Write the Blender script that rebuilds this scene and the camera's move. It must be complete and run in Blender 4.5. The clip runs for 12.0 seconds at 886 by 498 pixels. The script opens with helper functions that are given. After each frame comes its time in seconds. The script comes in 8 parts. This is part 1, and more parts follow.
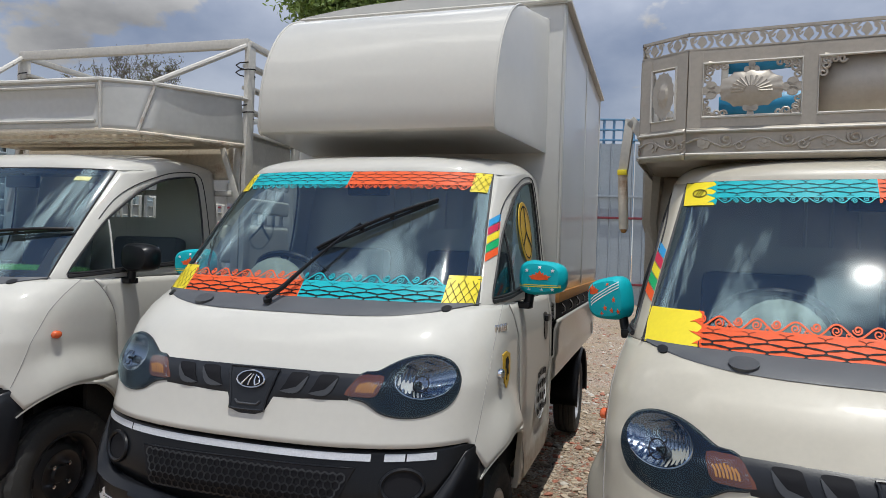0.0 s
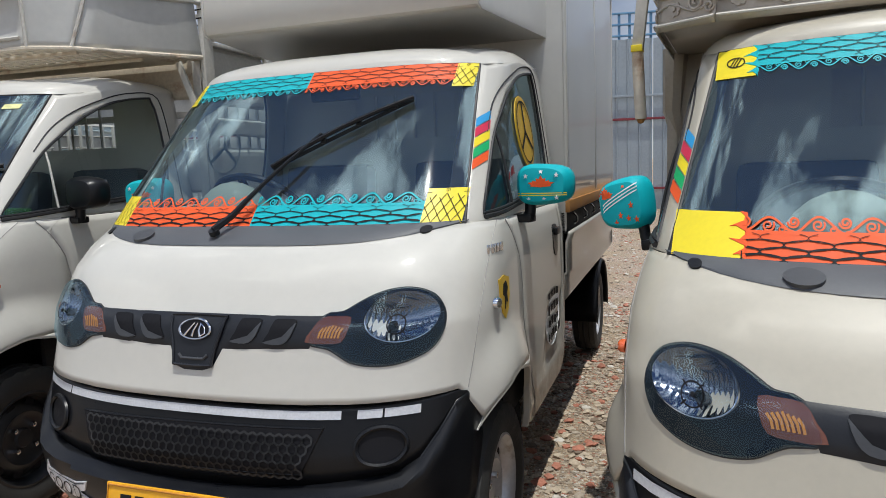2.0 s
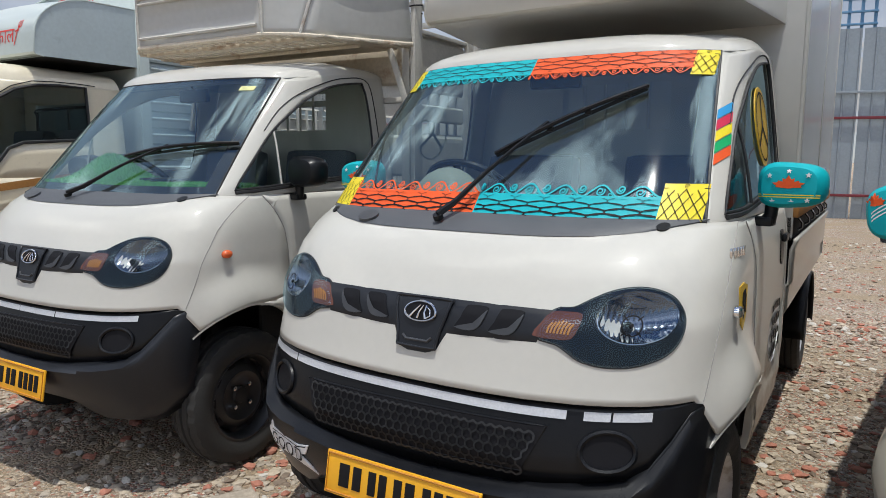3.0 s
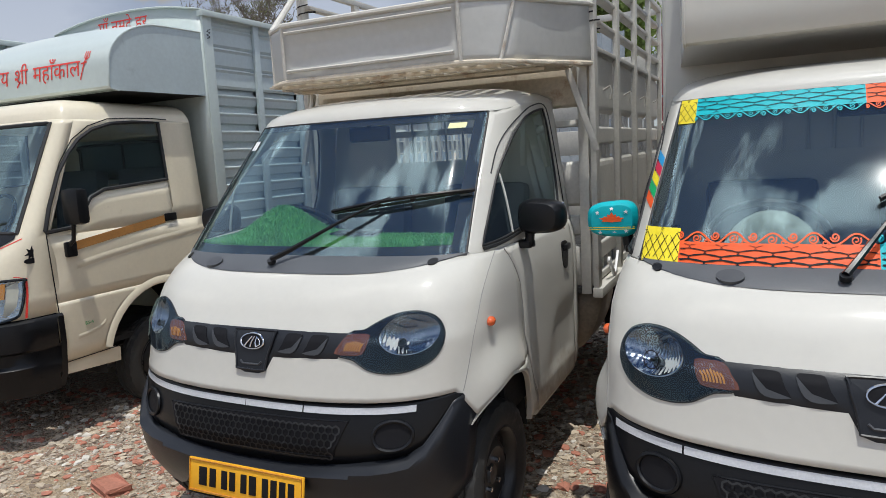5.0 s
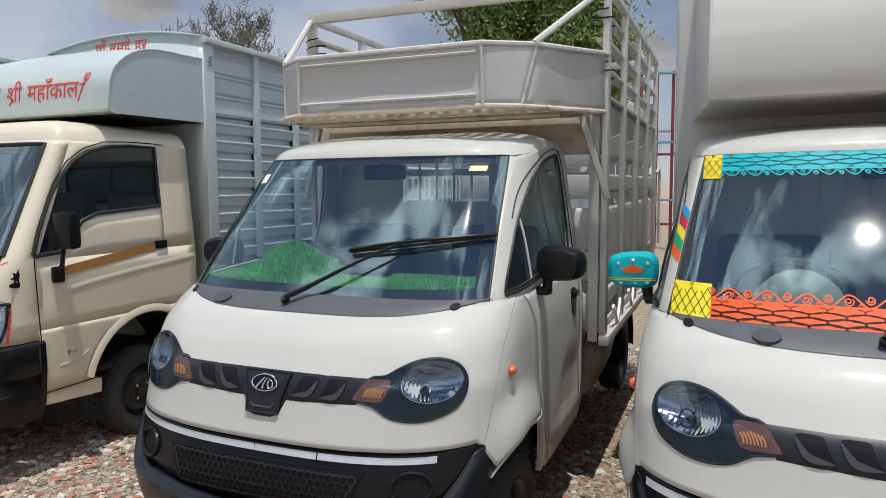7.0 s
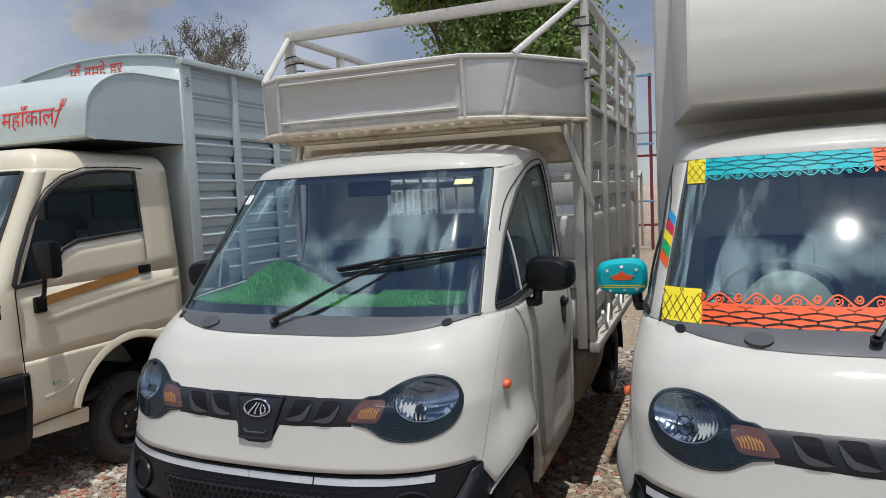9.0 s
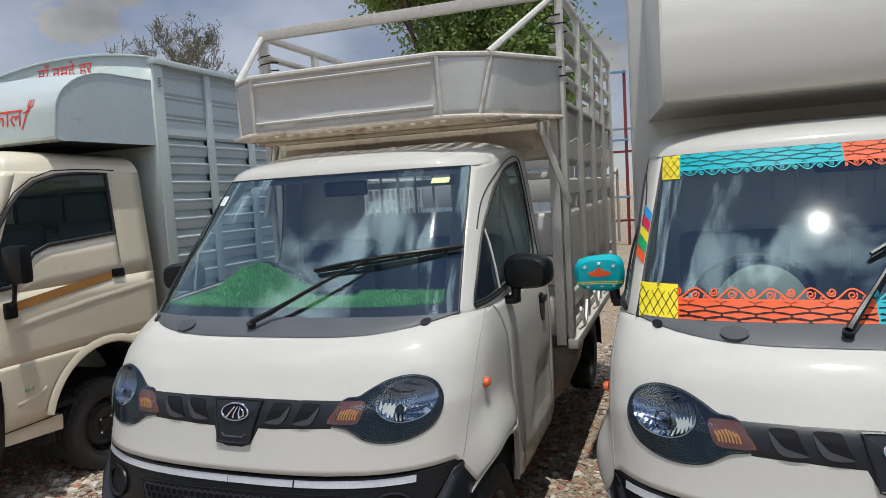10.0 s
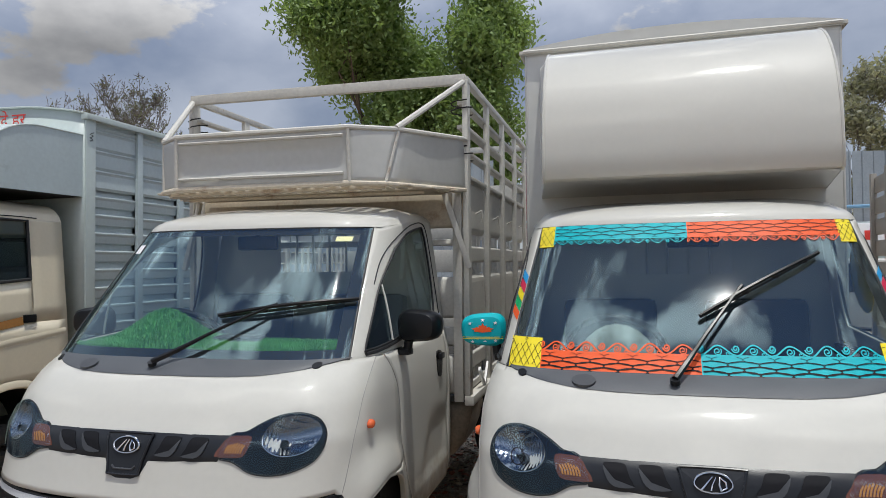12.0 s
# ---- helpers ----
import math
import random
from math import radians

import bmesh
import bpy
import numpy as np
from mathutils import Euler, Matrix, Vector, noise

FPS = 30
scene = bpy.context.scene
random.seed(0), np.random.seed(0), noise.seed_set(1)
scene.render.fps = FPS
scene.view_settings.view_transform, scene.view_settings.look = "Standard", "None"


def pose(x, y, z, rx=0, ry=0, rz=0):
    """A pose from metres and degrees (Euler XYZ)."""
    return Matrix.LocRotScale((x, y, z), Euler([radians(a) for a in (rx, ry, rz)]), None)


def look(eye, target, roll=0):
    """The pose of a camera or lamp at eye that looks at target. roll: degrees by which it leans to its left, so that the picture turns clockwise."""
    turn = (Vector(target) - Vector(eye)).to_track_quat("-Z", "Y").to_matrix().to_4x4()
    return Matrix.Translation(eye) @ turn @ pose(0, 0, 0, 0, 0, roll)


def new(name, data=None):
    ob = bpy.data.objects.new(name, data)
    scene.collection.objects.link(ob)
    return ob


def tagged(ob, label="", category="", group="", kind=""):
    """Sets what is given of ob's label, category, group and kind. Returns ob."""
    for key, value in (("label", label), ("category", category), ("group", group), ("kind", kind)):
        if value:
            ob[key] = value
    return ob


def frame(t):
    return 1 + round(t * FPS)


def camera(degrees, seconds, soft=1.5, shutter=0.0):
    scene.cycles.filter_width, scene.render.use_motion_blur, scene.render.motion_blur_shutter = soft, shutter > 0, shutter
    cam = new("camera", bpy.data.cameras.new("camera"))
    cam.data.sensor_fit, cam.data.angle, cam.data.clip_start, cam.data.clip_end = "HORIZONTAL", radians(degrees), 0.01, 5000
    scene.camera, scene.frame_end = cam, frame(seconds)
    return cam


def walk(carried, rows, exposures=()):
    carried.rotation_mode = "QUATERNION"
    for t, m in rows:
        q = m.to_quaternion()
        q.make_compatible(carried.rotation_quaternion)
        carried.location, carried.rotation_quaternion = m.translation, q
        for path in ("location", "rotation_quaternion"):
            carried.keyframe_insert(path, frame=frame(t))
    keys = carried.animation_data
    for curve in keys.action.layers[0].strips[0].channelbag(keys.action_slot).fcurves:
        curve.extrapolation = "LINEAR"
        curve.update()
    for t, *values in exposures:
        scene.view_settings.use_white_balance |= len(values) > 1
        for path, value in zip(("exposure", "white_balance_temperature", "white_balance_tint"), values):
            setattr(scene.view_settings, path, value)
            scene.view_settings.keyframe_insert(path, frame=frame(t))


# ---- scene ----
cam = camera(66.14, 12.0, soft=0.4)
PATH = [
    (0, (0.164, -1.483, 1.356), (-0.093, 0.500, 1.356), 1.93),
    (0.5, (0.174, -1.412, 1.343), (-0.001, 0.570, 1.148), -1.08),
    (1, (0.255, -1.195, 1.329), (0.031, 0.784, 1.153), -3.78),
    (1.5, (0.250, -1.077, 1.338), (0.021, 0.901, 1.148), -3.29),
    (2, (0.231, -1.041, 1.328), (-0.084, 0.918, 1.085), -2.03),
    (2.5, (0.212, -1.046, 1.320), (-0.403, 0.840, 1.066), -0.73),
    (3, (0.016, -1.032, 1.323), (-0.730, 0.806, 1.063), 0.39),
    (3.5, (-0.388, -1.062, 1.392), (-1.241, 0.732, 1.158), -3.18),
    (3.7, (-0.533, -1.074, 1.417), (-1.394, 0.717, 1.198), -2.28),
    (5.3, (-1.336, -1.120, 1.563), (-1.894, 0.780, 1.278), -3.21),
    (5.5, (-1.365, -1.097, 1.579), (-1.973, 0.794, 1.348), -3.26),
    (6, (-1.444, -1.099, 1.567), (-2.069, 0.789, 1.356), -0.69),
    (6.5, (-1.455, -1.118, 1.564), (-2.077, 0.769, 1.336), -1.15),
    (7, (-1.455, -1.118, 1.567), (-1.951, 0.811, 1.384), -0.38),
    (7.2, (-1.451, -1.123, 1.567), (-1.912, 0.816, 1.399), -0.12),
    (8.8, (-1.478, -1.097, 1.582), (-1.950, 0.840, 1.421), -1.79),
    (9, (-1.472, -1.109, 1.590), (-1.923, 0.833, 1.431), -2.67),
    (9.5, (-1.482, -1.110, 1.599), (-1.881, 0.843, 1.439), -3.14),
    (10, (-1.470, -1.102, 1.593), (-1.860, 0.852, 1.425), -3.37),
    (10.5, (-1.471, -1.089, 1.585), (-1.867, 0.860, 1.383), -3.20),
    (11, (-1.471, -1.092, 1.588), (-1.880, 0.855, 1.388), -3.50),
    (11.5, (-1.392, -1.123, 1.592), (-1.788, 0.834, 1.488), -3.61),
    (12, (-1.259, -1.325, 1.524), (-1.471, 0.663, 1.569), -0.57),
]

walk(cam, [(t, look(eye, target, roll)) for t, eye, target, roll in PATH],
     exposures=[(0, 0.13), (0.5, 0.15), (3.5, 0.21), (6.5, 0.20), (9, 0.10), (10.5, 0.10), (12, 0.06)])

# ---- sky and sun: a high noon sun, broken cloud ----
SUN_DIR = Vector((0.09, -0.155, 0.983)).normalized()
world = bpy.data.worlds.new("world")
scene.world = world
world.use_nodes = True
wn, wl = world.node_tree.nodes, world.node_tree.links
wn.clear()
w_out = wn.new("ShaderNodeOutputWorld")
w_bg = wn.new("ShaderNodeBackground")
w_sky = wn.new("ShaderNodeTexSky")
w_sky.sky_type = "NISHITA"
w_sky.sun_disc = False
w_sky.sun_elevation = math.asin(SUN_DIR.z)
w_sky.sun_rotation = math.atan2(SUN_DIR.x, SUN_DIR.y)
w_sky.dust_density = 0.0
w_sky.air_density = 0.7
w_sky.ozone_density = 5.0
w_tc = wn.new("ShaderNodeTexCoord")
w_map = wn.new("ShaderNodeMapping")
w_map.inputs["Scale"].default_value = (1.0, 1.0, 1.7)
w_map.inputs["Location"].default_value = (3.47, -0.57, 5.21)
w_noise = wn.new("ShaderNodeTexNoise")
w_noise.inputs["Scale"].default_value = 3.4
w_noise.inputs["Detail"].default_value = 9.0
w_noise.inputs["Roughness"].default_value = 0.58
w_ramp = wn.new("ShaderNodeValToRGB")
w_ramp.color_ramp.elements[0].position = 0.515
w_ramp.color_ramp.elements[1].position = 0.600
w_ramp.color_ramp.elements[0].color = (0.0, 0.0, 0.0, 1)
w_noise2 = wn.new("ShaderNodeTexNoise")
w_noise2.inputs["Scale"].default_value = 5.0
w_noise2.inputs["Detail"].default_value = 6.0
w_cloud = wn.new("ShaderNodeValToRGB")
w_cloud.color_ramp.elements[0].position = 0.35
w_cloud.color_ramp.elements[0].color = (3.9, 4.0, 4.25, 1)
w_cloud.color_ramp.elements[1].position = 0.68
w_cloud.color_ramp.elements[1].color = (8.6, 8.6, 8.6, 1)
w_mix = wn.new("ShaderNodeMix")
w_mix.data_type = "RGBA"
wl.new(w_tc.outputs["Generated"], w_map.inputs["Vector"])
wl.new(w_map.outputs["Vector"], w_noise.inputs["Vector"])
wl.new(w_map.outputs["Vector"], w_noise2.inputs["Vector"])
wl.new(w_noise.outputs["Fac"], w_ramp.inputs["Fac"])
wl.new(w_noise2.outputs["Fac"], w_cloud.inputs["Fac"])
# haze thickens towards the horizon
w_sep = wn.new("ShaderNodeSeparateXYZ")
w_haze = wn.new("ShaderNodeMapRange")
w_haze.inputs["From Min"].default_value, w_haze.inputs["From Max"].default_value = 0.05, 0.75
w_haze.inputs["To Min"].default_value, w_haze.inputs["To Max"].default_value = 0.84, 0.0
w_max = wn.new("ShaderNodeMath")
w_max.operation = "MAXIMUM"
wl.new(w_tc.outputs["Generated"], w_sep.inputs[0])
wl.new(w_sep.outputs["Z"], w_haze.inputs["Value"])
wl.new(w_ramp.outputs["Color"], w_max.inputs[0])
wl.new(w_haze.outputs[0], w_max.inputs[1])
wl.new(w_max.outputs[0], w_mix.inputs[0])
# the clear sky is dimmer than the clouds, which brighten overhead
w_clear, w_lit, w_gain = wn.new("ShaderNodeVectorMath"), wn.new("ShaderNodeVectorMath"), wn.new("ShaderNodeMapRange")
for node in (w_clear, w_lit):
    node.operation = "SCALE"
w_clear.inputs["Scale"].default_value = 0.85
w_gain.inputs["From Min"].default_value, w_gain.inputs["From Max"].default_value = 0.28, 0.62
w_gain.inputs["To Min"].default_value, w_gain.inputs["To Max"].default_value = 0.40, 2.05
wl.new(w_sep.outputs["Z"], w_gain.inputs["Value"])
wl.new(w_gain.outputs[0], w_lit.inputs["Scale"])
wl.new(w_sky.outputs["Color"], w_clear.inputs[0])
wl.new(w_cloud.outputs["Color"], w_lit.inputs[0])
wl.new(w_clear.outputs[0], w_mix.inputs[6])
wl.new(w_lit.outputs[0], w_mix.inputs[7])
wl.new(w_mix.outputs[2], w_bg.inputs["Color"])
w_bg.inputs["Strength"].default_value = 0.15
wl.new(w_bg.outputs["Background"], w_out.inputs["Surface"])

sun_data = bpy.data.lights.new("sun", "SUN")
sun_data.energy = 2.85
sun_data.angle = radians(0.53)
sun_data.color = (0.985, 0.98, 0.935)
sun = new("sun", sun_data)
sun.matrix_world = look(SUN_DIR * 50, (0, 0, 0))

# ---- materials ----
def material(name, color, rough=0.5, metal=0.0, spot=None, spot_amount=0.25, scale=8.0, fine=90.0, bump=0.02, coat=0.0,
             vary=0.12, rand=0.0, spec=0.5):
    """A surface with a broad and a fine variation of tone, a fine relief and, if wished, a second colour in patches."""
    m = bpy.data.materials.new(name)
    m.use_nodes = True
    nt, b = m.node_tree, m.node_tree.nodes["Principled BSDF"]
    ns, ln = nt.nodes, nt.links
    b.inputs["Roughness"].default_value = rough
    b.inputs["Metallic"].default_value = metal
    b.inputs["Coat Weight"].default_value = coat
    b.inputs["Coat Roughness"].default_value = 0.06
    b.inputs["Specular IOR Level"].default_value = spec
    tc = ns.new("ShaderNodeTexCoord")
    n1, n2 = ns.new("ShaderNodeTexNoise"), ns.new("ShaderNodeTexNoise")
    n1.inputs["Scale"].default_value, n1.inputs["Detail"].default_value = scale, 5.0
    n2.inputs["Scale"].default_value, n2.inputs["Detail"].default_value = fine, 3.0
    ln.new(tc.outputs["Object"], n1.inputs["Vector"])
    ln.new(tc.outputs["Object"], n2.inputs["Vector"])
    add = ns.new("ShaderNodeMath")
    add.operation = "ADD"
    ln.new(n1.outputs["Fac"], add.inputs[0])
    ln.new(n2.outputs["Fac"], add.inputs[1])
    rng = ns.new("ShaderNodeMapRange")
    rng.inputs["From Min"].default_value, rng.inputs["From Max"].default_value = 0.6, 1.4
    rng.inputs["To Min"].default_value, rng.inputs["To Max"].default_value = 1 - vary, 1 + vary
    ln.new(add.outputs[0], rng.inputs["Value"])
    hsv = ns.new("ShaderNodeHueSaturation")
    hsv.inputs["Color"].default_value = (*color, 1)
    tone = rng.outputs[0]
    if rand:
        oi, r2, mul = ns.new("ShaderNodeObjectInfo"), ns.new("ShaderNodeMapRange"), ns.new("ShaderNodeMath")
        r2.inputs["To Min"].default_value, r2.inputs["To Max"].default_value = 1 - rand, 1 + rand
        mul.operation = "MULTIPLY"
        ln.new(oi.outputs["Random"], r2.inputs["Value"])
        ln.new(r2.outputs[0], mul.inputs[0])
        ln.new(tone, mul.inputs[1])
        tone = mul.outputs[0]
    ln.new(tone, hsv.inputs["Value"])
    col = hsv.outputs["Color"]
    if spot:
        n3, rp, mx = ns.new("ShaderNodeTexNoise"), ns.new("ShaderNodeValToRGB"), ns.new("ShaderNodeMix")
        n3.inputs["Scale"].default_value, n3.inputs["Detail"].default_value = scale * 0.7, 8.0
        n3.inputs["Roughness"].default_value = 0.65
        rp.color_ramp.elements[0].position, rp.color_ramp.elements[1].position = 0.72 - spot_amount, 0.80 - spot_amount * 0.6
        mx.data_type = "RGBA"
        ln.new(tc.outputs["Object"], n3.inputs["Vector"])
        ln.new(n3.outputs["Fac"], rp.inputs["Fac"])
        ln.new(rp.outputs["Color"], mx.inputs[0])
        ln.new(col, mx.inputs[6])
        mx.inputs[7].default_value = (*spot, 1)
        col = mx.outputs[2]
    ln.new(col, b.inputs["Base Color"])
    r3 = ns.new("ShaderNodeMapRange")
    r3.inputs["From Min"].default_value, r3.inputs["From Max"].default_value = 0.6, 1.4
    r3.inputs["To Min"].default_value, r3.inputs["To Max"].default_value = rough * 0.8, min(1.0, rough * 1.2)
    ln.new(add.outputs[0], r3.inputs["Value"])
    ln.new(r3.outputs[0], b.inputs["Roughness"])
    if bump:
        bp = ns.new("ShaderNodeBump")
        bp.inputs["Strength"].default_value, bp.inputs["Distance"].default_value = bump, 0.01
        ln.new(add.outputs[0], bp.inputs["Height"])
        ln.new(bp.outputs["Normal"], b.inputs["Normal"])
    return m


def glass(name, tint, ior=1.5, rough=0.0, film=0.0):
    """A thin pane: tinted clear, with a Fresnel gloss."""
    m = bpy.data.materials.new(name)
    m.use_nodes = True
    ns, ln = m.node_tree.nodes, m.node_tree.links
    ns.clear()
    o, mx, lw = ns.new("ShaderNodeOutputMaterial"), ns.new("ShaderNodeMixShader"), ns.new("ShaderNodeLayerWeight")
    pw, fr = ns.new("ShaderNodeMath"), ns.new("ShaderNodeMapRange")
    tr, gl = ns.new("ShaderNodeBsdfTransparent"), ns.new("ShaderNodeBsdfGlossy")
    f0 = ((ior - 1) / (ior + 1)) ** 2
    lw.inputs["Blend"].default_value = 0.5
    pw.operation = "POWER"
    pw.inputs[1].default_value = 5.0
    fr.inputs["To Min"].default_value, fr.inputs["To Max"].default_value = f0, 1.0
    ln.new(lw.outputs["Facing"], pw.inputs[0])
    ln.new(pw.outputs[0], fr.inputs["Value"])
    tr.inputs["Color"].default_value = (*tint, 1)
    gl.inputs["Roughness"].default_value = rough
    # gloss coloured blue, so reflections look like a bluer sky
    gl.inputs["Color"].default_value = (0.62, 0.88, 1.0, 1)
    ln.new(fr.outputs[0], mx.inputs[0])
    ln.new(tr.outputs[0], mx.inputs[1])
    ln.new(gl.outputs[0], mx.inputs[2])
    if not film:
        ln.new(mx.outputs[0], o.inputs["Surface"])
        return m
    # a film of dust, with a wide weak gloss added as sun glow
    tc, nz, rg = ns.new("ShaderNodeTexCoord"), ns.new("ShaderNodeTexNoise"), ns.new("ShaderNodeMapRange")
    nz.inputs["Scale"].default_value, nz.inputs["Detail"].default_value = 7.0, 6.0
    rg.inputs["From Min"].default_value, rg.inputs["From Max"].default_value = 0.3, 0.7
    rg.inputs["To Min"].default_value, rg.inputs["To Max"].default_value = film * 0.6, film * 1.4
    df, g2, m2, m3 = ns.new("ShaderNodeBsdfDiffuse"), ns.new("ShaderNodeBsdfGlossy"), ns.new("ShaderNodeMixShader"), ns.new("ShaderNodeMixShader")
    df.inputs["Color"].default_value = (0.62, 0.66, 0.68, 1)
    g2.inputs["Roughness"].default_value = 0.10
    m2.inputs[0].default_value = 0.12
    ln.new(tc.outputs["Object"], nz.inputs["Vector"])
    ln.new(nz.outputs["Fac"], rg.inputs["Value"])
    ln.new(df.outputs[0], m2.inputs[1])
    ln.new(g2.outputs[0], m2.inputs[2])
    ln.new(rg.outputs[0], m3.inputs[0])
    ln.new(mx.outputs[0], m3.inputs[1])
    ln.new(m2.outputs[0], m3.inputs[2])
    ln.new(m3.outputs[0], o.inputs["Surface"])
    return m


PAINT_WHITE = material("cream_white_paint", (0.540, 0.524, 0.474), 0.48, coat=0.6, spec=0.25, vary=0.025, bump=0.004, scale=3, fine=40,
                       spot=(0.56, 0.52, 0.44), spot_amount=0.06)


def muddy(m, mud, height):
    """Dried mud splashed on the foot of a panel, up to about a height."""
    ns, ln = m.node_tree.nodes, m.node_tree.links
    b = ns["Principled BSDF"]
    src = b.inputs["Base Color"].links[0].from_socket
    tc, sp, nz = ns.new("ShaderNodeTexCoord"), ns.new("ShaderNodeSeparateXYZ"), ns.new("ShaderNodeTexNoise")
    nz.inputs["Scale"].default_value, nz.inputs["Detail"].default_value, nz.inputs["Roughness"].default_value = 9.0, 8.0, 0.7
    ad, rg, mx = ns.new("ShaderNodeMath"), ns.new("ShaderNodeMapRange"), ns.new("ShaderNodeMix")
    ad.operation = "MULTIPLY_ADD"
    ad.inputs[1].default_value = -0.55
    rg.inputs["From Min"].default_value, rg.inputs["From Max"].default_value = height - 0.24, height - 0.40
    rg.inputs["To Min"].default_value, rg.inputs["To Max"].default_value = 0.0, 0.75
    mx.data_type = "RGBA"
    mx.inputs[7].default_value = (*mud, 1)
    ln.new(tc.outputs["Object"], sp.inputs[0])
    ln.new(tc.outputs["Object"], nz.inputs["Vector"])
    ln.new(nz.outputs["Fac"], ad.inputs[0])
    ln.new(sp.outputs["Z"], ad.inputs[2])
    ln.new(ad.outputs[0], rg.inputs["Value"])
    ln.new(rg.outputs[0], mx.inputs[0])
    ln.new(src, mx.inputs[6])
    ln.new(mx.outputs[2], b.inputs["Base Color"])
    return m


DOOR_WHITE = muddy(material("muddy_white_paint", (0.585, 0.566, 0.510), 0.50, coat=0.4, spec=0.25, vary=0.03, bump=0.006, scale=3, fine=40,
                            spot=(0.50, 0.45, 0.36), spot_amount=0.08), (0.34, 0.27, 0.19), 0.50)
PAINT_TAN = material("champagne_paint", (0.455, 0.42, 0.34), 0.45, coat=0.7, vary=0.04, bump=0.004, scale=3, fine=60)
PAINT_ACE = material("pale_cream_paint", (0.70, 0.63, 0.48), 0.35, coat=0.4, vary=0.04, bump=0.006, scale=4, fine=50,
                     spot=(0.45, 0.38, 0.27), spot_amount=0.08)
BOX_WHITE = material("box_white_paint", (0.58, 0.575, 0.54), 0.40, coat=0.6, spec=0.3, vary=0.05, bump=0.012, scale=1.5, fine=14,
                     spot=(0.50, 0.48, 0.43), spot_amount=0.08)
CAGE_GREY = material("cage_white_grey_paint", (0.55, 0.53, 0.48), 0.55, vary=0.12, bump=0.03, scale=6, fine=60,
                     spot=(0.28, 0.17, 0.09), spot_amount=0.09)
TRAY_GREY = material("tray_pale_grey_paint", (0.50, 0.50, 0.475), 0.42, vary=0.07, bump=0.02, scale=2.5, fine=30,
                     spot=(0.38, 0.35, 0.30), spot_amount=0.07)
TRAY_RUST = material("tray_rusty_cream", (0.62, 0.55, 0.44), 0.7, vary=0.15, bump=0.05, scale=7, fine=60,
                     spot=(0.30, 0.16, 0.08), spot_amount=0.16)
BLUEGREY = material("blue_grey_sheet_paint", (0.45, 0.52, 0.53), 0.42, vary=0.08, bump=0.02, scale=3, fine=40,
                    spot=(0.27, 0.30, 0.30), spot_amount=0.10)
BLUEGREY2 = material("pale_green_grey_paint", (0.49, 0.555, 0.535), 0.35, coat=0.3, vary=0.05, bump=0.01, scale=2, fine=30)
BRONZE = material("bronze_metallic_paint", (0.42, 0.38, 0.32), 0.42, metal=0.3, vary=0.10, bump=0.02, scale=8, fine=70)
BLACK_PLASTIC = material("black_plastic", (0.006, 0.0065, 0.008), 0.32, vary=0.2, bump=0.04, scale=9, fine=220, spec=0.3)
GREY_PLASTIC = material("dark_grey_plastic", (0.012, 0.0135, 0.017), 0.36, vary=0.2, bump=0.03, scale=7, fine=200, spec=0.4,
                        spot=(0.030, 0.030, 0.032), spot_amount=0.08)
MESH_PLASTIC = material("mesh_black_plastic", (0.030, 0.031, 0.033), 0.35, vary=0.2, bump=0.03, spec=0.25)
VENT_LIP = material("vent_lip_plastic", (0.045, 0.048, 0.054), 0.45, vary=0.15, bump=0.03)
GAP_GREY = material("panel_gap_grey", (0.30, 0.29, 0.27), 0.6, vary=0.2, bump=0.02)
MUD_STEEL = material("mud_stained_steel", (0.20, 0.165, 0.125), 0.45, vary=0.35, bump=0.1, scale=9, fine=60)
COWL_PLASTIC = material("cowl_grey_plastic", (0.075, 0.080, 0.088), 0.55, vary=0.15, bump=0.03, scale=8, fine=160)
RUBBER = material("tyre_rubber", (0.024, 0.0235, 0.022), 0.75, vary=0.25, bump=0.08, scale=12, fine=120,
                  spot=(0.075, 0.066, 0.055), spot_amount=0.12)
SEAL = material("black_rubber_seal", (0.015, 0.015, 0.016), 0.6, vary=0.1, bump=0.02)
CHROME = material("chrome", (0.75, 0.76, 0.78), 0.10, metal=1.0, vary=0.05, bump=0.0)
STEEL_BLACK = material("black_steel_wheel", (0.02, 0.02, 0.021), 0.4, metal=0.2, vary=0.2, bump=0.03)
STEEL_SILVER = material("silver_wheel_paint", (0.50, 0.50, 0.51), 0.4, metal=0.6, vary=0.12, bump=0.03,
                        spot=(0.22, 0.18, 0.14), spot_amount=0.12)
REFLECTOR = material("lamp_reflector", (0.27, 0.29, 0.33), 0.10, metal=1.0, vary=0.06, bump=0.0, scale=20, fine=70)
BRIGHT_REFLECTOR = material("bright_lamp_reflector", (0.62, 0.63, 0.62), 0.2, metal=0.85, vary=0.35, bump=0.5, scale=18, fine=45)
LAMP_DARK = material("lamp_bezel_dark", (0.012, 0.015, 0.021), 0.30, vary=0.05, bump=0.0, scale=3, fine=9, spec=0.15)
AMBER = material("amber_lens", (0.15, 0.052, 0.032), 0.2, coat=0.6, vary=0.15, bump=0.08, fine=140)
AMBER_BULB = material("amber_bulb", (0.60, 0.24, 0.045), 0.25, coat=0.4, vary=0.3, bump=0.08, fine=140)
ORANGE_LAMP = material("orange_lens", (0.70, 0.12, 0.03), 0.22, coat=0.6, vary=0.12, bump=0.05, fine=120)
GLASS = glass("windscreen_glass", (0.78, 0.90, 0.90), 2.15, 0.004, 0.015)
GLASS_DARK = glass("tinted_side_glass", (0.80, 0.84, 0.85), 1.6)
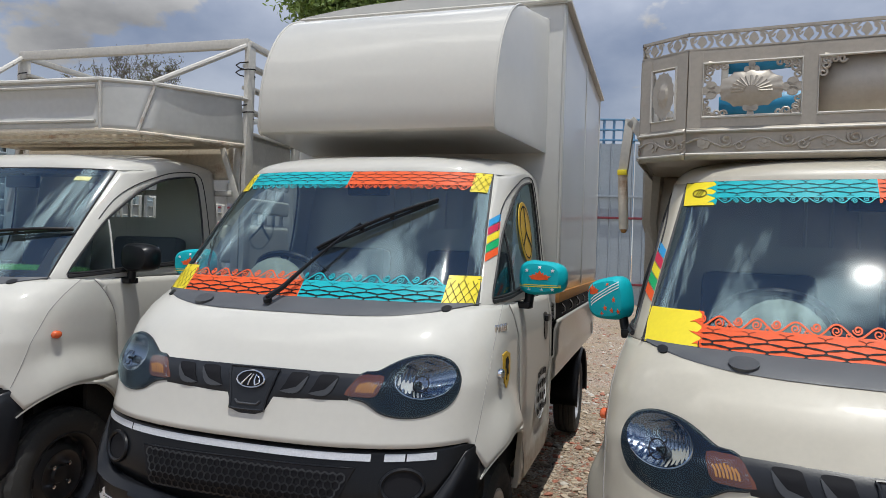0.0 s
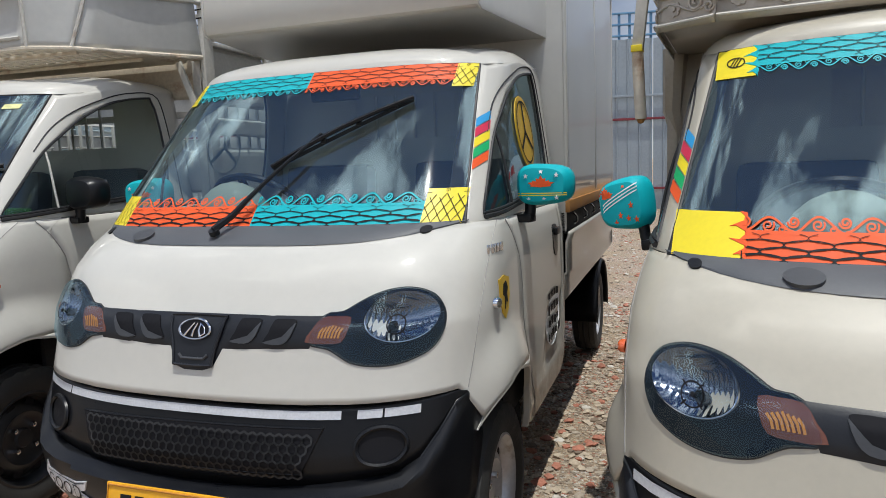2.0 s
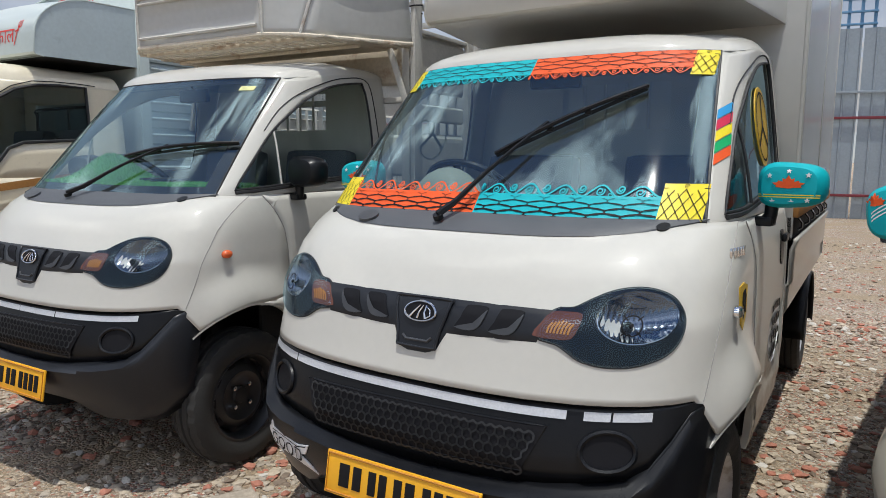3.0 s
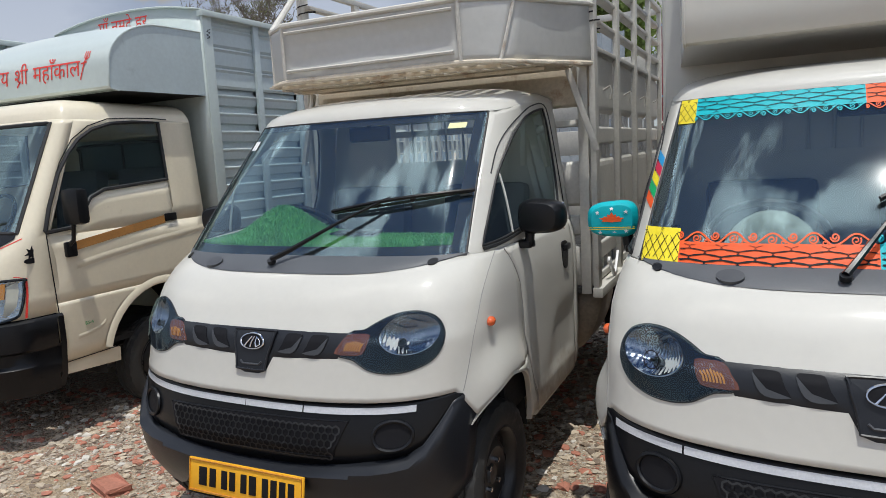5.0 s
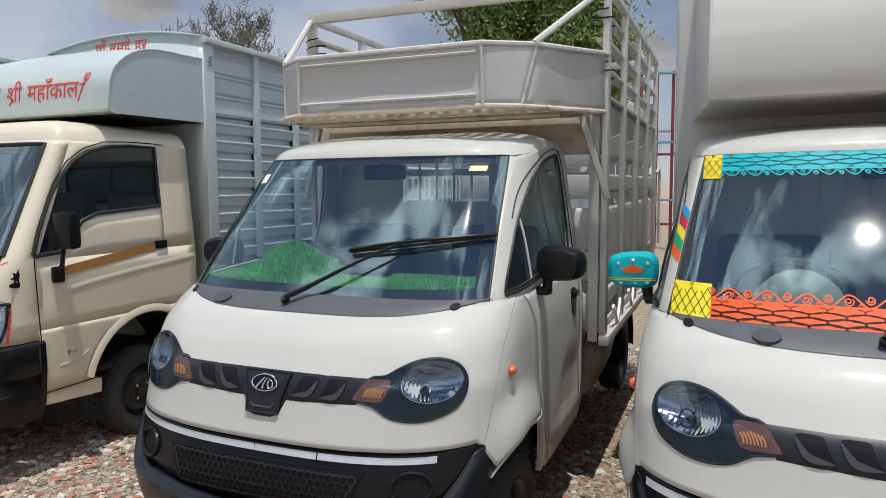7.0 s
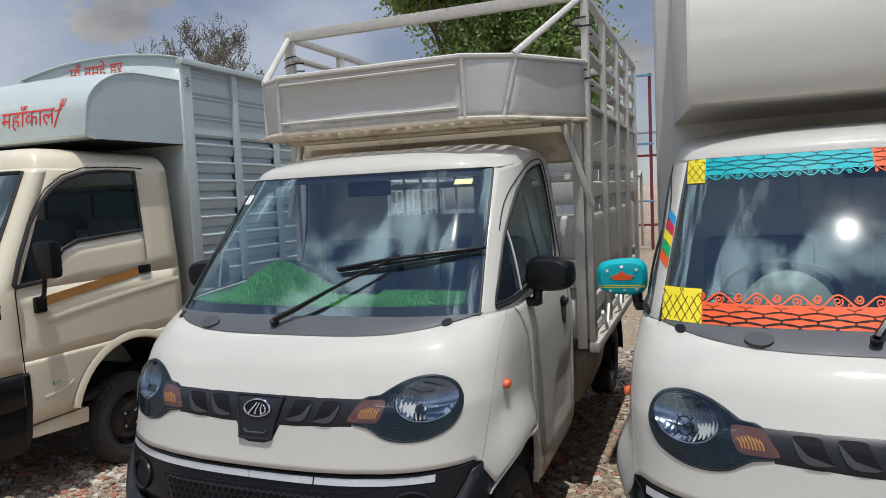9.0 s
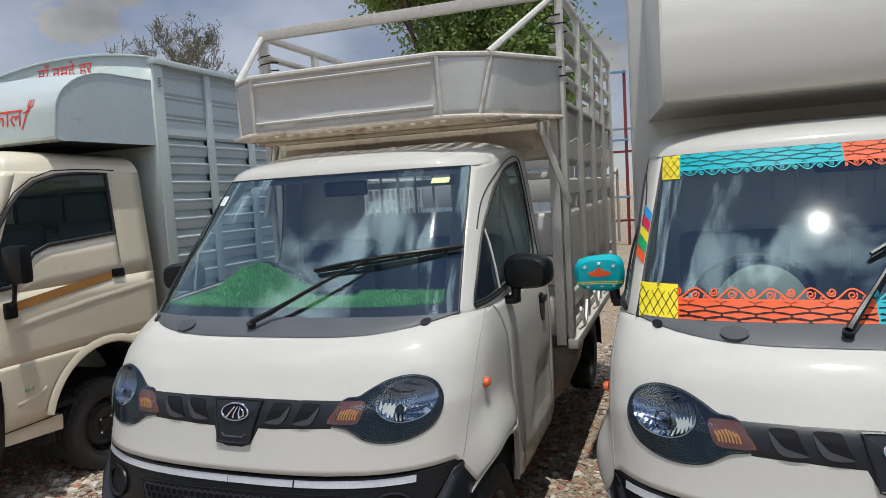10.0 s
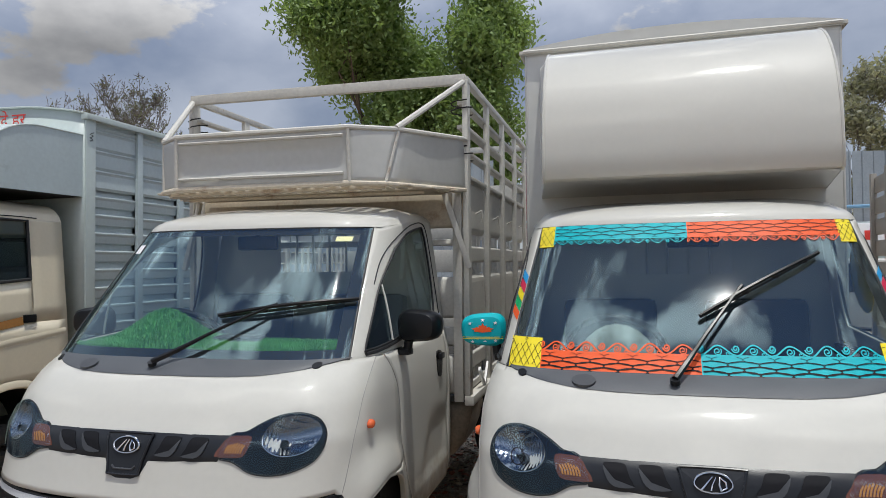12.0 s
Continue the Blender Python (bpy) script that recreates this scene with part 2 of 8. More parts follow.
GLASS_DEEP = glass("deep_tinted_glass", (0.42, 0.46, 0.48), 1.6)
LENS = glass("clear_lamp_lens", (0.78, 0.83, 0.88), 1.5)
PLATE = material("plate_yellow", (0.85, 0.42, 0.02), 0.4, vary=0.04, bump=0.01)
# black for print and lines, and for shade painted into holes and recesses
INK_SHADE = material("black_ink_and_shade", (0.008, 0.008, 0.010), 0.6, vary=0.1, bump=0.0, spec=0.2)
TEAL = material("teal_vinyl", (0.0, 0.40, 0.45), 0.55, spec=0.3, vary=0.05, bump=0.01)
RED_ORANGE = material("orange_red_vinyl", (0.78, 0.10, 0.02), 0.55, spec=0.3, vary=0.05, bump=0.01)
YELLOW = material("yellow_vinyl", (0.82, 0.66, 0.02), 0.45, vary=0.05, bump=0.01)
WHITE_VINYL = material("white_vinyl", (0.80, 0.80, 0.80), 0.4, vary=0.05, bump=0.0)
TAPE_SILVER = material("silver_reflective_tape", (0.62, 0.63, 0.65), 0.35, metal=0.3, vary=0.15, bump=0.02, fine=160)
BLUE_V = material("blue_vinyl", (0.02, 0.30, 0.62), 0.45, vary=0.05, bump=0.0)
RED_V = material("crimson_vinyl", (0.60, 0.02, 0.07), 0.45, vary=0.05, bump=0.0)
GREEN_V = material("green_vinyl", (0.0, 0.38, 0.12), 0.45, vary=0.05, bump=0.0)
PALE_STICKER = material("pale_yellow_sticker", (0.62, 0.62, 0.28), 0.5, vary=0.2, bump=0.0, scale=30)
GOLD_V = material("gold_vinyl", (0.62, 0.38, 0.02), 0.4, vary=0.08, bump=0.0)
INNER = material("cab_lining", (0.36, 0.37, 0.37), 0.8, vary=0.1, bump=0.03)
INNER_LIGHT = material("light_grey_trim", (0.55, 0.58, 0.52), 0.7, vary=0.08, bump=0.03)
HOOD_GREY = material("grey_green_hood", (0.21, 0.235, 0.20), 0.7, vary=0.08, bump=0.03)
SEAT_CLOTH = material("seat_cloth", (0.09, 0.10, 0.12), 0.9, vary=0.2, bump=0.06, fine=200)
UNDER = material("chassis_black", (0.018, 0.017, 0.016), 0.8, vary=0.3, bump=0.05, spot=(0.07, 0.055, 0.04), spot_amount=0.14)
BROWN_TRIM = material("brown_varnished_strip", (0.36, 0.165, 0.04), 0.7, vary=0.2, bump=0.03, scale=12)
RED_PAINT = material("red_sign_paint", (0.72, 0.045, 0.03), 0.5, vary=0.12, bump=0.02)

# ---- mesh helpers ----
def mesh_object(name, bm, mat, parent=None, label="", smooth=True, m=None, out=None, thick=0.0):
    """out: a plan point from which all faces look away; thick: sheet thickness, laid inwards."""
    me = bpy.data.meshes.new(name)
    bmesh.ops.recalc_face_normals(bm, faces=bm.faces)
    if out:
        bm.normal_update()
        for f in bm.faces:
            c = f.calc_center_median()
            if f.normal.dot(Vector((c.x - out[0], c.y - out[1], 0.02))) < 0:
                f.normal_flip()
    bm.to_mesh(me)
    bm.free()
    me.materials.append(mat)
    if smooth:
        me.shade_smooth()
        me.set_sharp_from_angle(angle=radians(38))
    ob = new(name, me)
    if parent is not None:
        ob.parent = parent
    if m is not None:
        ob.matrix_local = m
    if thick:
        sd = ob.modifiers.new("thick", "SOLIDIFY")
        sd.thickness, sd.offset = thick, -1 if out else 0
    if label:
        ob["label"] = label
    return ob


part = mesh_object


def thing(name, m, label, category, group="", kind=""):
    ob = new(name)
    ob.empty_display_size = 0.2
    ob.matrix_world = m
    return tagged(ob, label, category, group, kind)


def grid(bm, rows, close=False, skip=None):
    """Faces between rows of points. skip(i, j): leave that cell open."""
    vs = [[bm.verts.new(p) for p in row] for row in rows]
    n = len(rows[0])
    for i in range(len(rows) - 1):
        for j in range(n if close else n - 1):
            if skip and skip(i, j):
                continue
            k = (j + 1) % n
            bm.faces.new((vs[i][j], vs[i][k], vs[i + 1][k], vs[i + 1][j]))
    return vs


def box(bm, c, s, rot=None, bev=0.0):
    """A block of size s about c, with its edges broken by bev."""
    r = bmesh.ops.create_cube(bm, size=1.0)
    vs = r["verts"]
    for v in vs:
        v.co = Vector((v.co.x * s[0], v.co.y * s[1], v.co.z * s[2]))
    if bev:
        es = list({e for v in vs for e in v.link_edges})
        g = bmesh.ops.bevel(bm, geom=es, offset=bev, segments=2, affect="EDGES", profile=0.6)
        vs = list({v for f in g["faces"] for v in f.verts} | {v for v in vs if v.is_valid})
    for v in vs:
        v.co = (rot @ v.co if rot else v.co) + Vector(c)
    return vs


def bar(bm, a, b, w, h=None, bev=0.004):
    """A square bar from a to b."""
    a, b = Vector(a), Vector(b)
    d = b - a
    q = d.to_track_quat("Z", "Y" if abs(d.normalized().y) < 0.9 else "X").to_matrix()
    box(bm, (a + b) / 2, (w, h or w, d.length), q, bev)


def tube(bm, pts, r, n=8, cap=True, closed=False):
    """A round tube along points. r: one radius or one for each point."""
    pts = [Vector(p) for p in pts]
    rows = []
    side = None
    for i, p in enumerate(pts):
        if closed:
            d = pts[(i + 1) % len(pts)] - pts[i - 1]
        else:
            d = pts[min(i + 1, len(pts) - 1)] - pts[max(i - 1, 0)]
        d.normalize()
        if side is None:
            side = d.orthogonal().normalized()
        side = (side - d * side.dot(d)).normalized()
        up = d.cross(side)
        rr = r[i] if isinstance(r, (list, tuple)) else r
        rows.append([p + (side * math.cos(2 * math.pi * k / n) + up * math.sin(2 * math.pi * k / n)) * rr for k in range(n)])
    if closed:
        rows.append(rows[0])
    vs = grid(bm, rows, close=True)
    if cap and not closed:
        bm.faces.new(vs[0])
        bm.faces.new(vs[-1])
    if closed:
        bmesh.ops.remove_doubles(bm, verts=bm.verts, dist=1e-5)


def lathe(bm, profile, n=32, axis="x", c=(0, 0, 0), cap=False):
    """A body turned about an axis. profile: (along, radius)."""
    rows = []
    for a, r in profile:
        row = []
        for k in range(n):
            u, v = r * math.cos(2 * math.pi * k / n), r * math.sin(2 * math.pi * k / n)
            p = (a, u, v) if axis == "x" else (u, a, v) if axis == "y" else (u, v, a)
            row.append(Vector(p) + Vector(c))
        rows.append(row)
    vs = grid(bm, rows, close=True)
    if cap:
        bm.faces.new(vs[0])
        bm.faces.new(vs[-1])


def plate_2d(bm, outline, place, thick=0.003, rings=1):
    """A plate in the shape of an outline that is star-shaped about its middle, laid on a surface by place(u, v, off)."""
    n = len(outline)
    cu, cv = sum(p[0] for p in outline) / n, sum(p[1] for p in outline) / n
    rows = [[place(cu + (u - cu) * k / rings, cv + (v - cv) * k / rings, thick) for u, v in outline] for k in range(1, rings + 1)]
    mid = bm.verts.new(place(cu, cv, thick))
    vs = grid(bm, rows, close=True) if rings > 1 else [[bm.verts.new(p) for p in rows[0]]]
    for j in range(n):
        bm.faces.new((mid, vs[0][j], vs[0][(j + 1) % n]))
    low = [bm.verts.new(place(u, v, -0.001)) for u, v in outline]
    for j in range(n):
        k = (j + 1) % n
        bm.faces.new((vs[-1][j], vs[-1][k], low[k], low[j]))


def line_2d(bm, pts, width, place, off=0.004):
    """A flat line of a given width along points (u, v), laid on a surface."""
    n = len(pts)
    rows = []
    for i in range(n):
        a, b = pts[max(i - 1, 0)], pts[min(i + 1, n - 1)]
        du, dv = b[0] - a[0], b[1] - a[1]
        ln = math.hypot(du, dv) or 1
        nu, nv = -dv / ln * width / 2, du / ln * width / 2
        u, v = pts[i]
        rows.append([place(u + nu, v + nv, off), place(u - nu, v - nv, off)])
    grid(bm, rows)


def oval(cu, cv, a, b, n=20, start=0.0, turn=360.0):
    return [(cu + a * math.cos(radians(start + turn * k / n)), cv + b * math.sin(radians(start + turn * k / n)))
            for k in range(n + (turn < 360))]


def spiral(cu, cv, r, turns, start, n=14, hand=1):
    return [(cu + r * (1 - k / n * 0.8) * math.cos(start + hand * 2 * math.pi * turns * k / n),
             cv + r * (1 - k / n * 0.8) * math.sin(start + hand * 2 * math.pi * turns * k / n)) for k in range(n + 1)]


def star(cu, cv, r, points=5, inner=0.42, turn=90.0):
    return [(cu + (r if k % 2 == 0 else r * inner) * math.cos(radians(turn + 180 * k / points)),
             cv + (r if k % 2 == 0 else r * inner) * math.sin(radians(turn + 180 * k / points))) for k in range(2 * points)]


def leaf_2d(cu, cv, s):
    half = [(0, 1.0), (0.16, 0.55), (0.36, 0.68), (0.34, 0.30), (0.62, 0.42), (0.66, 0.22), (1.0, 0.16), (0.72, -0.12),
            (0.80, -0.30), (0.30, -0.36), (0.05, -0.42)]
    pts = half + [(-u, v) for u, v in reversed(half[1:])]
    return [(cu + u * s, cv + v * s) for u, v in pts]


def written(bm, text, size, place, off=0.004, align="CENTER", shear=0.0):
    """Lettering in the built-in font, laid on a surface by place(u, v, off)."""
    cu = bpy.data.curves.new("lettering", "FONT")
    cu.body, cu.size, cu.align_x, cu.align_y, cu.shear, cu.resolution_u = text, size, align, "CENTER", shear, 2
    ob = bpy.data.objects.new("lettering", cu)
    scene.collection.objects.link(ob)
    dg = bpy.context.evaluated_depsgraph_get()
    me = bpy.data.meshes.new_from_object(ob.evaluated_get(dg))
    vs = [bm.verts.new(place(v.co.x, v.co.y, off)) for v in me.vertices]
    for p in me.polygons:
        if len(set(p.vertices)) > 2:
            try:
                bm.faces.new([vs[i] for i in p.vertices])
            except ValueError:
                pass
    bpy.data.objects.remove(ob)
    bpy.data.curves.remove(cu)
    bpy.data.meshes.remove(me)

# ---- the snub-nosed mini truck: its front surface, in metres from the middle of the bumper on the ground ----
LEVELS = [  # height, front in the middle, where the side begins, half width, squareness
    (0.25, 0.14, 0.50, 0.690, 3.0), (0.42, 0.03, 0.50, 0.735, 3.0), (0.57, 0.00, 0.50, 0.745, 3.0),
    (0.68, 0.03, 0.52, 0.745, 3.0), (0.77, 0.06, 0.54, 0.745, 3.0), (0.90, 0.10, 0.55, 0.745, 3.0),
    (1.02, 0.18, 0.62, 0.742, 3.1), (1.09, 0.255, 0.72, 0.732, 3.3), (1.142, 0.36, 0.80, 0.720, 3.5),
    (1.22, 0.4264, 0.8657, 0.708, 3.5), (1.31, 0.5053, 0.9424, 0.6941, 3.5), (1.40, 0.5866, 1.0201, 0.6802, 3.5), (1.49, 0.6703, 1.0988, 0.6663, 3.5),
    (1.58, 0.7564, 1.1784, 0.6524, 3.5), (1.66, 0.835, 1.25, 0.640, 3.5), (1.73, 0.95, 1.30, 0.600, 3.5)]
LEV = np.array(LEVELS)
CAB_REAR = 1.66
AXLE_Y, AXLE_Z = 0.555, 0.29
ARCH_Y, ARCH_Z, ARCH_R = 0.53, 0.33, 0.367


def level(z):
    return [float(np.interp(z, LEV[:, 0], LEV[:, k])) for k in (1, 2, 3, 4)]


def front_y(x, z):
    yf, yc, hw, n = level(z)
    q = max(0.0, 1 - min(1.0, abs(x / hw)) ** n)
    return yc - (yc - yf) * q ** (1 / n)


def on_front(x, z, off=0.0):
    """A point off metres proud of the front surface."""
    e = 0.01
    dx = (front_y(x + e, z) - front_y(x - e, z)) / (2 * e)
    dz = (front_y(x, z + e) - front_y(x, z - e)) / (2 * e)
    nrm = Vector((max(-3, min(3, dx)), -1, max(-2, min(2, dz)))).normalized()
    return Vector((x, front_y(x, z), z)) + nrm * off


def half_width(z):
    return level(z)[2] if z > 0.5 else 0.745 - 0.25 * (0.5 - z) ** 1.3


def bulge(y, z):
    """How far the wing swells out round the wheel arch."""
    k = min(1.0, max(0.0, (ARCH_R + 0.17 - math.hypot(y - ARCH_Y, z - ARCH_Z)) / 0.15))
    f = min(1.0, max(0.0, (y - 0.22) / 0.24))
    g = min(1.0, max(0.0, (y - ARCH_Y - 0.12) / 0.24))
    return 0.046 * k * k * (3 - 2 * k) * f * f * (3 - 2 * f) * (1 - 0.86 * g * g * (3 - 2 * g))


def on_side(sgn):
    """A layer on the flank: u runs to the rear, v up."""
    def place(u, v, off=0.0):
        return Vector((sgn * (half_width(v) + bulge(u, v) + off), u, v))
    return place


def arch_reach(z):
    d = ARCH_R ** 2 - (z - ARCH_Z) ** 2
    return math.sqrt(d) if d > 0 else 0.0


FX = [0, .15, .3, .45, .6, .72, .8, .86, .90, .935, .965, .985, 1.0]
SIDE_T = [0.25, 0.5, 0.72, 0.88, 1.0]
COLS = [-1 - t for t in reversed(SIDE_T)] + [-f for f in reversed(FX[1:])] + FX + [1 + t for t in SIDE_T]


LOW_COLS = [0, .15, .3, .45, .6, .72, .8, .85, .88, .90, .915, .93, .94, .95, .96, .968, .976, .983, .989, .994, .998, 1.0]
LOW_COLS = sorted(LOW_COLS + [0.635 + 0.0125 * k for k in range(17)])
LOW_COLS = [-c for c in reversed(LOW_COLS[1:])] + LOW_COLS


def cab_point(c, z):
    yf, yc, hw, n = level(z)
    s, a = (1 if c >= 0 else -1), abs(c)
    if a <= 1:
        x = a * hw
        y = yc - (yc - yf) * max(0.0, 1 - a ** n) ** (1 / n)
    else:
        x, y = hw, yc + (CAB_REAR - yc) * (a - 1)
    return Vector((s * x, y, z + roof_rise(y) * min(1, max(0, (z - 1.25) / 0.41))))


def roof_rise(y):
    """The roof climbs a little towards the rear."""
    k = min(1.0, max(0.0, (y - 0.90) / 0.5))
    return 0.06 * k * k * (3 - 2 * k)


def side_at(s, y, z, off=0.0):
    """A point on the flank of the cab, rounded corner included."""
    yf, yc, hw, n = level(z - roof_rise(y) * min(1, max(0, (z - 1.25) / 0.41)))
    x = hw if y >= yc else hw * max(0.0, 1 - min(1.0, (yc - y) / (yc - yf)) ** n) ** (1 / n)
    return Vector((s * (x + off), y, z))


def curve(pts, n):
    """n points at even steps along a smooth line through a few."""
    pts = [Vector(p) for p in pts]
    fine = []
    for i in range(len(pts) - 1):
        p0, p1, p2, p3 = pts[max(0, i - 1)], pts[i], pts[i + 1], pts[min(len(pts) - 1, i + 2)]
        for j in range(12):
            t = j / 12
            fine.append(0.5 * ((2 * p1) + (p2 - p0) * t + (2 * p0 - 5 * p1 + 4 * p2 - p3) * t * t + (3 * p1 - p0 - 3 * p2 + p3) * t ** 3))
    fine.append(pts[-1])
    d = np.cumsum([0] + [(fine[i + 1] - fine[i]).length for i in range(len(fine) - 1)])
    q = np.linspace(0, d[-1], n)
    return [(float(np.interp(v, d, [p.x for p in fine])), float(np.interp(v, d, [p.y for p in fine]))) for v in q]


WIN_LOW = curve([(0.560, 1.165), (0.80, 1.180), (1.10, 1.199), (1.475, 1.222)], 13)
WIN_REAR = curve([(1.475, 1.222), (1.500, 1.30), (1.510, 1.44), (1.500, 1.61), (1.475, 1.682)], 9)
WIN_TOP = curve([(1.475, 1.682), (1.33, 1.664), (1.185, 1.630), (1.026, 1.560)], 11)
WIN_FRONT = curve([(1.026, 1.560), (0.914, 1.488), (0.80, 1.405), (0.683, 1.290), (0.560, 1.165)], 13)
WINDOW = WIN_LOW[:-1] + WIN_REAR[:-1] + WIN_TOP[:-1] + WIN_FRONT[:-1]


def wheel(parent, c, sgn, rim_mat, label=""):
    w = new("wheel")
    w.parent = parent
    w.matrix_local = Matrix.Translation(c)
    if label:
        w["label"] = label
    R, W = 0.288, 0.078
    bm = bmesh.new()
    prof = [(-W * 0.8, 0.185), (-W, 0.215), (-W * 1.02, 0.25), (-W * 0.86, 0.278), (-W * 0.5, R - 0.001), (-W * 0.44, R - 0.010), (-W * 0.38, R),
            (-0.008, R), (-0.004, R - 0.010), (0.004, R - 0.010), (0.008, R), (W * 0.38, R), (W * 0.44, R - 0.010), (W * 0.5, R - 0.001),
            (W * 0.86, 0.278), (W * 1.02, 0.25), (W, 0.215), (W * 0.8, 0.185)]
    n = 96
    rows = []
    for a, r in prof:
        rows.append([(a, (r - (0.006 if k % 3 == 0 and abs(a) > W * 0.45 and r > 0.27 else 0)) * math.cos(2 * math.pi * k / n),
                      (r - (0.006 if k % 3 == 0 and abs(a) > W * 0.45 and r > 0.27 else 0)) * math.sin(2 * math.pi * k / n)) for k in range(n)])
    grid(bm, rows, close=True)
    part("tyre", bm, RUBBER, w)
    bm = bmesh.new()
    s = sgn
    lathe(bm, [(s * W * 0.82, 0.188), (s * W * 0.86, 0.180), (s * W * 0.70, 0.168), (s * W * 0.2, 0.160), (s * W * 0.1, 0.150), (s * W * 0.42, 0.125),
               (s * W * 0.50, 0.105), (s * W * 0.30, 0.085), (s * W * 0.28, 0.040), (s * W * 0.42, 0.034), (s * W * 0.44, 0.0)], 40)
    part("rim", bm, rim_mat, w)
    # black discs on the closed rim stand for the shade in its holes
    for k in range(10):
        a = 2 * math.pi * k / 10
        bm = bmesh.new()
        lathe(bm, [(s * W * 0.32, 0.020), (s * W * 0.335, 0.0)], 12, "x", (0.0, 0.138 * math.cos(a), 0.138 * math.sin(a)))
        part("rim_hole_shade", bm, INK_SHADE, w)
    for k in range(4):
        a = math.pi / 4 + math.pi / 2 * k
        bm = bmesh.new()
        lathe(bm, [(s * W * 0.26, 0.010), (s * W * 0.52, 0.010), (s * W * 0.55, 0.006), (s * W * 0.55, 0.0)], 6, "x",
              (0, 0.058 * math.cos(a), 0.058 * math.sin(a)))
        part("wheel_nut", bm, CHROME, w)
    return w


def scallops(bm, x0, x1, v0, v1, rows, place, a=0.050, low=0.0034, high=0.0014, off=0.0045):
    """Overlapping rows of flat ovals between two heights, as a net; the lines thin out from low to high."""
    h = (v1 - v0) / rows
    step = 2 * a
    for r in range(rows):
        width = low + (high - low) * r / max(1, rows - 1)
        for k in range(-1, int((x1 - x0) / step + 2)):
            cx, cv = x0 + (k + 0.5 * (r % 2) + 0.35) * step, v0 + (r + 0.42) * h
            run = []
            for i in range(29):
                th = math.pi * 2 * i / 28
                u, v = cx + a * math.cos(th), cv + h * 0.66 * math.sin(th)
                if x0 <= u <= x1 and v0 <= v <= v1:
                    run.append((u, v))
                else:
                    if len(run) > 1:
                        line_2d(bm, run, width, place, off)
                    run = []
            if len(run) > 1:
                line_2d(bm, run, width, place, off)


def fringe(bm, x0, x1, v, sgn, place, tall=0.036):
    """A run of scrolls along an edge; sgn: the side they stand on."""
    n = max(2, round((x1 - x0) / (2.9 * tall)))
    st = (x1 - x0) / n
    w = 0.0038 * tall / 0.036
    inside = lambda run: [(min(x1, max(x0, u)), q) for u, q in run]  # noqa: E731
    line_2d(bm, [(x0 + (x1 - x0) * i / 60, v + sgn * 0.04 * tall) for i in range(61)], tall * 0.22, place, 0.003)
    for k in range(n):
        a = x0 + k * st
        high = 1.0 if k % 2 else 0.88
        vine = [(a + st * i / 24, v + sgn * tall * (0.52 - 0.44 * high * math.cos(2 * math.pi * i / 24))) for i in range(25)]
        line_2d(bm, inside(vine), w * 1.2, place, 0.003)
        line_2d(bm, inside(spiral(a + st * 0.48, v + sgn * tall * 0.50 * high, tall * 0.36, 1.5, 0.6, 20, hand=-sgn)), w, place, 0.0031)
        line_2d(bm, inside(spiral(a + st * 0.00, v + sgn * tall * 0.66, tall * 0.34, 1.6, math.pi, 20, hand=sgn)), w * 1.1, place, 0.0031)
        line_2d(bm, inside(spiral(a + st * 0.76, v + sgn * tall * 0.26, tall * 0.22, 1.2, 1.0, 14, hand=-sgn)), w * 0.85, place, 0.0032)


def patch(bm, x0, x1, v0, v1, place, off=0.003, nx=8):
    grid(bm, [[place(x0 + (x1 - x0) * i / nx, v, off) for i in range(nx + 1)] for v in (v0, (v0 + v1) / 2, v1)])


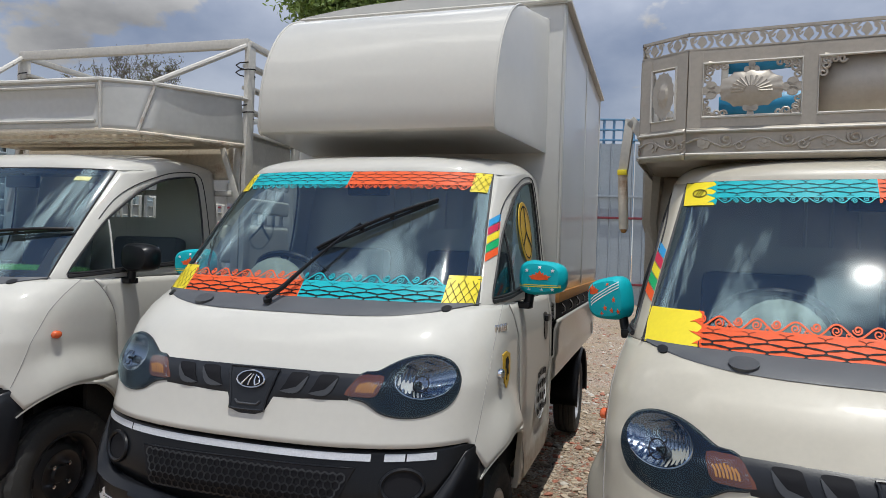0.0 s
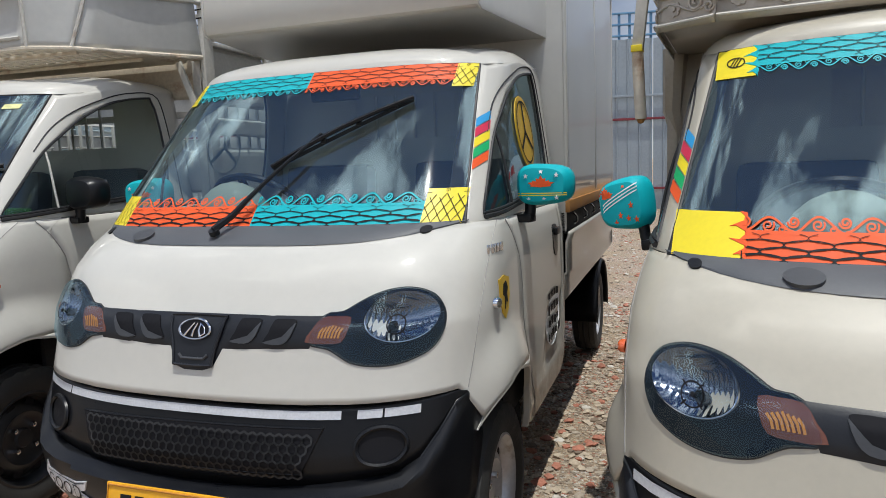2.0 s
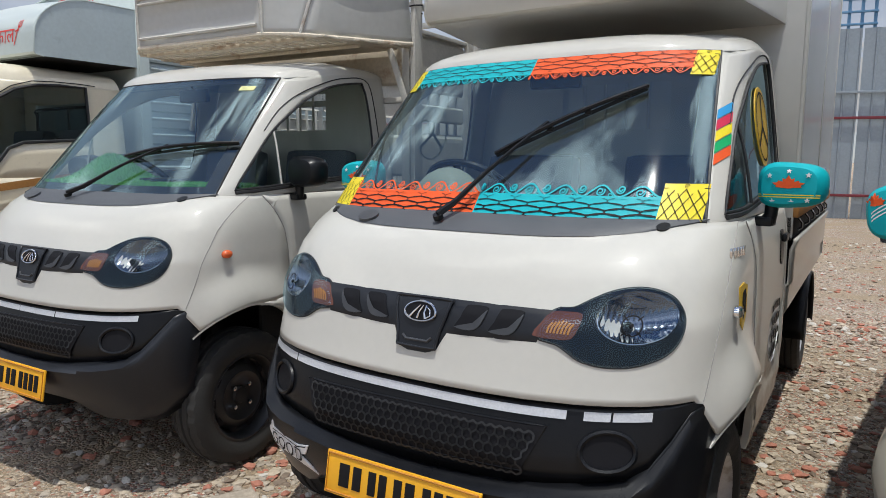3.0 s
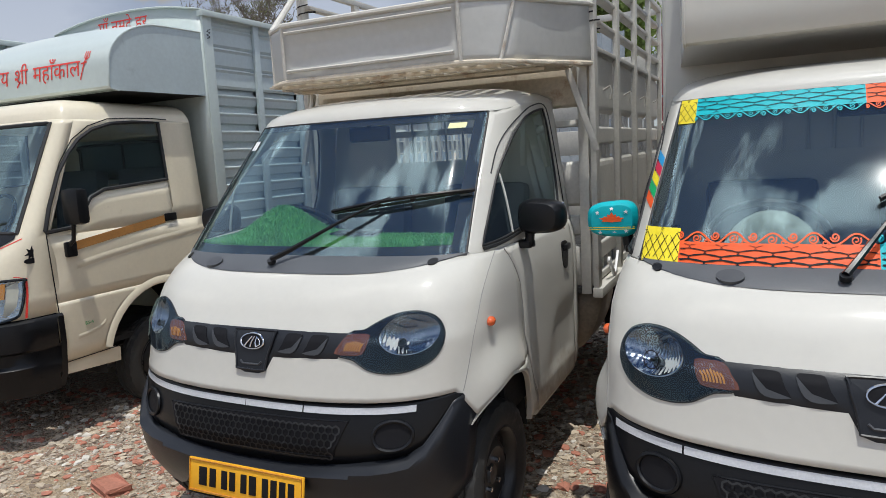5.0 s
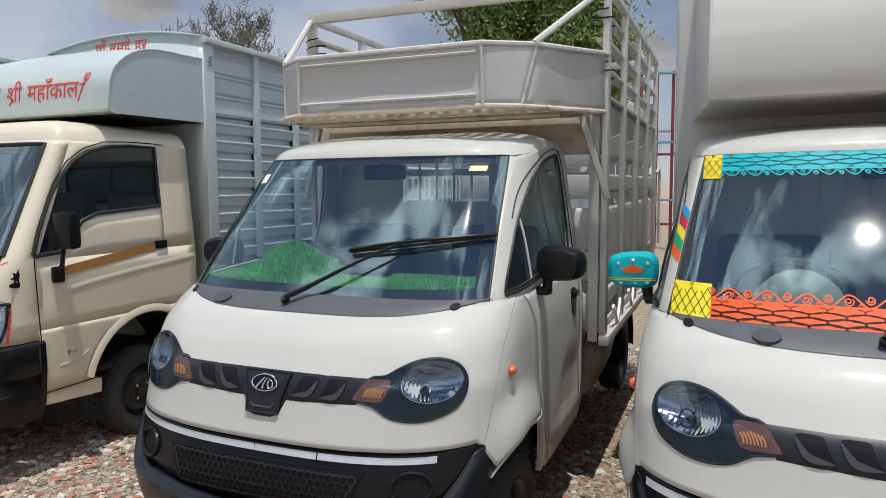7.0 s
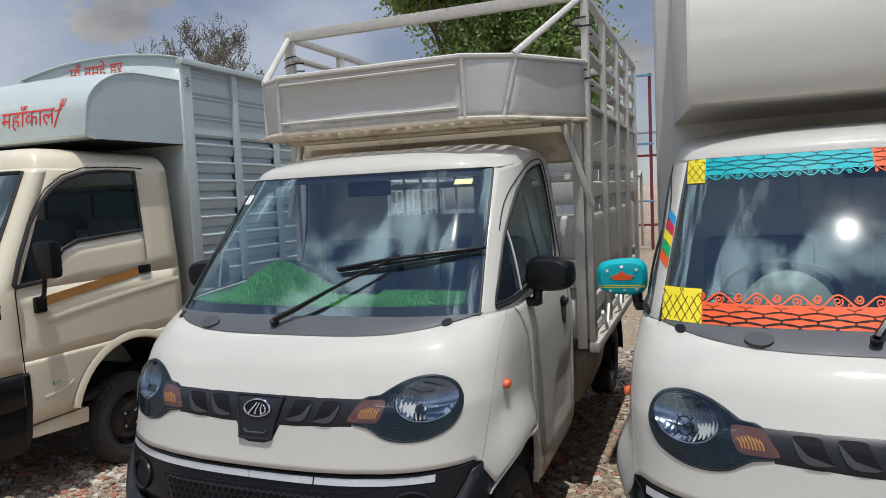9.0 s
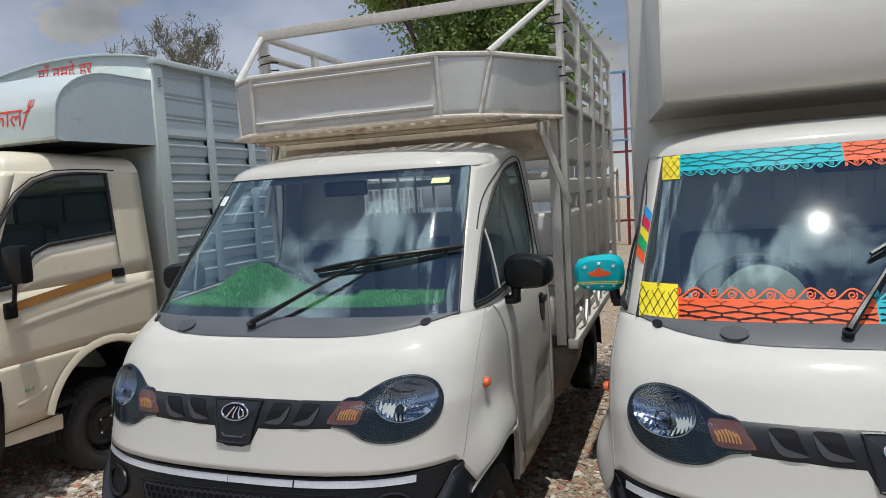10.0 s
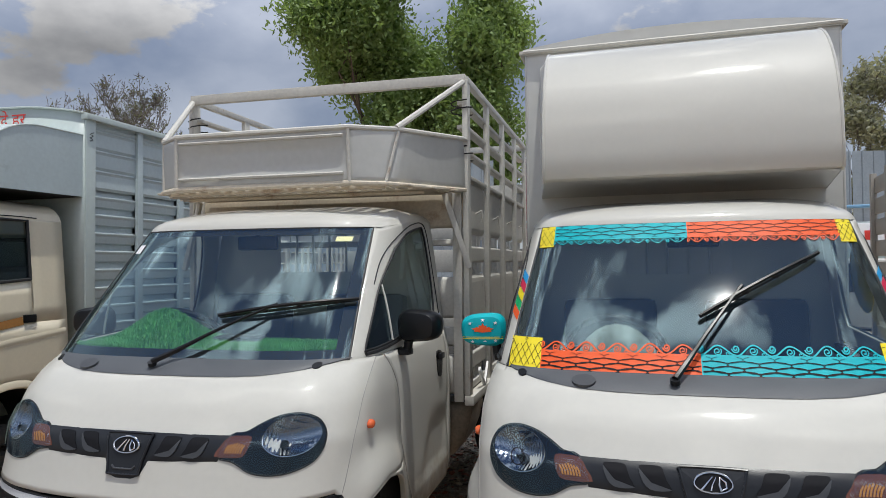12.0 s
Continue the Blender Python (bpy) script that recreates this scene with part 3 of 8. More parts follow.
def windscreen_stickers(parent, plain_ends):
    """The coloured vinyl bands along the top and the foot of a windscreen."""
    top0, top1, low0, low1 = 1.580, 1.660, 1.142, 1.236
    xa, xb = (-0.475, -0.480) if plain_ends else (-0.515, -0.52)
    for name, mat, x0, x1, v0, v1, sgn in (
            ("teal_band", TEAL, xa, -0.01, top0, top1, -1), ("orange_band", RED_ORANGE, -0.01, 0.52, top0, top1, -1),
            ("orange_band", RED_ORANGE, xb, 0.0, low0, low1, 1), ("teal_band", TEAL, 0.0, 0.535, low0, low1, 1)):
        bm = bmesh.new()
        edge = 0.024 if sgn < 0 else 0.036
        patch(bm, x0, x1, v0 + (edge if sgn < 0 else 0), v1 - (edge if sgn > 0 else 0), on_front)
        fringe(bm, x0, x1, (v0 + edge) if sgn < 0 else (v1 - edge), sgn, on_front, edge)
        b = part(name, bm, mat, parent, f"{name.split('_')[0]} vinyl band with scroll edging")
        bm = bmesh.new()
        scallops(bm, x0, x1, v0 + (edge if sgn < 0 else 0), v1 - (edge if sgn > 0 else 0), 4, on_front, *((0.040, 0.0014, 0.0012) if sgn < 0 else (0.046, 0.0036, 0.0012)))
        part("net_pattern", bm, INK_SHADE, parent, "dark net-like line pattern")
    for s in (-1, 1):
        for v0, v1, w0, w1 in ((top0 - 0.006, top1, 0.515 if s > 0 else -xa, 0.577), (low0, low1 + 0.006, 0.535 if s > 0 else -xb, 0.640)):
            x0, x1 = sorted((s * w0, s * w1))
            bm = bmesh.new()
            patch(bm, x0, x1, v0, v1, on_front, 0.003, 3)
            part("yellow_corner", bm, YELLOW, parent, "yellow vinyl corner")
            bm = bmesh.new()
            if plain_ends and s < 0:
                cx, cz = (x0 + x1) / 2, (v0 + v1) / 2
                if v0 > 1.4:
                    line_2d(bm, oval(cx, cz, 0.022, 0.014) + [(cx + 0.022, cz)], 0.003, on_front, 0.0045)
                    for d in (-0.008, 0.0, 0.008):
                        line_2d(bm, [(cx + d - 0.006, cz - 0.012), (cx + d + 0.006, cz + 0.012)], 0.003, on_front, 0.0045)
                else:
                    line_2d(bm, [(x1 - 0.004, v0 + 0.002), (x1 - 0.004, v0 + 0.02)], 0.003, on_front, 0.0045)
            else:
                w, h = x1 - x0, v1 - v0
                for k in range(-4, 5):
                    for q in (-1, 1):
                        seg = []
                        for i in range(13):
                            u, v = x0 + w * i / 12, v0 + h * (0.45 + k * 0.40 + q * (i / 12 - 0.5) * w / 0.062)
                            if v0 <= v <= v1 - 0.014:
                                seg.append((u, v))
                        if len(seg) > 1:
                            line_2d(bm, seg, 0.0017, on_front, 0.0045)
                line_2d(bm, [(x0, v1 - 0.013), (x1, v1 - 0.013)], 0.0017, on_front, 0.0045)
                line_2d(bm, spiral((x0 + x1) / 2, v1 - 0.007, 0.006, 1.2, 0), 0.0015, on_front, 0.0045)
            part("diamond_pattern", bm, INK_SHADE, parent, "black diamond line pattern")
            if plain_ends and s < 0:
                bm = bmesh.new()
                for i in range(7):
                    v = v0 + (v1 - v0) * (i + 0.5) / 7
                    plate_2d(bm, [(x1 + 0.004, v - 0.006), (x1 + 0.004, v + 0.006), (x1 - 0.012 - 0.010 * (i % 3), v + 0.009 * (-1) ** i)], on_front, 0.0042)
                part("flame_edge", bm, TEAL if v0 > 1.4 else RED_ORANGE, parent, "ragged flame-like vinyl edge")


def number_plate(parent, c, tilt=0.0):
    """A yellow plate with its characters as bars."""
    p = new("number_plate")
    p.parent = parent
    p.matrix_local = pose(*c, tilt, 0, 0)
    p["label"] = "yellow number plate with black bars"
    bm = bmesh.new()
    box(bm, (0, 0, 0), (0.50, 0.008, 0.12), None, 0.003)
    part("plate", bm, PLATE, p)
    bm = bmesh.new()
    tube(bm, [(-0.243, -0.005, -0.053), (0.243, -0.005, -0.053), (0.243, -0.005, 0.053), (-0.243, -0.005, 0.053)], 0.003, 6, closed=True)
    part("plate_border", bm, material("plate_rim", (0.5, 0.2, 0.02), 0.5), p)
    x = -0.205
    for w in (0.05, 0.04, 0.0, 0.036, 0.036, 0.0, 0.036, 0.042, 0.0, 0.036, 0.036, 0.036, 0.036):
        if w:
            bm = bmesh.new()
            box(bm, (x + w / 2 - 0.002, -0.0055, 0), (w * 0.70, 0.003, 0.064), None, 0.001)
            part("character_bar", bm, INK_SHADE, p)
        x += w or 0.014
    return p


def mirror(parent, sgn, mat, decorate=None, turn=-8, roll=0, size=(0.96, 0.96, 0.96)):
    """A door mirror on its arm."""
    m = new("door_mirror")
    m.parent = parent
    m.matrix_local = pose(sgn * 0.818, 0.855, 1.238, 0, sgn * roll, sgn * turn) @ Matrix.Diagonal((*size, 1))
    bm = bmesh.new()
    rows = []
    prof = [(-0.052, 0.55), (-0.048, 0.80), (-0.030, 0.95), (0.0, 1.0), (0.030, 0.99), (0.042, 0.94)]
    for y, k in prof:
        row = []
        for a in range(28):
            th = 2 * math.pi * a / 28
            cx, cz = math.cos(th), math.sin(th)
            x = math.copysign(abs(cx) ** 0.62, cx) * 0.099 * k
            z = math.copysign(abs(cz) ** 0.62, cz) * 0.071 * k * (1.0 - 0.10 * sgn * x / 0.096)
            row.append((x, y, z))
        rows.append(row)
    vs = grid(bm, rows, close=True)
    bm.faces.new(vs[0])
    part("housing", bm, mat, m)
    bm = bmesh.new()
    box(bm, (0, 0.038, 0), (0.165, 0.004, 0.110), None, 0.001)
    part("mirror_glass", bm, CHROME, m)
    bm = bmesh.new()
    tube(bm, [(-sgn * 0.055, 0.0, -0.045), (-sgn * 0.058, 0.0, -0.095), (-sgn * 0.066, 0.0, -0.115)], [0.022, 0.020, 0.024], 10)
    box(bm, (-sgn * 0.090, 0.005, -0.118), (0.085, 0.060, 0.030), None, 0.008)
    part("arm", bm, BLACK_PLASTIC, m)
    if decorate:
        def face(u, v, off=0.0):
            q = max(abs(u) / 0.097, abs(v) / 0.069)
            return Vector((u, -0.0525 + 0.03 * max(0, q - 0.55) ** 1.5 * 2.2 - off, v))
        decorate(m, face)
    return m


def leaf_cover(m, face):
    bm = bmesh.new()
    plate_2d(bm, [(u * 1.25, v * 0.75) for u, v in leaf_2d(0.0, 0.004, 0.038)], face, 0.002)
    part("maple_leaf", bm, RED_ORANGE, m, "orange-red maple leaf")
    for u, v in ((-0.055, 0.030), (0.0, 0.045), (0.055, 0.032), (-0.045, -0.050), (0.01, -0.050), (0.055, -0.045)):
        bm = bmesh.new()
        plate_2d(bm, star(u, v, 0.009), face, 0.002)
        part("star", bm, WHITE_VINYL, m, "white star")
    bm = bmesh.new()
    for v in (-0.029, -0.036):
        line_2d(bm, [(-0.088 + 0.176 * i / 10, v) for i in range(11)], 0.003, face, 0.002)
    part("yellow_line", bm, YELLOW, m, "thin yellow lines")


def star_cover(m, face):
    for k in (-1, 0, 1):
        bm = bmesh.new()
        line_2d(bm, [(-0.075 + 0.15 * i / 10, -0.012 + k * 0.009 + 0.055 * (i / 10) ** 0.8) for i in range(11)], 0.0035, face, 0.002)
        part("white_line", bm, WHITE_VINYL, m, "white curved line")
    for u, v in ((0.045, -0.005), (0.0, -0.03), (0.06, -0.045), (-0.02, -0.05), (0.03, -0.04), (0.02, 0.05)):
        bm = bmesh.new()
        plate_2d(bm, star(u, v, 0.010), face, 0.002)
        part("star", bm, RED_ORANGE, m, "orange star")
    bm = bmesh.new()
    plate_2d(bm, [(u * 1.1, v * 0.8) for u, v in leaf_2d(-0.05, 0.035, 0.03)], face, 0.002)
    part("maple_leaf", bm, RED_ORANGE, m, "orange-red maple leaf")


HEADLIGHT = [(0.334, 0.868), (0.386, 0.853), (0.415, 0.838), (0.444, 0.821), (0.485, 0.811), (0.527, 0.809), (0.565, 0.813), (0.600, 0.824), (0.630, 0.840),
             (0.650, 0.866), (0.660, 0.900), (0.655, 0.935), (0.634, 0.968), (0.605, 0.985), (0.570, 0.993), (0.530, 0.991), (0.490, 0.980), (0.450, 0.960),
             (0.415, 0.940), (0.368, 0.931)]


def rounded(pts, n=4):
    """A closed outline drawn through its corners as a smooth curve."""
    out, m = [], len(pts)
    for i in range(m):
        p0, p1, p2, p3 = (Vector(pts[(i + k - 1) % m]) for k in range(4))
        for j in range(n):
            t = j / n
            q = 0.5 * ((2 * p1) + (p2 - p0) * t + (2 * p0 - 5 * p1 + 4 * p2 - p3) * t * t + (3 * p1 - p0 - 3 * p2 + p3) * t ** 3)
            out.append((q.x, q.y))
    return out


HEADLIGHT = rounded(HEADLIGHT, 3)
BOWL_U, BOWL_V, BOWL_A, BOWL_B = 0.560, 0.925, 0.086, 0.060  # mouth of the lamp bowl


def headlight(parent, s, sight):
    h = new("headlight")
    h.parent = parent
    place = lambda u, v, off=0.0: on_front(s * u, v, off)  # noqa: E731
    # dark surround between the outline and the mouth of the bowl
    bm = bmesh.new()
    rows = []
    for k in (0, 0.2, 0.4, 0.6, 0.8, 0.97, 1.0):
        row = []
        for u, v in HEADLIGHT:
            a = math.atan2((v - BOWL_V) / BOWL_B, (u - BOWL_U) / BOWL_A)
            eu, ev = BOWL_U + BOWL_A * math.cos(a), BOWL_V + BOWL_B * math.sin(a)
            row.append(place(u + (eu - u) * k, v + (ev - v) * k, 0.0035 if k < 1 else -0.004))
        rows.append(row)
    grid(bm, rows, close=True)
    part("bezel", bm, LAMP_DARK, h)
    bm = bmesh.new()
    tube(bm, [place(u, v, 0.001) for u, v in HEADLIGHT], 0.003, 6, closed=True)
    part("seal", bm, SEAL, h)
    # bowl: a deep dish, with upright flutes below and stepped facets above
    U0, V0, A, B = BOWL_U, BOWL_V, BOWL_A, BOWL_B
    rows = []
    for k in np.linspace(0.05, 1, 34):
        row = []
        for q in range(96):
            a = 2 * math.pi * q / 96
            u, v = U0 + A * k * math.cos(a), V0 + B * k * math.sin(a)
            rim = min(1.0, (1 - k) / 0.06)
            flute = 0.0013 * math.sin((u - 0.44) * 2 * math.pi / 0.0125) * (v < V0 + 0.030)
            step = 0.0030 * (math.floor((v + 0.25 * (u - U0)) / 0.013) % 2) * (v > V0 + 0.030)
            row.append(place(u, v, 0.002 - 0.044 * (1 - k * k) + (flute + step) * rim))
        rows.append(row)
    bm = bmesh.new()
    vs = grid(bm, rows, close=True)
    bm.faces.new(vs[0])
    part("reflector", bm, REFLECTOR, h, "silver reflector bowl with flutes and facets")
    bm = bmesh.new()
    line_2d(bm, [(U0 + A * math.cos(radians(a)), V0 + B * math.sin(radians(a))) for a in range(186, 330, 6)], 0.0022, place, 0.0045)
    part("reflector_edge", bm, CHROME, h, "bright edge of the reflector")
    bm = bmesh.new()
    tube(bm, [place(u, v, -0.020) for u, v in oval(0.545, 0.905, 0.013, 0.013, 14)], 0.0026, 5, closed=True)
    plate_2d(bm, oval(0.545, 0.905, 0.012, 0.012, 14), place, -0.022)
    part("bulb_cap", bm, VENT_LIP, h)
    bm = bmesh.new()
    plate_2d(bm, rounded([(0.326, 0.868), (0.345, 0.900), (0.366, 0.926), (0.405, 0.929), (0.440, 0.926), (0.436, 0.895), (0.422, 0.868), (0.385, 0.864)], 2), place, 0.0055, 3)
    part("indicator", bm, AMBER, h, "amber turn signal")
    for k in range(7):
        bm = bmesh.new()
        u = 0.362 + k * 0.0085
        line_2d(bm, [(u, 0.878), (u + 0.004, 0.893), (u + 0.012, 0.908 - 0.002 * abs(k - 3))], 0.0050, place, 0.0070)
        part("indicator_rib", bm, AMBER_BULB, h)
    bm = bmesh.new()
    n = len(HEADLIGHT)
    cu, cv = sum(p[0] for p in HEADLIGHT) / n, sum(p[1] for p in HEADLIGHT) / n
    rows = [[place(cu + (u - cu) * k, cv + (v - cv) * k, 0.0115 + 0.003 * (1 - k * k) - (0.0075 if k == 1 else 0)) for u, v in HEADLIGHT] for k in (0.04, 0.3, 0.55, 0.8, 0.95, 1)]
    vs = grid(bm, rows, close=True)
    bm.faces.new(vs[0])
    lens_ob = part("lens", bm, LENS, h, "clear plastic lens")
    lens_ob.visible_shadow = False
    if sight:
        bm = bmesh.new()
        cu, cv = 0.552, 0.905
        line_2d(bm, oval(cu, cv, 0.021, 0.021, 24) + [(cu + 0.021, cv)], 0.0030, place, 0.0160)
        for a in range(4):
            c, t = math.cos(radians(45 + 90 * a)), math.sin(radians(45 + 90 * a))
            line_2d(bm, [(cu + c * 0.015, cv + t * 0.015), (cu + c * 0.029, cv + t * 0.029)], 0.0030, place, 0.0160)
        plate_2d(bm, oval(cu, cv, 0.004, 0.004, 8), place, 0.0160)
        part("target_sticker", bm, INK_SHADE, h, "black cross-hair sticker")
    return h


def ridge_z(x):
    a = abs(x)
    return 0.490 + 0.05 * (a / 0.55) ** 2 + 0.15 * max(0, (a - 0.58) / 0.12) ** 2


def hem_z(y):
    """Lower edge of the painted corner, which slopes down to the wheel arch."""
    arch = ARCH_Z + math.sqrt(max(0.0, ARCH_R ** 2 - (y - ARCH_Y) ** 2))
    return min(0.728, max(0.728 - max(0.0, y - 0.23) * 1.15, arch))


def on_bumper(x, z, off=0.0):
    t = min(1, max(0, (ridge_z(x) - z) / 0.016))
    t = t * t * (3 - 2 * t)
    k = 1 - min(1, max(0, (abs(x) - 0.56) / 0.15))
    return on_front(x, z, off - 0.014 * k + 0.052 * t * k)


def bumper(parent, clean):
    b = new("bumper")
    b.parent = parent
    b["label"] = "black plastic front bumper" + ("" if clean else " with white arrow stickers")
    S = [0, .12, .24, .36, .46, .55, .64, .72, .79, .85, .90, .935, .96, 0.98, 1.0]
    S = [-s for s in reversed(S[1:])] + S

    yf, yc, hw, n = level(0.64)
    edge_x = hw * (1 - ((yc - 0.322) / (yc - yf)) ** n) ** (1 / n)

    def shell(steps, upper):
        rows = []
        for w in steps:
            row = []
            for s in S:
                xn = abs(s) * 0.74
                zb = 0.375 - 0.085 * min(1, max(0, (xn - 0.33) / 0.12)) + 0.10 * max(0, (abs(s) - 0.86) / 0.14) ** 2
                zt = min(0.712 + 0.012 * s * s, hem_z(front_y(s * edge_x, 0.64)) + 0.001)
                zr = max(zb + 0.02, min(ridge_z(xn), zt - 0.004))
                z = zr + (zt - zr) * w if upper else zb + (zr - zb) * w
                yf, yc, hw, n = level(z)
                ye = float(np.interp(z, (0.25, 0.45, 0.62, 0.70), (0.285, 0.295, 0.318, 0.36)))
                fe = (1 - min(1.0, (yc - ye) / (yc - yf)) ** n) ** (1 / n)
                x = s * fe * hw
                p = on_bumper(x, z) + Vector((math.copysign(0.003, s) * min(1, abs(s) / 0.9), 0, 0))
                if w == 0 and not upper:
                    p = p + Vector((0, 0.05, 0))
                row.append(p)
            rows.append(row)
        bm = bmesh.new()
        grid(bm, rows)
        return bm
    part("bumper_shell", shell([0, .08, .25, .45, .65, .80, .88, .93, .965, 1.0], False), GREY_PLASTIC if clean else BLACK_PLASTIC, b,
         "" if clean else "scratched black plastic", out=(0, 0.9), thick=0.01)
    part("bumper_panel", shell([0, .2, .4, .6, .8, .92, 1.0], True), BLACK_PLASTIC, b, out=(0, 0.9), thick=0.01)
    # honeycomb intake
    bm = bmesh.new()
    quad = [(-0.39 + 0.78 * k / 20, 0.656 + 0.006 * (k / 10 - 1)) for k in range(21)] + [(0.335 - 0.67 * k / 20, 0.532 + 0.008 * (1 - k / 10)) for k in range(21)]
    # black sheet on the bumper stands for the shaded depth behind the mesh
    rows = []
    for k in np.linspace(0, 1, 6):
        rows.append([on_bumper(u * (0.335 + 0.055 * k), 0.532 + 0.008 * u + (0.124 - 0.002 * u) * k, 0.0035) for u in np.linspace(-1, 1, 25)])
    grid(bm, rows)
    part("intake_shade", bm, INK_SHADE, b)
    bm = bmesh.new()
    tube(bm, [on_bumper(u, v, 0.002) for u, v in quad], 0.003, 6, closed=True)
    part("intake_rim", bm, BLACK_PLASTIC, b)
    bm = bmesh.new()
    r = 0.0145
    for i in range(-24, 25):
        for j in range(-7, 8):
            cx, cz = i * r * 1.732, 0.588 + j * r * 1.5
            cx += (j % 2) * r * 0.866
            if abs(cx) > 0.380 - (0.65 - cz) * 0.5 or not 0.540 < cz < 0.645:
                continue
            for k in range(6):
                a0, a1 = math.pi / 6 + k * math.pi / 3, math.pi / 6 + (k + 1) * math.pi / 3
                line_2d(bm, [(cx + r * math.cos(a0), cz + r * math.sin(a0)), (cx + r * math.cos(a1), cz + r * math.sin(a1))], 0.0056, on_bumper, 0.0085)
    part("honeycomb_mesh", bm, MESH_PLASTIC, b, "black plastic honeycomb mesh")
    for s in (-1, 1):
        # flat black oval painted as the shade of a fog lamp recess
        bm = bmesh.new()
        plate_2d(bm, oval(s * 0.535, 0.615, 0.055, 0.042, 24), on_bumper, 0.002, 2)
        part("fog_recess_shade", bm, INK_SHADE, b)
        bm = bmesh.new()
        tube(bm, [on_bumper(u, v, 0.005) for u, v in oval(s * 0.535, 0.615, 0.060, 0.047, 28)], 0.007, 6, closed=True)
        part("fog_ring", bm, BLACK_PLASTIC, b)
    # reflective tape
    spans = [(-0.68, -0.02), (-0.018, 0.22), (0.225, 0.60)] if clean else [(-0.67, -0.47), (-0.465, 0.435), (0.475, 0.535), (0.54, 0.62)]
    for x0, x1 in spans:
        bm = bmesh.new()
        grid(bm, [[on_bumper(x0 + (x1 - x0) * i / 16, z + 0.012 * ((x0 + (x1 - x0) * i / 16) / 0.74) ** 2, 0.004) for i in range(17)] for z in (0.679, 0.700)])
        part("reflective_tape", bm, TAPE_SILVER, b, "silver reflective tape")
    if not clean:
        for s, text, cx in ((-1, "GOOD", -0.460), (1, "LUCK", 0.505)):
            bm = bmesh.new()
            slope = 0.06 if s > 0 else -0.08
            pl = lambda u, v, off=0.0, s=s, cx=cx, slope=slope: on_bumper(cx + s * u, 0.432 + v + slope * (s * u), off)  # noqa: E731
            pieces = [[(-0.075, 0.030), (0.062, 0.030), (0.062, -0.030), (-0.075, -0.030)], [(0.060, 0.056), (0.135, 0.0), (0.060, -0.056)],
                      [(-0.125, 0.046), (-0.074, 0.030), (-0.074, 0.001), (-0.105, 0.010)], [(-0.105, -0.010), (-0.074, -0.001), (-0.074, -0.030), (-0.125, -0.046)]]
            for pc in pieces:
                plate_2d(bm, pc, pl, 0.004, 3)
            part("arrow_sticker", bm, WHITE_VINYL, b, "white arrow sticker with black outline")
            bm = bmesh.new()
            rim = [(-0.115, 0.038), (-0.072, 0.024), (0.066, 0.024), (0.067, 0.044), (0.124, 0.0), (0.067, -0.044), (0.066, -0.024), (-0.072, -0.024), (-0.115, -0.038)]
            line_2d(bm, rim, 0.003, pl, 0.006)
            written(bm, text, 0.052, lambda u, v, off, s=s, cx=cx, slope=slope: on_bumper(cx - s * 0.006 + u, 0.432 + v + slope * u, off), 0.0065, shear=0.2)
            part("arrow_writing", bm, INK_SHADE, b, "black hand-written " + text.lower())
    return b


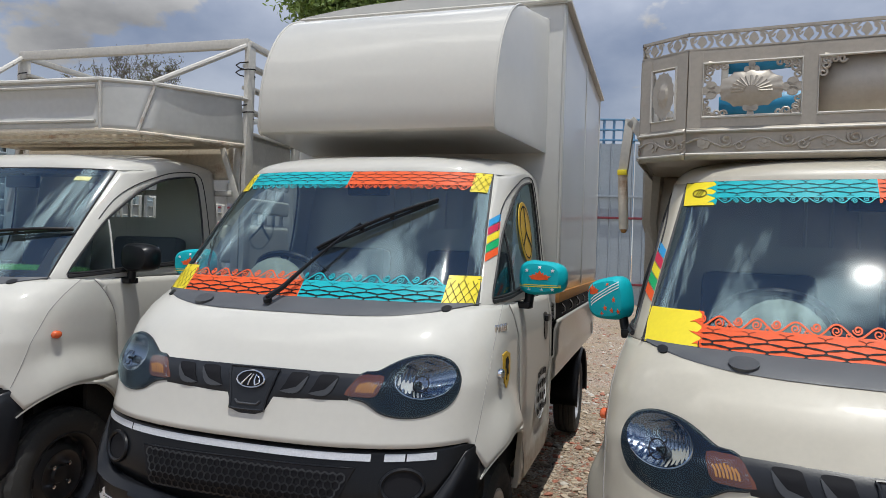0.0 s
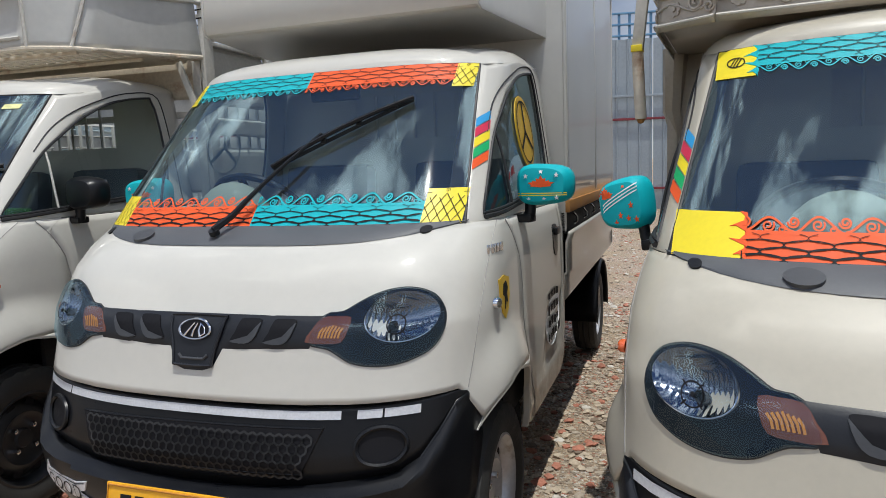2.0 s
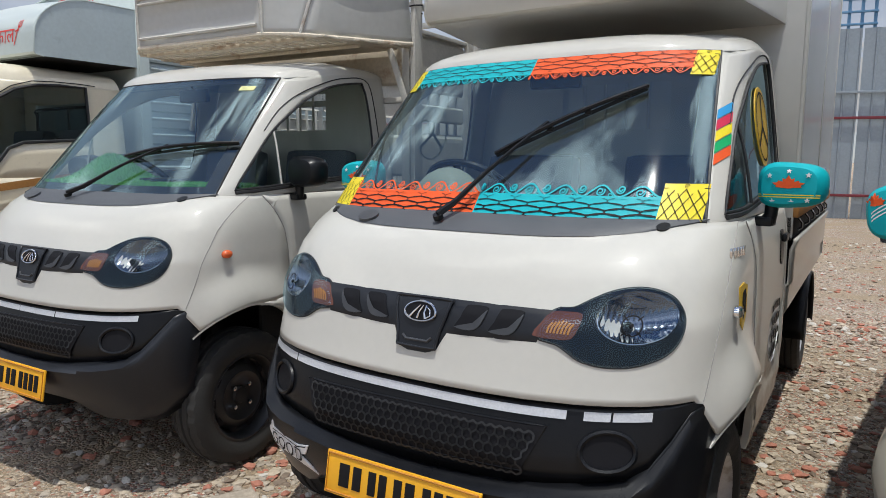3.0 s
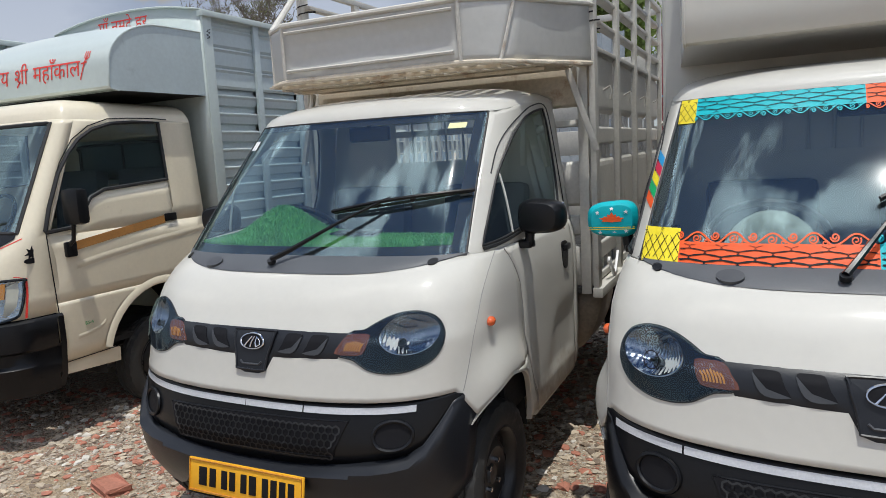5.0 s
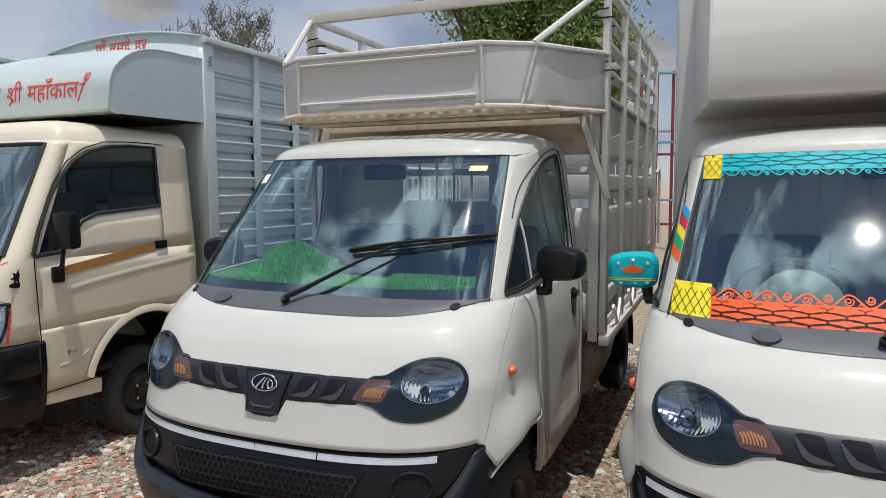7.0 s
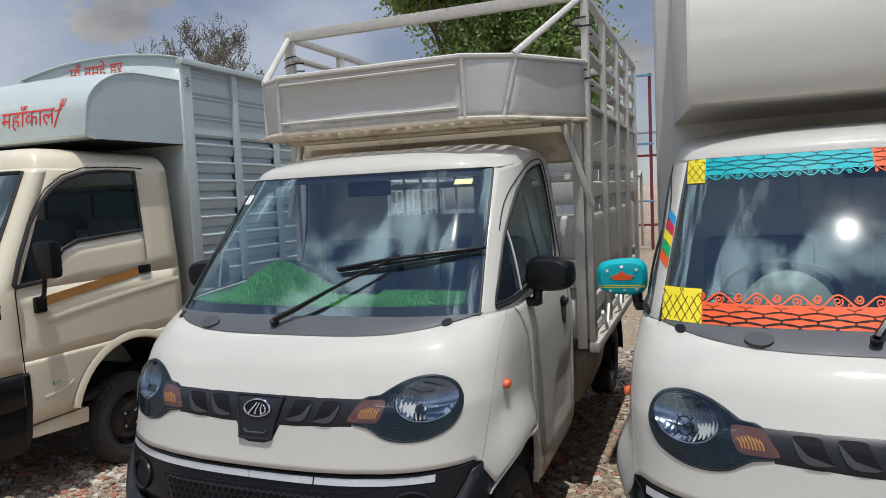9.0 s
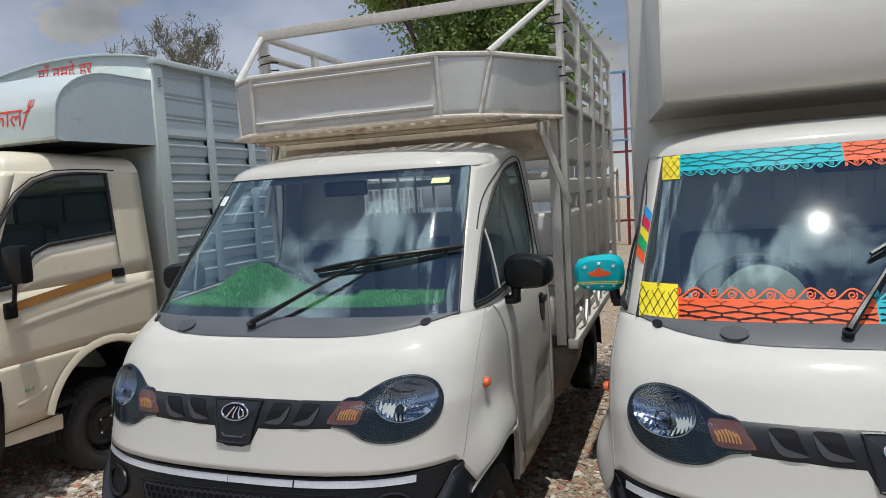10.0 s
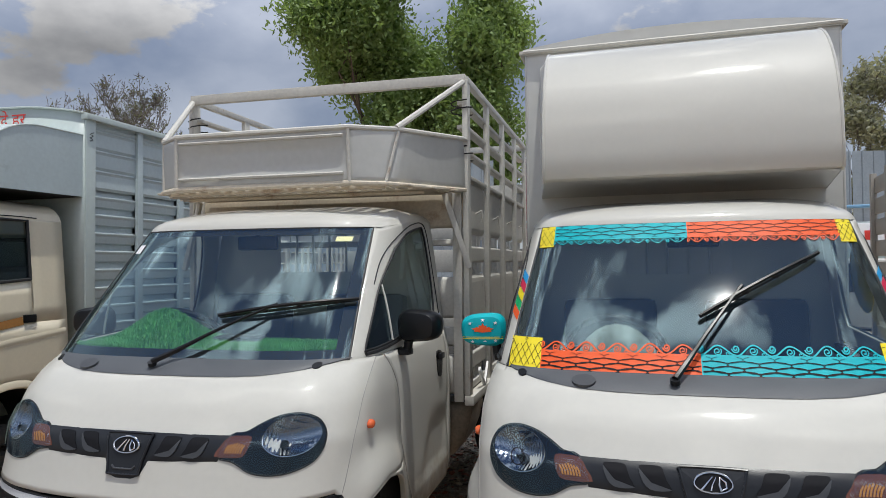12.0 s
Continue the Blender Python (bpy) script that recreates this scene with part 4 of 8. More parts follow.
def mini_truck(name, m, label, paint, look_):
    """look_: deco (bool), clean bumper (bool), mirror material and covers, rims, wiper rows, indicator lamp."""
    t = thing(name, m, label, "truck", "parked small trucks")
    # cab shell above the belt
    bm = bmesh.new()
    edge = [cab_point(0.90, z) for z in np.linspace(1.66, 1.142, 13)]
    out = [(edge[-1].y + (CAB_REAR - edge[-1].y) * k / 12, 1.142) for k in range(12)]
    out += [(CAB_REAR, 1.142 + (1.66 + roof_rise(CAB_REAR) - 1.142) * k / 8) for k in range(8)]
    out += [(y, 1.66 + roof_rise(y)) for y in np.linspace(CAB_REAR, edge[0].y, 11)[:-1]]
    out += [(p.y, p.z) for p in edge[:-1]]
    for s in (-1, 1):
        grid(bm, [[side_at(s, wy + (oy - wy) * k, wz + (oz - wz) * k) for (wy, wz), (oy, oz) in zip(WINDOW, out)] for k in (0, 0.15, 0.35, 0.6, 0.8, 1.0)], close=True)
    # lower front
    lows = []
    for w in [0, .04, .08, .14, .20] + [.23 + .03 * k for k in range(15)] + [.72, .8, .86, .92, .96, 1.0]:
        row = []
        for c in LOW_COLS:
            z0 = min(0.714 + 0.014 * c * c, hem_z(cab_point(c, 0.66).y))
            p = cab_point(c, z0 + (1.142 - z0) * w)
            e = ((abs(p.x) - BOWL_U) / BOWL_A) ** 2 + ((p.z - BOWL_V) / BOWL_B) ** 2
            p.y += 0.075 * max(0.0, 0.97 - e)  # room for the lamp bowl
            p.x += math.copysign(bulge(p.y, p.z) * min(1, max(0, (abs(c) - 0.8) / 0.15)), c)
            row.append(p)
        lows.append(row)
    grid(bm, lows)
    # flank between wheel arch and door
    seam = lambda z: max(float(np.interp(z, (0.40, 0.45, 0.60, 0.75, 0.90, 0.99, 1.08, 1.142), (0.985, 0.962, 0.87, 0.812, 0.80, 0.783, 0.733, 0.675))), (ARCH_Y + arch_reach(z) + 0.03) if z < 0.697 else 0)  # noqa: E731
    start = lambda z: (ARCH_Y + arch_reach(z)) if z < 0.697 else level(z)[1]  # noqa: E731
    fz = [0.40, 0.46, 0.52, 0.58, 0.62, 0.65, 0.675, 0.70, 0.77, 0.85, 0.95, 1.02, 1.07, 1.11, 1.142]
    for s in (-1, 1):
        side = on_side(s)
        z0 = lows[0][-1].z
        grid(bm, [[side(y, z) for y in np.linspace(level(z)[1], max(seam(z) - 0.003, level(z)[1] + 0.004), 5)] for z in [r[-1].z for r in lows]])
        grid(bm, [[side(y, z) for y in np.linspace(start(z), max(seam(z) - 0.003, start(z) + 0.004), 5)] for z in fz if z < z0] +
             [[side(y, z0) for y in np.linspace(start(z0), max(seam(z0) - 0.003, start(z0) + 0.004), 5)]])
        grid(bm, [[side(y, z) for y in (1.606, 1.64, CAB_REAR)] for z in fz])
    bmesh.ops.remove_doubles(bm, verts=bm.verts, dist=0.0015)
    part("cab_shell", bm, paint, t, out=(0, 1.1), thick=0.012)
    # roof
    ring = [cab_point(c, 1.66) for c in COLS] + [Vector((x, CAB_REAR, 1.66 + roof_rise(CAB_REAR))) for x in (0.45, 0.2, 0.0, -0.2, -0.45)]
    mid = Vector((0, 1.24, 0))
    for nm, mt, dz, kk in (("roof", paint, 0.0, 1.0), ("roof_lining", INNER, -0.02, 0.985)):
        rws = []
        for r, h in ((0, 0), (0.02, 0.022), (0.05, 0.042), (0.10, 0.060), (0.18, 0.076), (0.32, 0.092), (0.55, 0.104), (0.8, 0.109), (0.97, 0.110)):
            rws.append([Vector((p.x * (1 - r) * kk, mid.y + (p.y - mid.y) * (1 - r) * kk, p.z * (1 - r) + 1.69 * r + h * 0.8 + dz)) for p in ring])
        bm = bmesh.new()
        vs = grid(bm, rws, close=True)
        bm.faces.new(vs[-1])
        part(nm, bm, mt, t)
    # rear wall with its window
    bm = bmesh.new()
    xs, hz = [-0.70, -0.25, 0.25, 0.70], [0.40, 1.142, 1.455, 1.66, 1.715]
    grid(bm, [[Vector((math.copysign(min(abs(x), level(z)[2] - 0.006), x), CAB_REAR - 0.004, z)) for x in xs] for z in hz],
         skip=lambda i, j: i == 2 and j == 1)
    part("rear_wall", bm, paint, t)
    for k in range(4):
        bm = bmesh.new()
        x = -0.15 + k * 0.10
        tube(bm, [(x, CAB_REAR + 0.004, 1.45), (x, CAB_REAR + 0.004, 1.665)], 0.007, 6)
        part("window_bar", bm, paint, t)
    # floor and inner walls
    bm = bmesh.new()
    box(bm, (0, 1.05, 0.46), (1.36, 1.2, 0.03))
    box(bm, (0, 0.50, 0.78), (1.20, 0.03, 0.66))
    for s in (-1, 1):
        box(bm, (s * 0.69, 1.15, 0.80), (0.02, 0.95, 0.66))
    part("cab_floor", bm, UNDER, t)
    # doors
    for s in (-1, 1):
        d = new("door")
        d.parent = t
        side = on_side(s)
        bm = bmesh.new()
        dz = [0.385, 0.40, 0.43, 0.46, 0.49, 0.52, 0.55, 0.58, 0.62, 0.66, 0.69, 0.72, 0.75, 0.78, 0.82, 0.87, 0.96, 1.02, 1.07, 1.11, 1.139]
        def skin(f, z):
            y = seam(z) + 0.003 + (1.600 - seam(z)) * f
            dent = 0.014 * math.exp(-((z - 0.62) / 0.13) ** 4) * math.exp(-((y - 1.40 - 0.5 * (z - 0.62)) / 0.20) ** 6)
            return side(y, z, -dent + (0.004 if z < 0.41 else 0.0))
        grid(bm, [[skin(f, z) for f in np.linspace(0, 1, 25)] for z in dz])
        part("door_skin", bm, DOOR_WHITE if paint is PAINT_WHITE else paint, d, out=(0, 1.2), thick=0.008)
        bm = bmesh.new()
        plate_2d(bm, rounded([(1.395, 1.030), (1.415, 1.055), (1.485, 1.052), (1.500, 1.025), (1.490, 0.955), (1.465, 0.925), (1.425, 0.930), (1.402, 0.965)], 3), side, 0.004)
        part("handle_cup", bm, BLACK_PLASTIC, d)
        bm = bmesh.new()
        box(bm, side(1.447, 1.028, 0.013), (0.018, 0.088, 0.030), None, 0.007)
        part("door_handle", bm, BLACK_PLASTIC, d, "black plastic door handle")
        # window rubber, pane and the quarter-light bar
        bm = bmesh.new()
        tube(bm, [side_at(s, u, v, 0.001) for u, v in WINDOW], 0.0055, 6, closed=True)
        part("window_seal", bm, SEAL, d, "black rubber window seal")
        bm = bmesh.new()
        plate_2d(bm, WINDOW, lambda u, v, off=0.0, s=s: side_at(s, u, v, off), -0.005, 6)
        pn = part("side_window", bm, GLASS_DARK, d, "tinted door glass")
        pn.visible_shadow = False
        bm = bmesh.new()
        tube(bm, [side_at(s, u, v, 0.002) for u, v in curve([(0.800, 1.182), (0.804, 1.29), (0.815, 1.412)], 6)], 0.005, 6)
        part("quarter_light_bar", bm, SEAL if look_["deco"] else paint, d)
        if look_["deco"]:
            pl = lambda u, v, off=0.0, s=s: side_at(s, u, v, off)  # noqa: E731
            if s > 0:
                bm = bmesh.new()
                plate_2d(bm, oval(1.19, 1.43, 0.135, 0.135, 30), pl, 0.0025, 2)
                part("round_sticker", bm, GOLD_V, d, "round yellow sticker with a three-pointed shape")
            bm = bmesh.new()
            line_2d(bm, oval(1.19, 1.43, 0.115, 0.115, 30) + [(1.305, 1.43)], 0.008, pl, 0.0045)
            for a in (90, 215, 325):
                line_2d(bm, [(1.19, 1.43), (1.19 + 0.11 * math.cos(radians(a)), 1.43 + 0.11 * math.sin(radians(a)))], 0.016, pl, 0.0045)
            part("round_sticker_lines", bm, INK_SHADE if s > 0 else INNER_LIGHT, d)
    # door frame gap, belt strip
    for s in (-1, 1):
        bm = bmesh.new()
        frame_gap = curve([(0.775, 1.415), (0.885, 1.518), (1.025, 1.600), (1.22, 1.668), (1.35, 1.695), (1.48, 1.704), (1.545, 1.66), (1.57, 1.44), (1.575, 1.16)], 40)
        tube(bm, [side_at(s, u, v, 0.001) for u, v in frame_gap], 0.003, 5)
        part("door_frame_gap", bm, SEAL, t, "black rubber door frame line")
        bm = bmesh.new()
        tube(bm, [side_at(s, u, v - 0.011, 0.002) for u, v in WIN_LOW], 0.008, 6)
        part("belt_strip", bm, SEAL, t)
    # seams, sills, arches
    for s in (-1, 1):
        side = on_side(s)
        bm = bmesh.new()
        run = []
        for z in np.linspace(0.722, 1.140, 14):
            c = float(np.interp(z, (0.70, 0.83, 0.93, 1.02, 1.14), (0.945, 0.964, 0.973, 0.977, 0.986)))
            p = cab_point(s * c, z)
            run.append(p + Vector((s * bulge(p.y, p.z) + s * 0.0004, -0.0004, 0)))
        tube(bm, run, 0.0016, 5)
        part("panel_gap", bm, GAP_GREY, t)
        bm = bmesh.new()
        tube(bm, [side(seam(z), z, 0.0002) for z in np.linspace(0.42, 1.138, 20)], 0.0016, 5)
        part("door_gap", bm, GAP_GREY, t)
        bm = bmesh.new()
        rws = []
        for k in range(33):
            a = radians(8 + 124 * k / 32)
            row = []
            for r, o in ((ARCH_R - 0.002, -0.022), (ARCH_R - 0.003, -0.003), (ARCH_R, 0.001), (ARCH_R + 0.006, 0.0015)):
                y, z = ARCH_Y + r * math.cos(a), ARCH_Z + r * math.sin(a)
                row.append(side_at(s, y, z, o + bulge(y, z)))
            rws.append(row)
        grid(bm, rws)
        part("wheel_arch", bm, paint, t)
        bm = bmesh.new()
        rws = []
        for a in range(0, 181, 10):
            y, z = ARCH_Y + 0.40 * math.cos(radians(a)), ARCH_Z + 0.40 * math.sin(radians(a))
            rws.append([(s * x, y, max(z, 0.34)) for x in (0.30, min(0.70, 0.46 + max(0.0, y - 0.22) * 1.6))])
        grid(bm, rws)
        grid(bm, [[(s * 0.44, AXLE_Y - 0.34, 0.33), (s * 0.44, AXLE_Y + 0.4, 0.25)], [(s * 0.44, AXLE_Y - 0.34, 0.68), (s * 0.44, AXLE_Y + 0.4, 0.68)]])
        part("wheel_well", bm, UNDER, t)
        bm = bmesh.new()
        box(bm, (s * 0.70, 1.29, 0.385), (0.06, 0.66, 0.03), None, 0.006)
        part("sill", bm, paint, t)
    # windscreen
    wx = [c for c in COLS if abs(c) <= 0.901]
    bm = bmesh.new()
    grid(bm, [[cab_point(c, z) for c in wx] for z in np.linspace(1.142, 1.66, 9)])
    ws = part("windscreen", bm, GLASS, t, "curved laminated windscreen" + (" with coloured vinyl bands" if look_["deco"] else ""))
    ws.visible_shadow = False
    bm = bmesh.new()
    zz = list(np.linspace(1.142, 1.66, 9))
    loop = [cab_point(c, 1.142) for c in wx] + [cab_point(0.90, z) for z in zz[1:]] + [cab_point(c, 1.66) for c in reversed(wx[:-1])] + [cab_point(-0.90, z) for z in zz[-2:0:-1]]
    tube(bm, [p + Vector((0, 0.002, -0.001)) for p in loop], 0.005, 6, closed=True)
    part("windscreen_seal", bm, SEAL, t)
    # dark printed border inside the glass
    bm = bmesh.new()
    for s in (-1, 1):
        grid(bm, [[cab_point(s * c, z) + Vector((0, 0.006, -0.004)) for c in (0.835, 0.87, 0.90)] for z in zz])
    grid(bm, [[cab_point(c, z) + Vector((0, 0.006, -0.004)) for c in wx] for z in (1.142, 1.165, 1.182)])
    grid(bm, [[cab_point(c, z) + Vector((0, 0.006, -0.004)) for c in wx] for z in (1.635, 1.66)])
    part("printed_border", bm, INK_SHADE, t)
    if look_["deco"]:
        windscreen_stickers(ws, look_["plain_ends"])
        for s in (-1, 1):
            for k, mt in enumerate((RED_ORANGE, GREEN_V, YELLOW, RED_V, BLUE_V)):
                bm = bmesh.new()
                z0 = look_["stripes"] + k * 0.034
                rws = []
                for z in (z0, z0 + 0.015, z0 + 0.030):
                    rws.append([cab_point(s * c, z + 0.60 * (c - 0.91)) + Vector((s * 0.002, -0.0022, 0.001)) for c in (0.908, 0.92, 0.935, 0.948, 0.958)])
                grid(bm, rws)
                part("pillar_stripe", bm, mt, t, "slanting vinyl stripe on the windscreen pillar")
    # cowl under the glass
    bm = bmesh.new()
    cl = lambda x: 1.098 + 0.05 * (abs(x) / 0.655) ** 4  # noqa: E731
    xs = np.linspace(-0.655, 0.655, 31)
    grid(bm, [[on_front(x, cl(x) + (1.149 - cl(x)) * w, 0.004 if 0 < w < 1 else 0.001) for x in xs] for w in (0, 0.08, 0.5, 0.92, 1)])
    part("cowl", bm, COWL_PLASTIC, t, "grey plastic cowl below the windscreen")
    for u, v, a, b in ((-0.365, 1.118, 0.048, 0.014), (0.56, 1.130, 0.020, 0.009), (-0.58, 1.131, 0.020, 0.009)):
        bm = bmesh.new()
        plate_2d(bm, oval(u, v, a * 0.8, b, 20), on_front, 0.005 if a < 0.04 else 0.012)
        part("cowl_cap", bm, BLACK_PLASTIC if a < 0.04 else VENT_LIP, t)
    # wiper
    w = new("wiper")
    w.parent = t
    (px, pz), (ex, ez), (b0x, b0z), (b1x, b1z) = look_["wiper"]
    bm = bmesh.new()
    tube(bm, [on_front(px, pz, 0.012), on_front(px, pz, 0.028)], 0.016, 10)
    tube(bm, [on_front(px + (ex - px) * k, pz + (ez - pz) * k, 0.028 + 0.012 * math.sin(math.pi * k)) for k in np.linspace(0, 1, 8)], [0.011, 0.010, 0.008, 0.007, 0.006, 0.006, 0.006, 0.007], 6)
    part("wiper_arm", bm, BLACK_PLASTIC, w)
    bm = bmesh.new()
    line = [(b0x + (b1x - b0x) * k, b0z + (b1z - b0z) * k) for k in np.linspace(0, 1, 9)]
    tube(bm, [on_front(u, v, 0.020 + 0.014 * math.sin(math.pi * i / 8)) for i, (u, v) in enumerate(line)], 0.0075, 6)
    for k in (1, 3, 5, 7):
        box(bm, on_front(*line[k], 0.018), (0.020, 0.012, 0.016), None, 0.003)
    part("blade_frame", bm, BLACK_PLASTIC, w)
    bm = bmesh.new()
    grid(bm, [[on_front(u, v, o) for u, v in line] for o in (0.002, 0.018)])
    part("blade_rubber", bm, SEAL, w)
    # grille band, vents and badge
    g = new("grille")
    g.parent = t
    bm = bmesh.new()
    xs = [-0.372, -0.34, -0.25, -0.15, -0.105, -0.085, -0.06, -0.03, 0, 0.03, 0.06, 0.085, 0.105, 0.15, 0.25, 0.34, 0.372]
    low = lambda x: 0.786 + 0.058 * min(1, max(0, (abs(x) - 0.055) / 0.030)) + 0.008 * min(1, max(0, (abs(x) - 0.10) / 0.25))  # noqa: E731
    rws = []
    for k in np.linspace(0, 1, 7):
        rws.append([on_front(x * (1 - 0.09 * (1 - k) * (abs(x) > 0.3)), low(x) + (0.931 - low(x)) * k, 0.004 if 0 < k < 1 else 0.0) for x in xs])
    grid(bm, rws)
    part("grille_panel", bm, GREY_PLASTIC, g)
    for s in (-1, 1):
        for x0 in (0.112, 0.212):
            # black plate on the closed panel, as the shaded mouth of a vent
            bm = bmesh.new()
            plate_2d(bm, rounded([(s * (x0 + u), v) for u, v in ((0.020, 0.914), (0.032, 0.921), (0.078, 0.921), (0.084, 0.913), (0.072, 0.890), (0.052, 0.870), (0.010, 0.861), (-0.004, 0.866), (0.010, 0.888))], 2), on_front, 0.006, 4)
            part("vent_shade", bm, INK_SHADE, g)
            bm = bmesh.new()
            plate_2d(bm, rounded([(s * (x0 + u), v) for u, v in ((-0.004, 0.864), (0.024, 0.859), (0.055, 0.862), (0.074, 0.880), (0.086, 0.912), (0.078, 0.905), (0.060, 0.882), (0.034, 0.872))], 2), on_front, 0.0085, 3)
            part("vent_lip", bm, VENT_LIP, g)
    base = rounded([(-0.086, 0.915), (-0.078, 0.923), (0.078, 0.923), (0.086, 0.915), (0.080, 0.885), (0.068, 0.845), (0.061, 0.808), (0.052, 0.798), (-0.052, 0.798), (-0.061, 0.808), (-0.068, 0.845), (-0.080, 0.885)], 3)
    bm = bmesh.new()
    plate_2d(bm, base, on_front, 0.009, 3)
    part("badge_base", bm, GREY_PLASTIC, g)
    bm = bmesh.new()
    tube(bm, [on_front(u, v, 0.009) for u, v in base], 0.0042, 6, closed=True)
    part("badge_rim", bm, GREY_PLASTIC, g)
    bm = bmesh.new()
    tube(bm, [on_front(x, 0.815 + 0.010 * (abs(x) > 0.036), 0.010) for x in (-0.046, -0.035, 0.0, 0.035, 0.046)], 0.0042, 6)
    part("badge_ledge", bm, VENT_LIP, g)
    bm = bmesh.new()
    plate_2d(bm, oval(0, 0.888, 0.047, 0.021, 28), on_front, 0.013)
    part("badge_ground", bm, INK_SHADE, g)
    bm = bmesh.new()
    tube(bm, [on_front(u, v, 0.0145) for u, v in oval(0, 0.888, 0.050, 0.0235, 32)], 0.0032, 6, closed=True)
    for q in (-1, 0, 1):
        tube(bm, [on_front(q * 0.026 - 0.006, 0.871, 0.015), on_front(q * 0.017 - 0.002, 0.886, 0.016), on_front(q * 0.010 + 0.008, 0.903, 0.015)], [0.0034, 0.0026, 0.0014], 6)
    tube(bm, [on_front(0.016, 0.903, 0.015), on_front(0.032, 0.893, 0.015), on_front(0.034, 0.880, 0.015), on_front(0.020, 0.872, 0.015)], [0.0014, 0.0026, 0.0026, 0.0016], 6)
    part("badge", bm, CHROME, g, "oval chrome badge")
    for s in (-1, 1):
        headlight(t, s, look_["sight"])
    bumper(t, look_["clean"])
    number_plate(t, (0.01, -0.034, 0.425), -10)
    # side lamps
    for s in (-1, 1):
        bm = bmesh.new()
        c = cab_point(s * 0.9955, 0.916)
        rws = [[c + Vector((s * o, r * math.cos(a), r * 0.7 * math.sin(a))) for a in np.linspace(0, 2 * math.pi, 14, endpoint=False)] for o, r in ((0, 0.024), (0.012, 0.023), (0.018, 0.016), (0.020, 0.003))]
        vs = grid(bm, rws, close=True)
        bm.faces.new(vs[-1])
        part("side_lamp", bm, (ORANGE_LAMP if s < 0 else look_["lamp"]), t, "round side turn lamp")
    for s in (-1, 1):
        mirror(t, s, look_["mirror"], look_["cover"].get(s), look_["turn"], look_["roll"], look_["size"])
    # inside
    bm = bmesh.new()
    prof = [(0.40, 1.02), (0.43, 1.115), (0.52, 1.125), (0.62, 1.12), (0.70, 1.09), (0.74, 1.00), (0.74, 0.75)]
    grid(bm, [[(x, y + (0.06 if abs(x) > 0.55 else 0), z) for y, z in prof] for x in np.linspace(-0.64, 0.64, 17)])
    part("dashboard", bm, SEAT_CLOTH, t)
    bm = bmesh.new()
    if look_["deco"]:
        bmesh.ops.create_uvsphere(bm, u_segments=24, v_segments=12, radius=1, matrix=Matrix.LocRotScale((-0.27, 0.66, 1.10), None, (0.155, 0.12, 0.183)))
    else:
        box(bm, (-0.30, 0.68, 1.09), (0.34, 0.16, 0.10), None, 0.03)
    part("instrument_hood", bm, HOOD_GREY, t)
    sw = new("steering_wheel")
    sw.parent = t
    sw.matrix_local = pose(-0.285, 0.86, 1.17, -45, 0, 0)
    bm = bmesh.new()
    tube(bm, [(0.185 * math.cos(2 * math.pi * k / 32), 0.185 * math.sin(2 * math.pi * k / 32), 0) for k in range(32)], 0.014, 8, closed=True)
    part("steering_rim", bm, BLACK_PLASTIC, sw)
    bm = bmesh.new()
    for a in (0, 180, 270):
        bar(bm, (0, 0, -0.02), (0.18 * math.cos(radians(a)), 0.18 * math.sin(radians(a)), 0), 0.03, 0.012)
    lathe(bm, [(-0.05, 0.0), (-0.05, 0.05), (0.005, 0.05), (0.01, 0.0)], 16, "z")
    part("steering_spokes", bm, BLACK_PLASTIC, sw)
    for x in (-0.33, 0.33):
        st = new("seat")
        st.parent = t
        st.matrix_local = Matrix.Translation((x, 1.28, 0.70))
        bm = bmesh.new()
        box(bm, (0, -0.05, 0.0), (0.46, 0.46, 0.14), None, 0.04)
        part("seat_cushion", bm, SEAT_CLOTH, st)
        bm = bmesh.new()
        box(bm, (0, 0.20, 0.34), (0.44, 0.11, 0.60), Matrix.Rotation(-0.14, 3, "X"), 0.04)
        part("seat_back", bm, SEAT_CLOTH, st)
    bm = bmesh.new()
    box(bm, (0.02, 0.93, 1.60), (0.20, 0.03, 0.065), None, 0.012)
    tube(bm, [(0.02, 0.94, 1.62), (0.02, 0.90, 1.67)], 0.008, 6)
    part("inner_mirror", bm, BLACK_PLASTIC, t)
    # wheels and frame
    for s in (-1, 1):
        bm = bmesh.new()
        arc = [(3.42 + 0.345 * math.cos(radians(a)), 0.30 + 0.345 * math.sin(radians(a))) for a in range(-5, 186, 10)]
        grid(bm, [[(s * x, y, z - dz) for y, z in arc] for x, dz in ((0.50, 0.0), (0.72, 0.0), (0.735, 0.012))])
        part("mudguard", bm, BLACK_PLASTIC, t, thick=0.006)
    for y, lab in ((AXLE_Y, ""), (3.42, "")):
        for s in (-1, 1):
            wheel(t, (s * (0.655 if y < 1 else 0.63), y, AXLE_Z), s, look_["rim"])
    bm = bmesh.new()
    for s in (-1, 1):
        bar(bm, (s * 0.38, 0.5, 0.48), (s * 0.38, 3.85, 0.52), 0.06, 0.12)
    for y in (0.6, 3.42):
        tube(bm, [(-0.6, y, 0.29), (0.6, y, 0.29)], 0.04, 8)
    box(bm, (0, 2.0, 0.45), (0.55, 0.5, 0.22), None, 0.03)
    # wide black block added to darken the shaded space under the bed
    box(bm, (0, 2.42, 0.56), (1.10, 1.05, 0.26), None, 0.03)
    box(bm, (0, 0.62, 0.42), (0.8, 0.6, 0.25), None, 0.03)
    box(bm, (0.30, 2.35, 0.42), (0.3, 0.45, 0.2), None, 0.03)
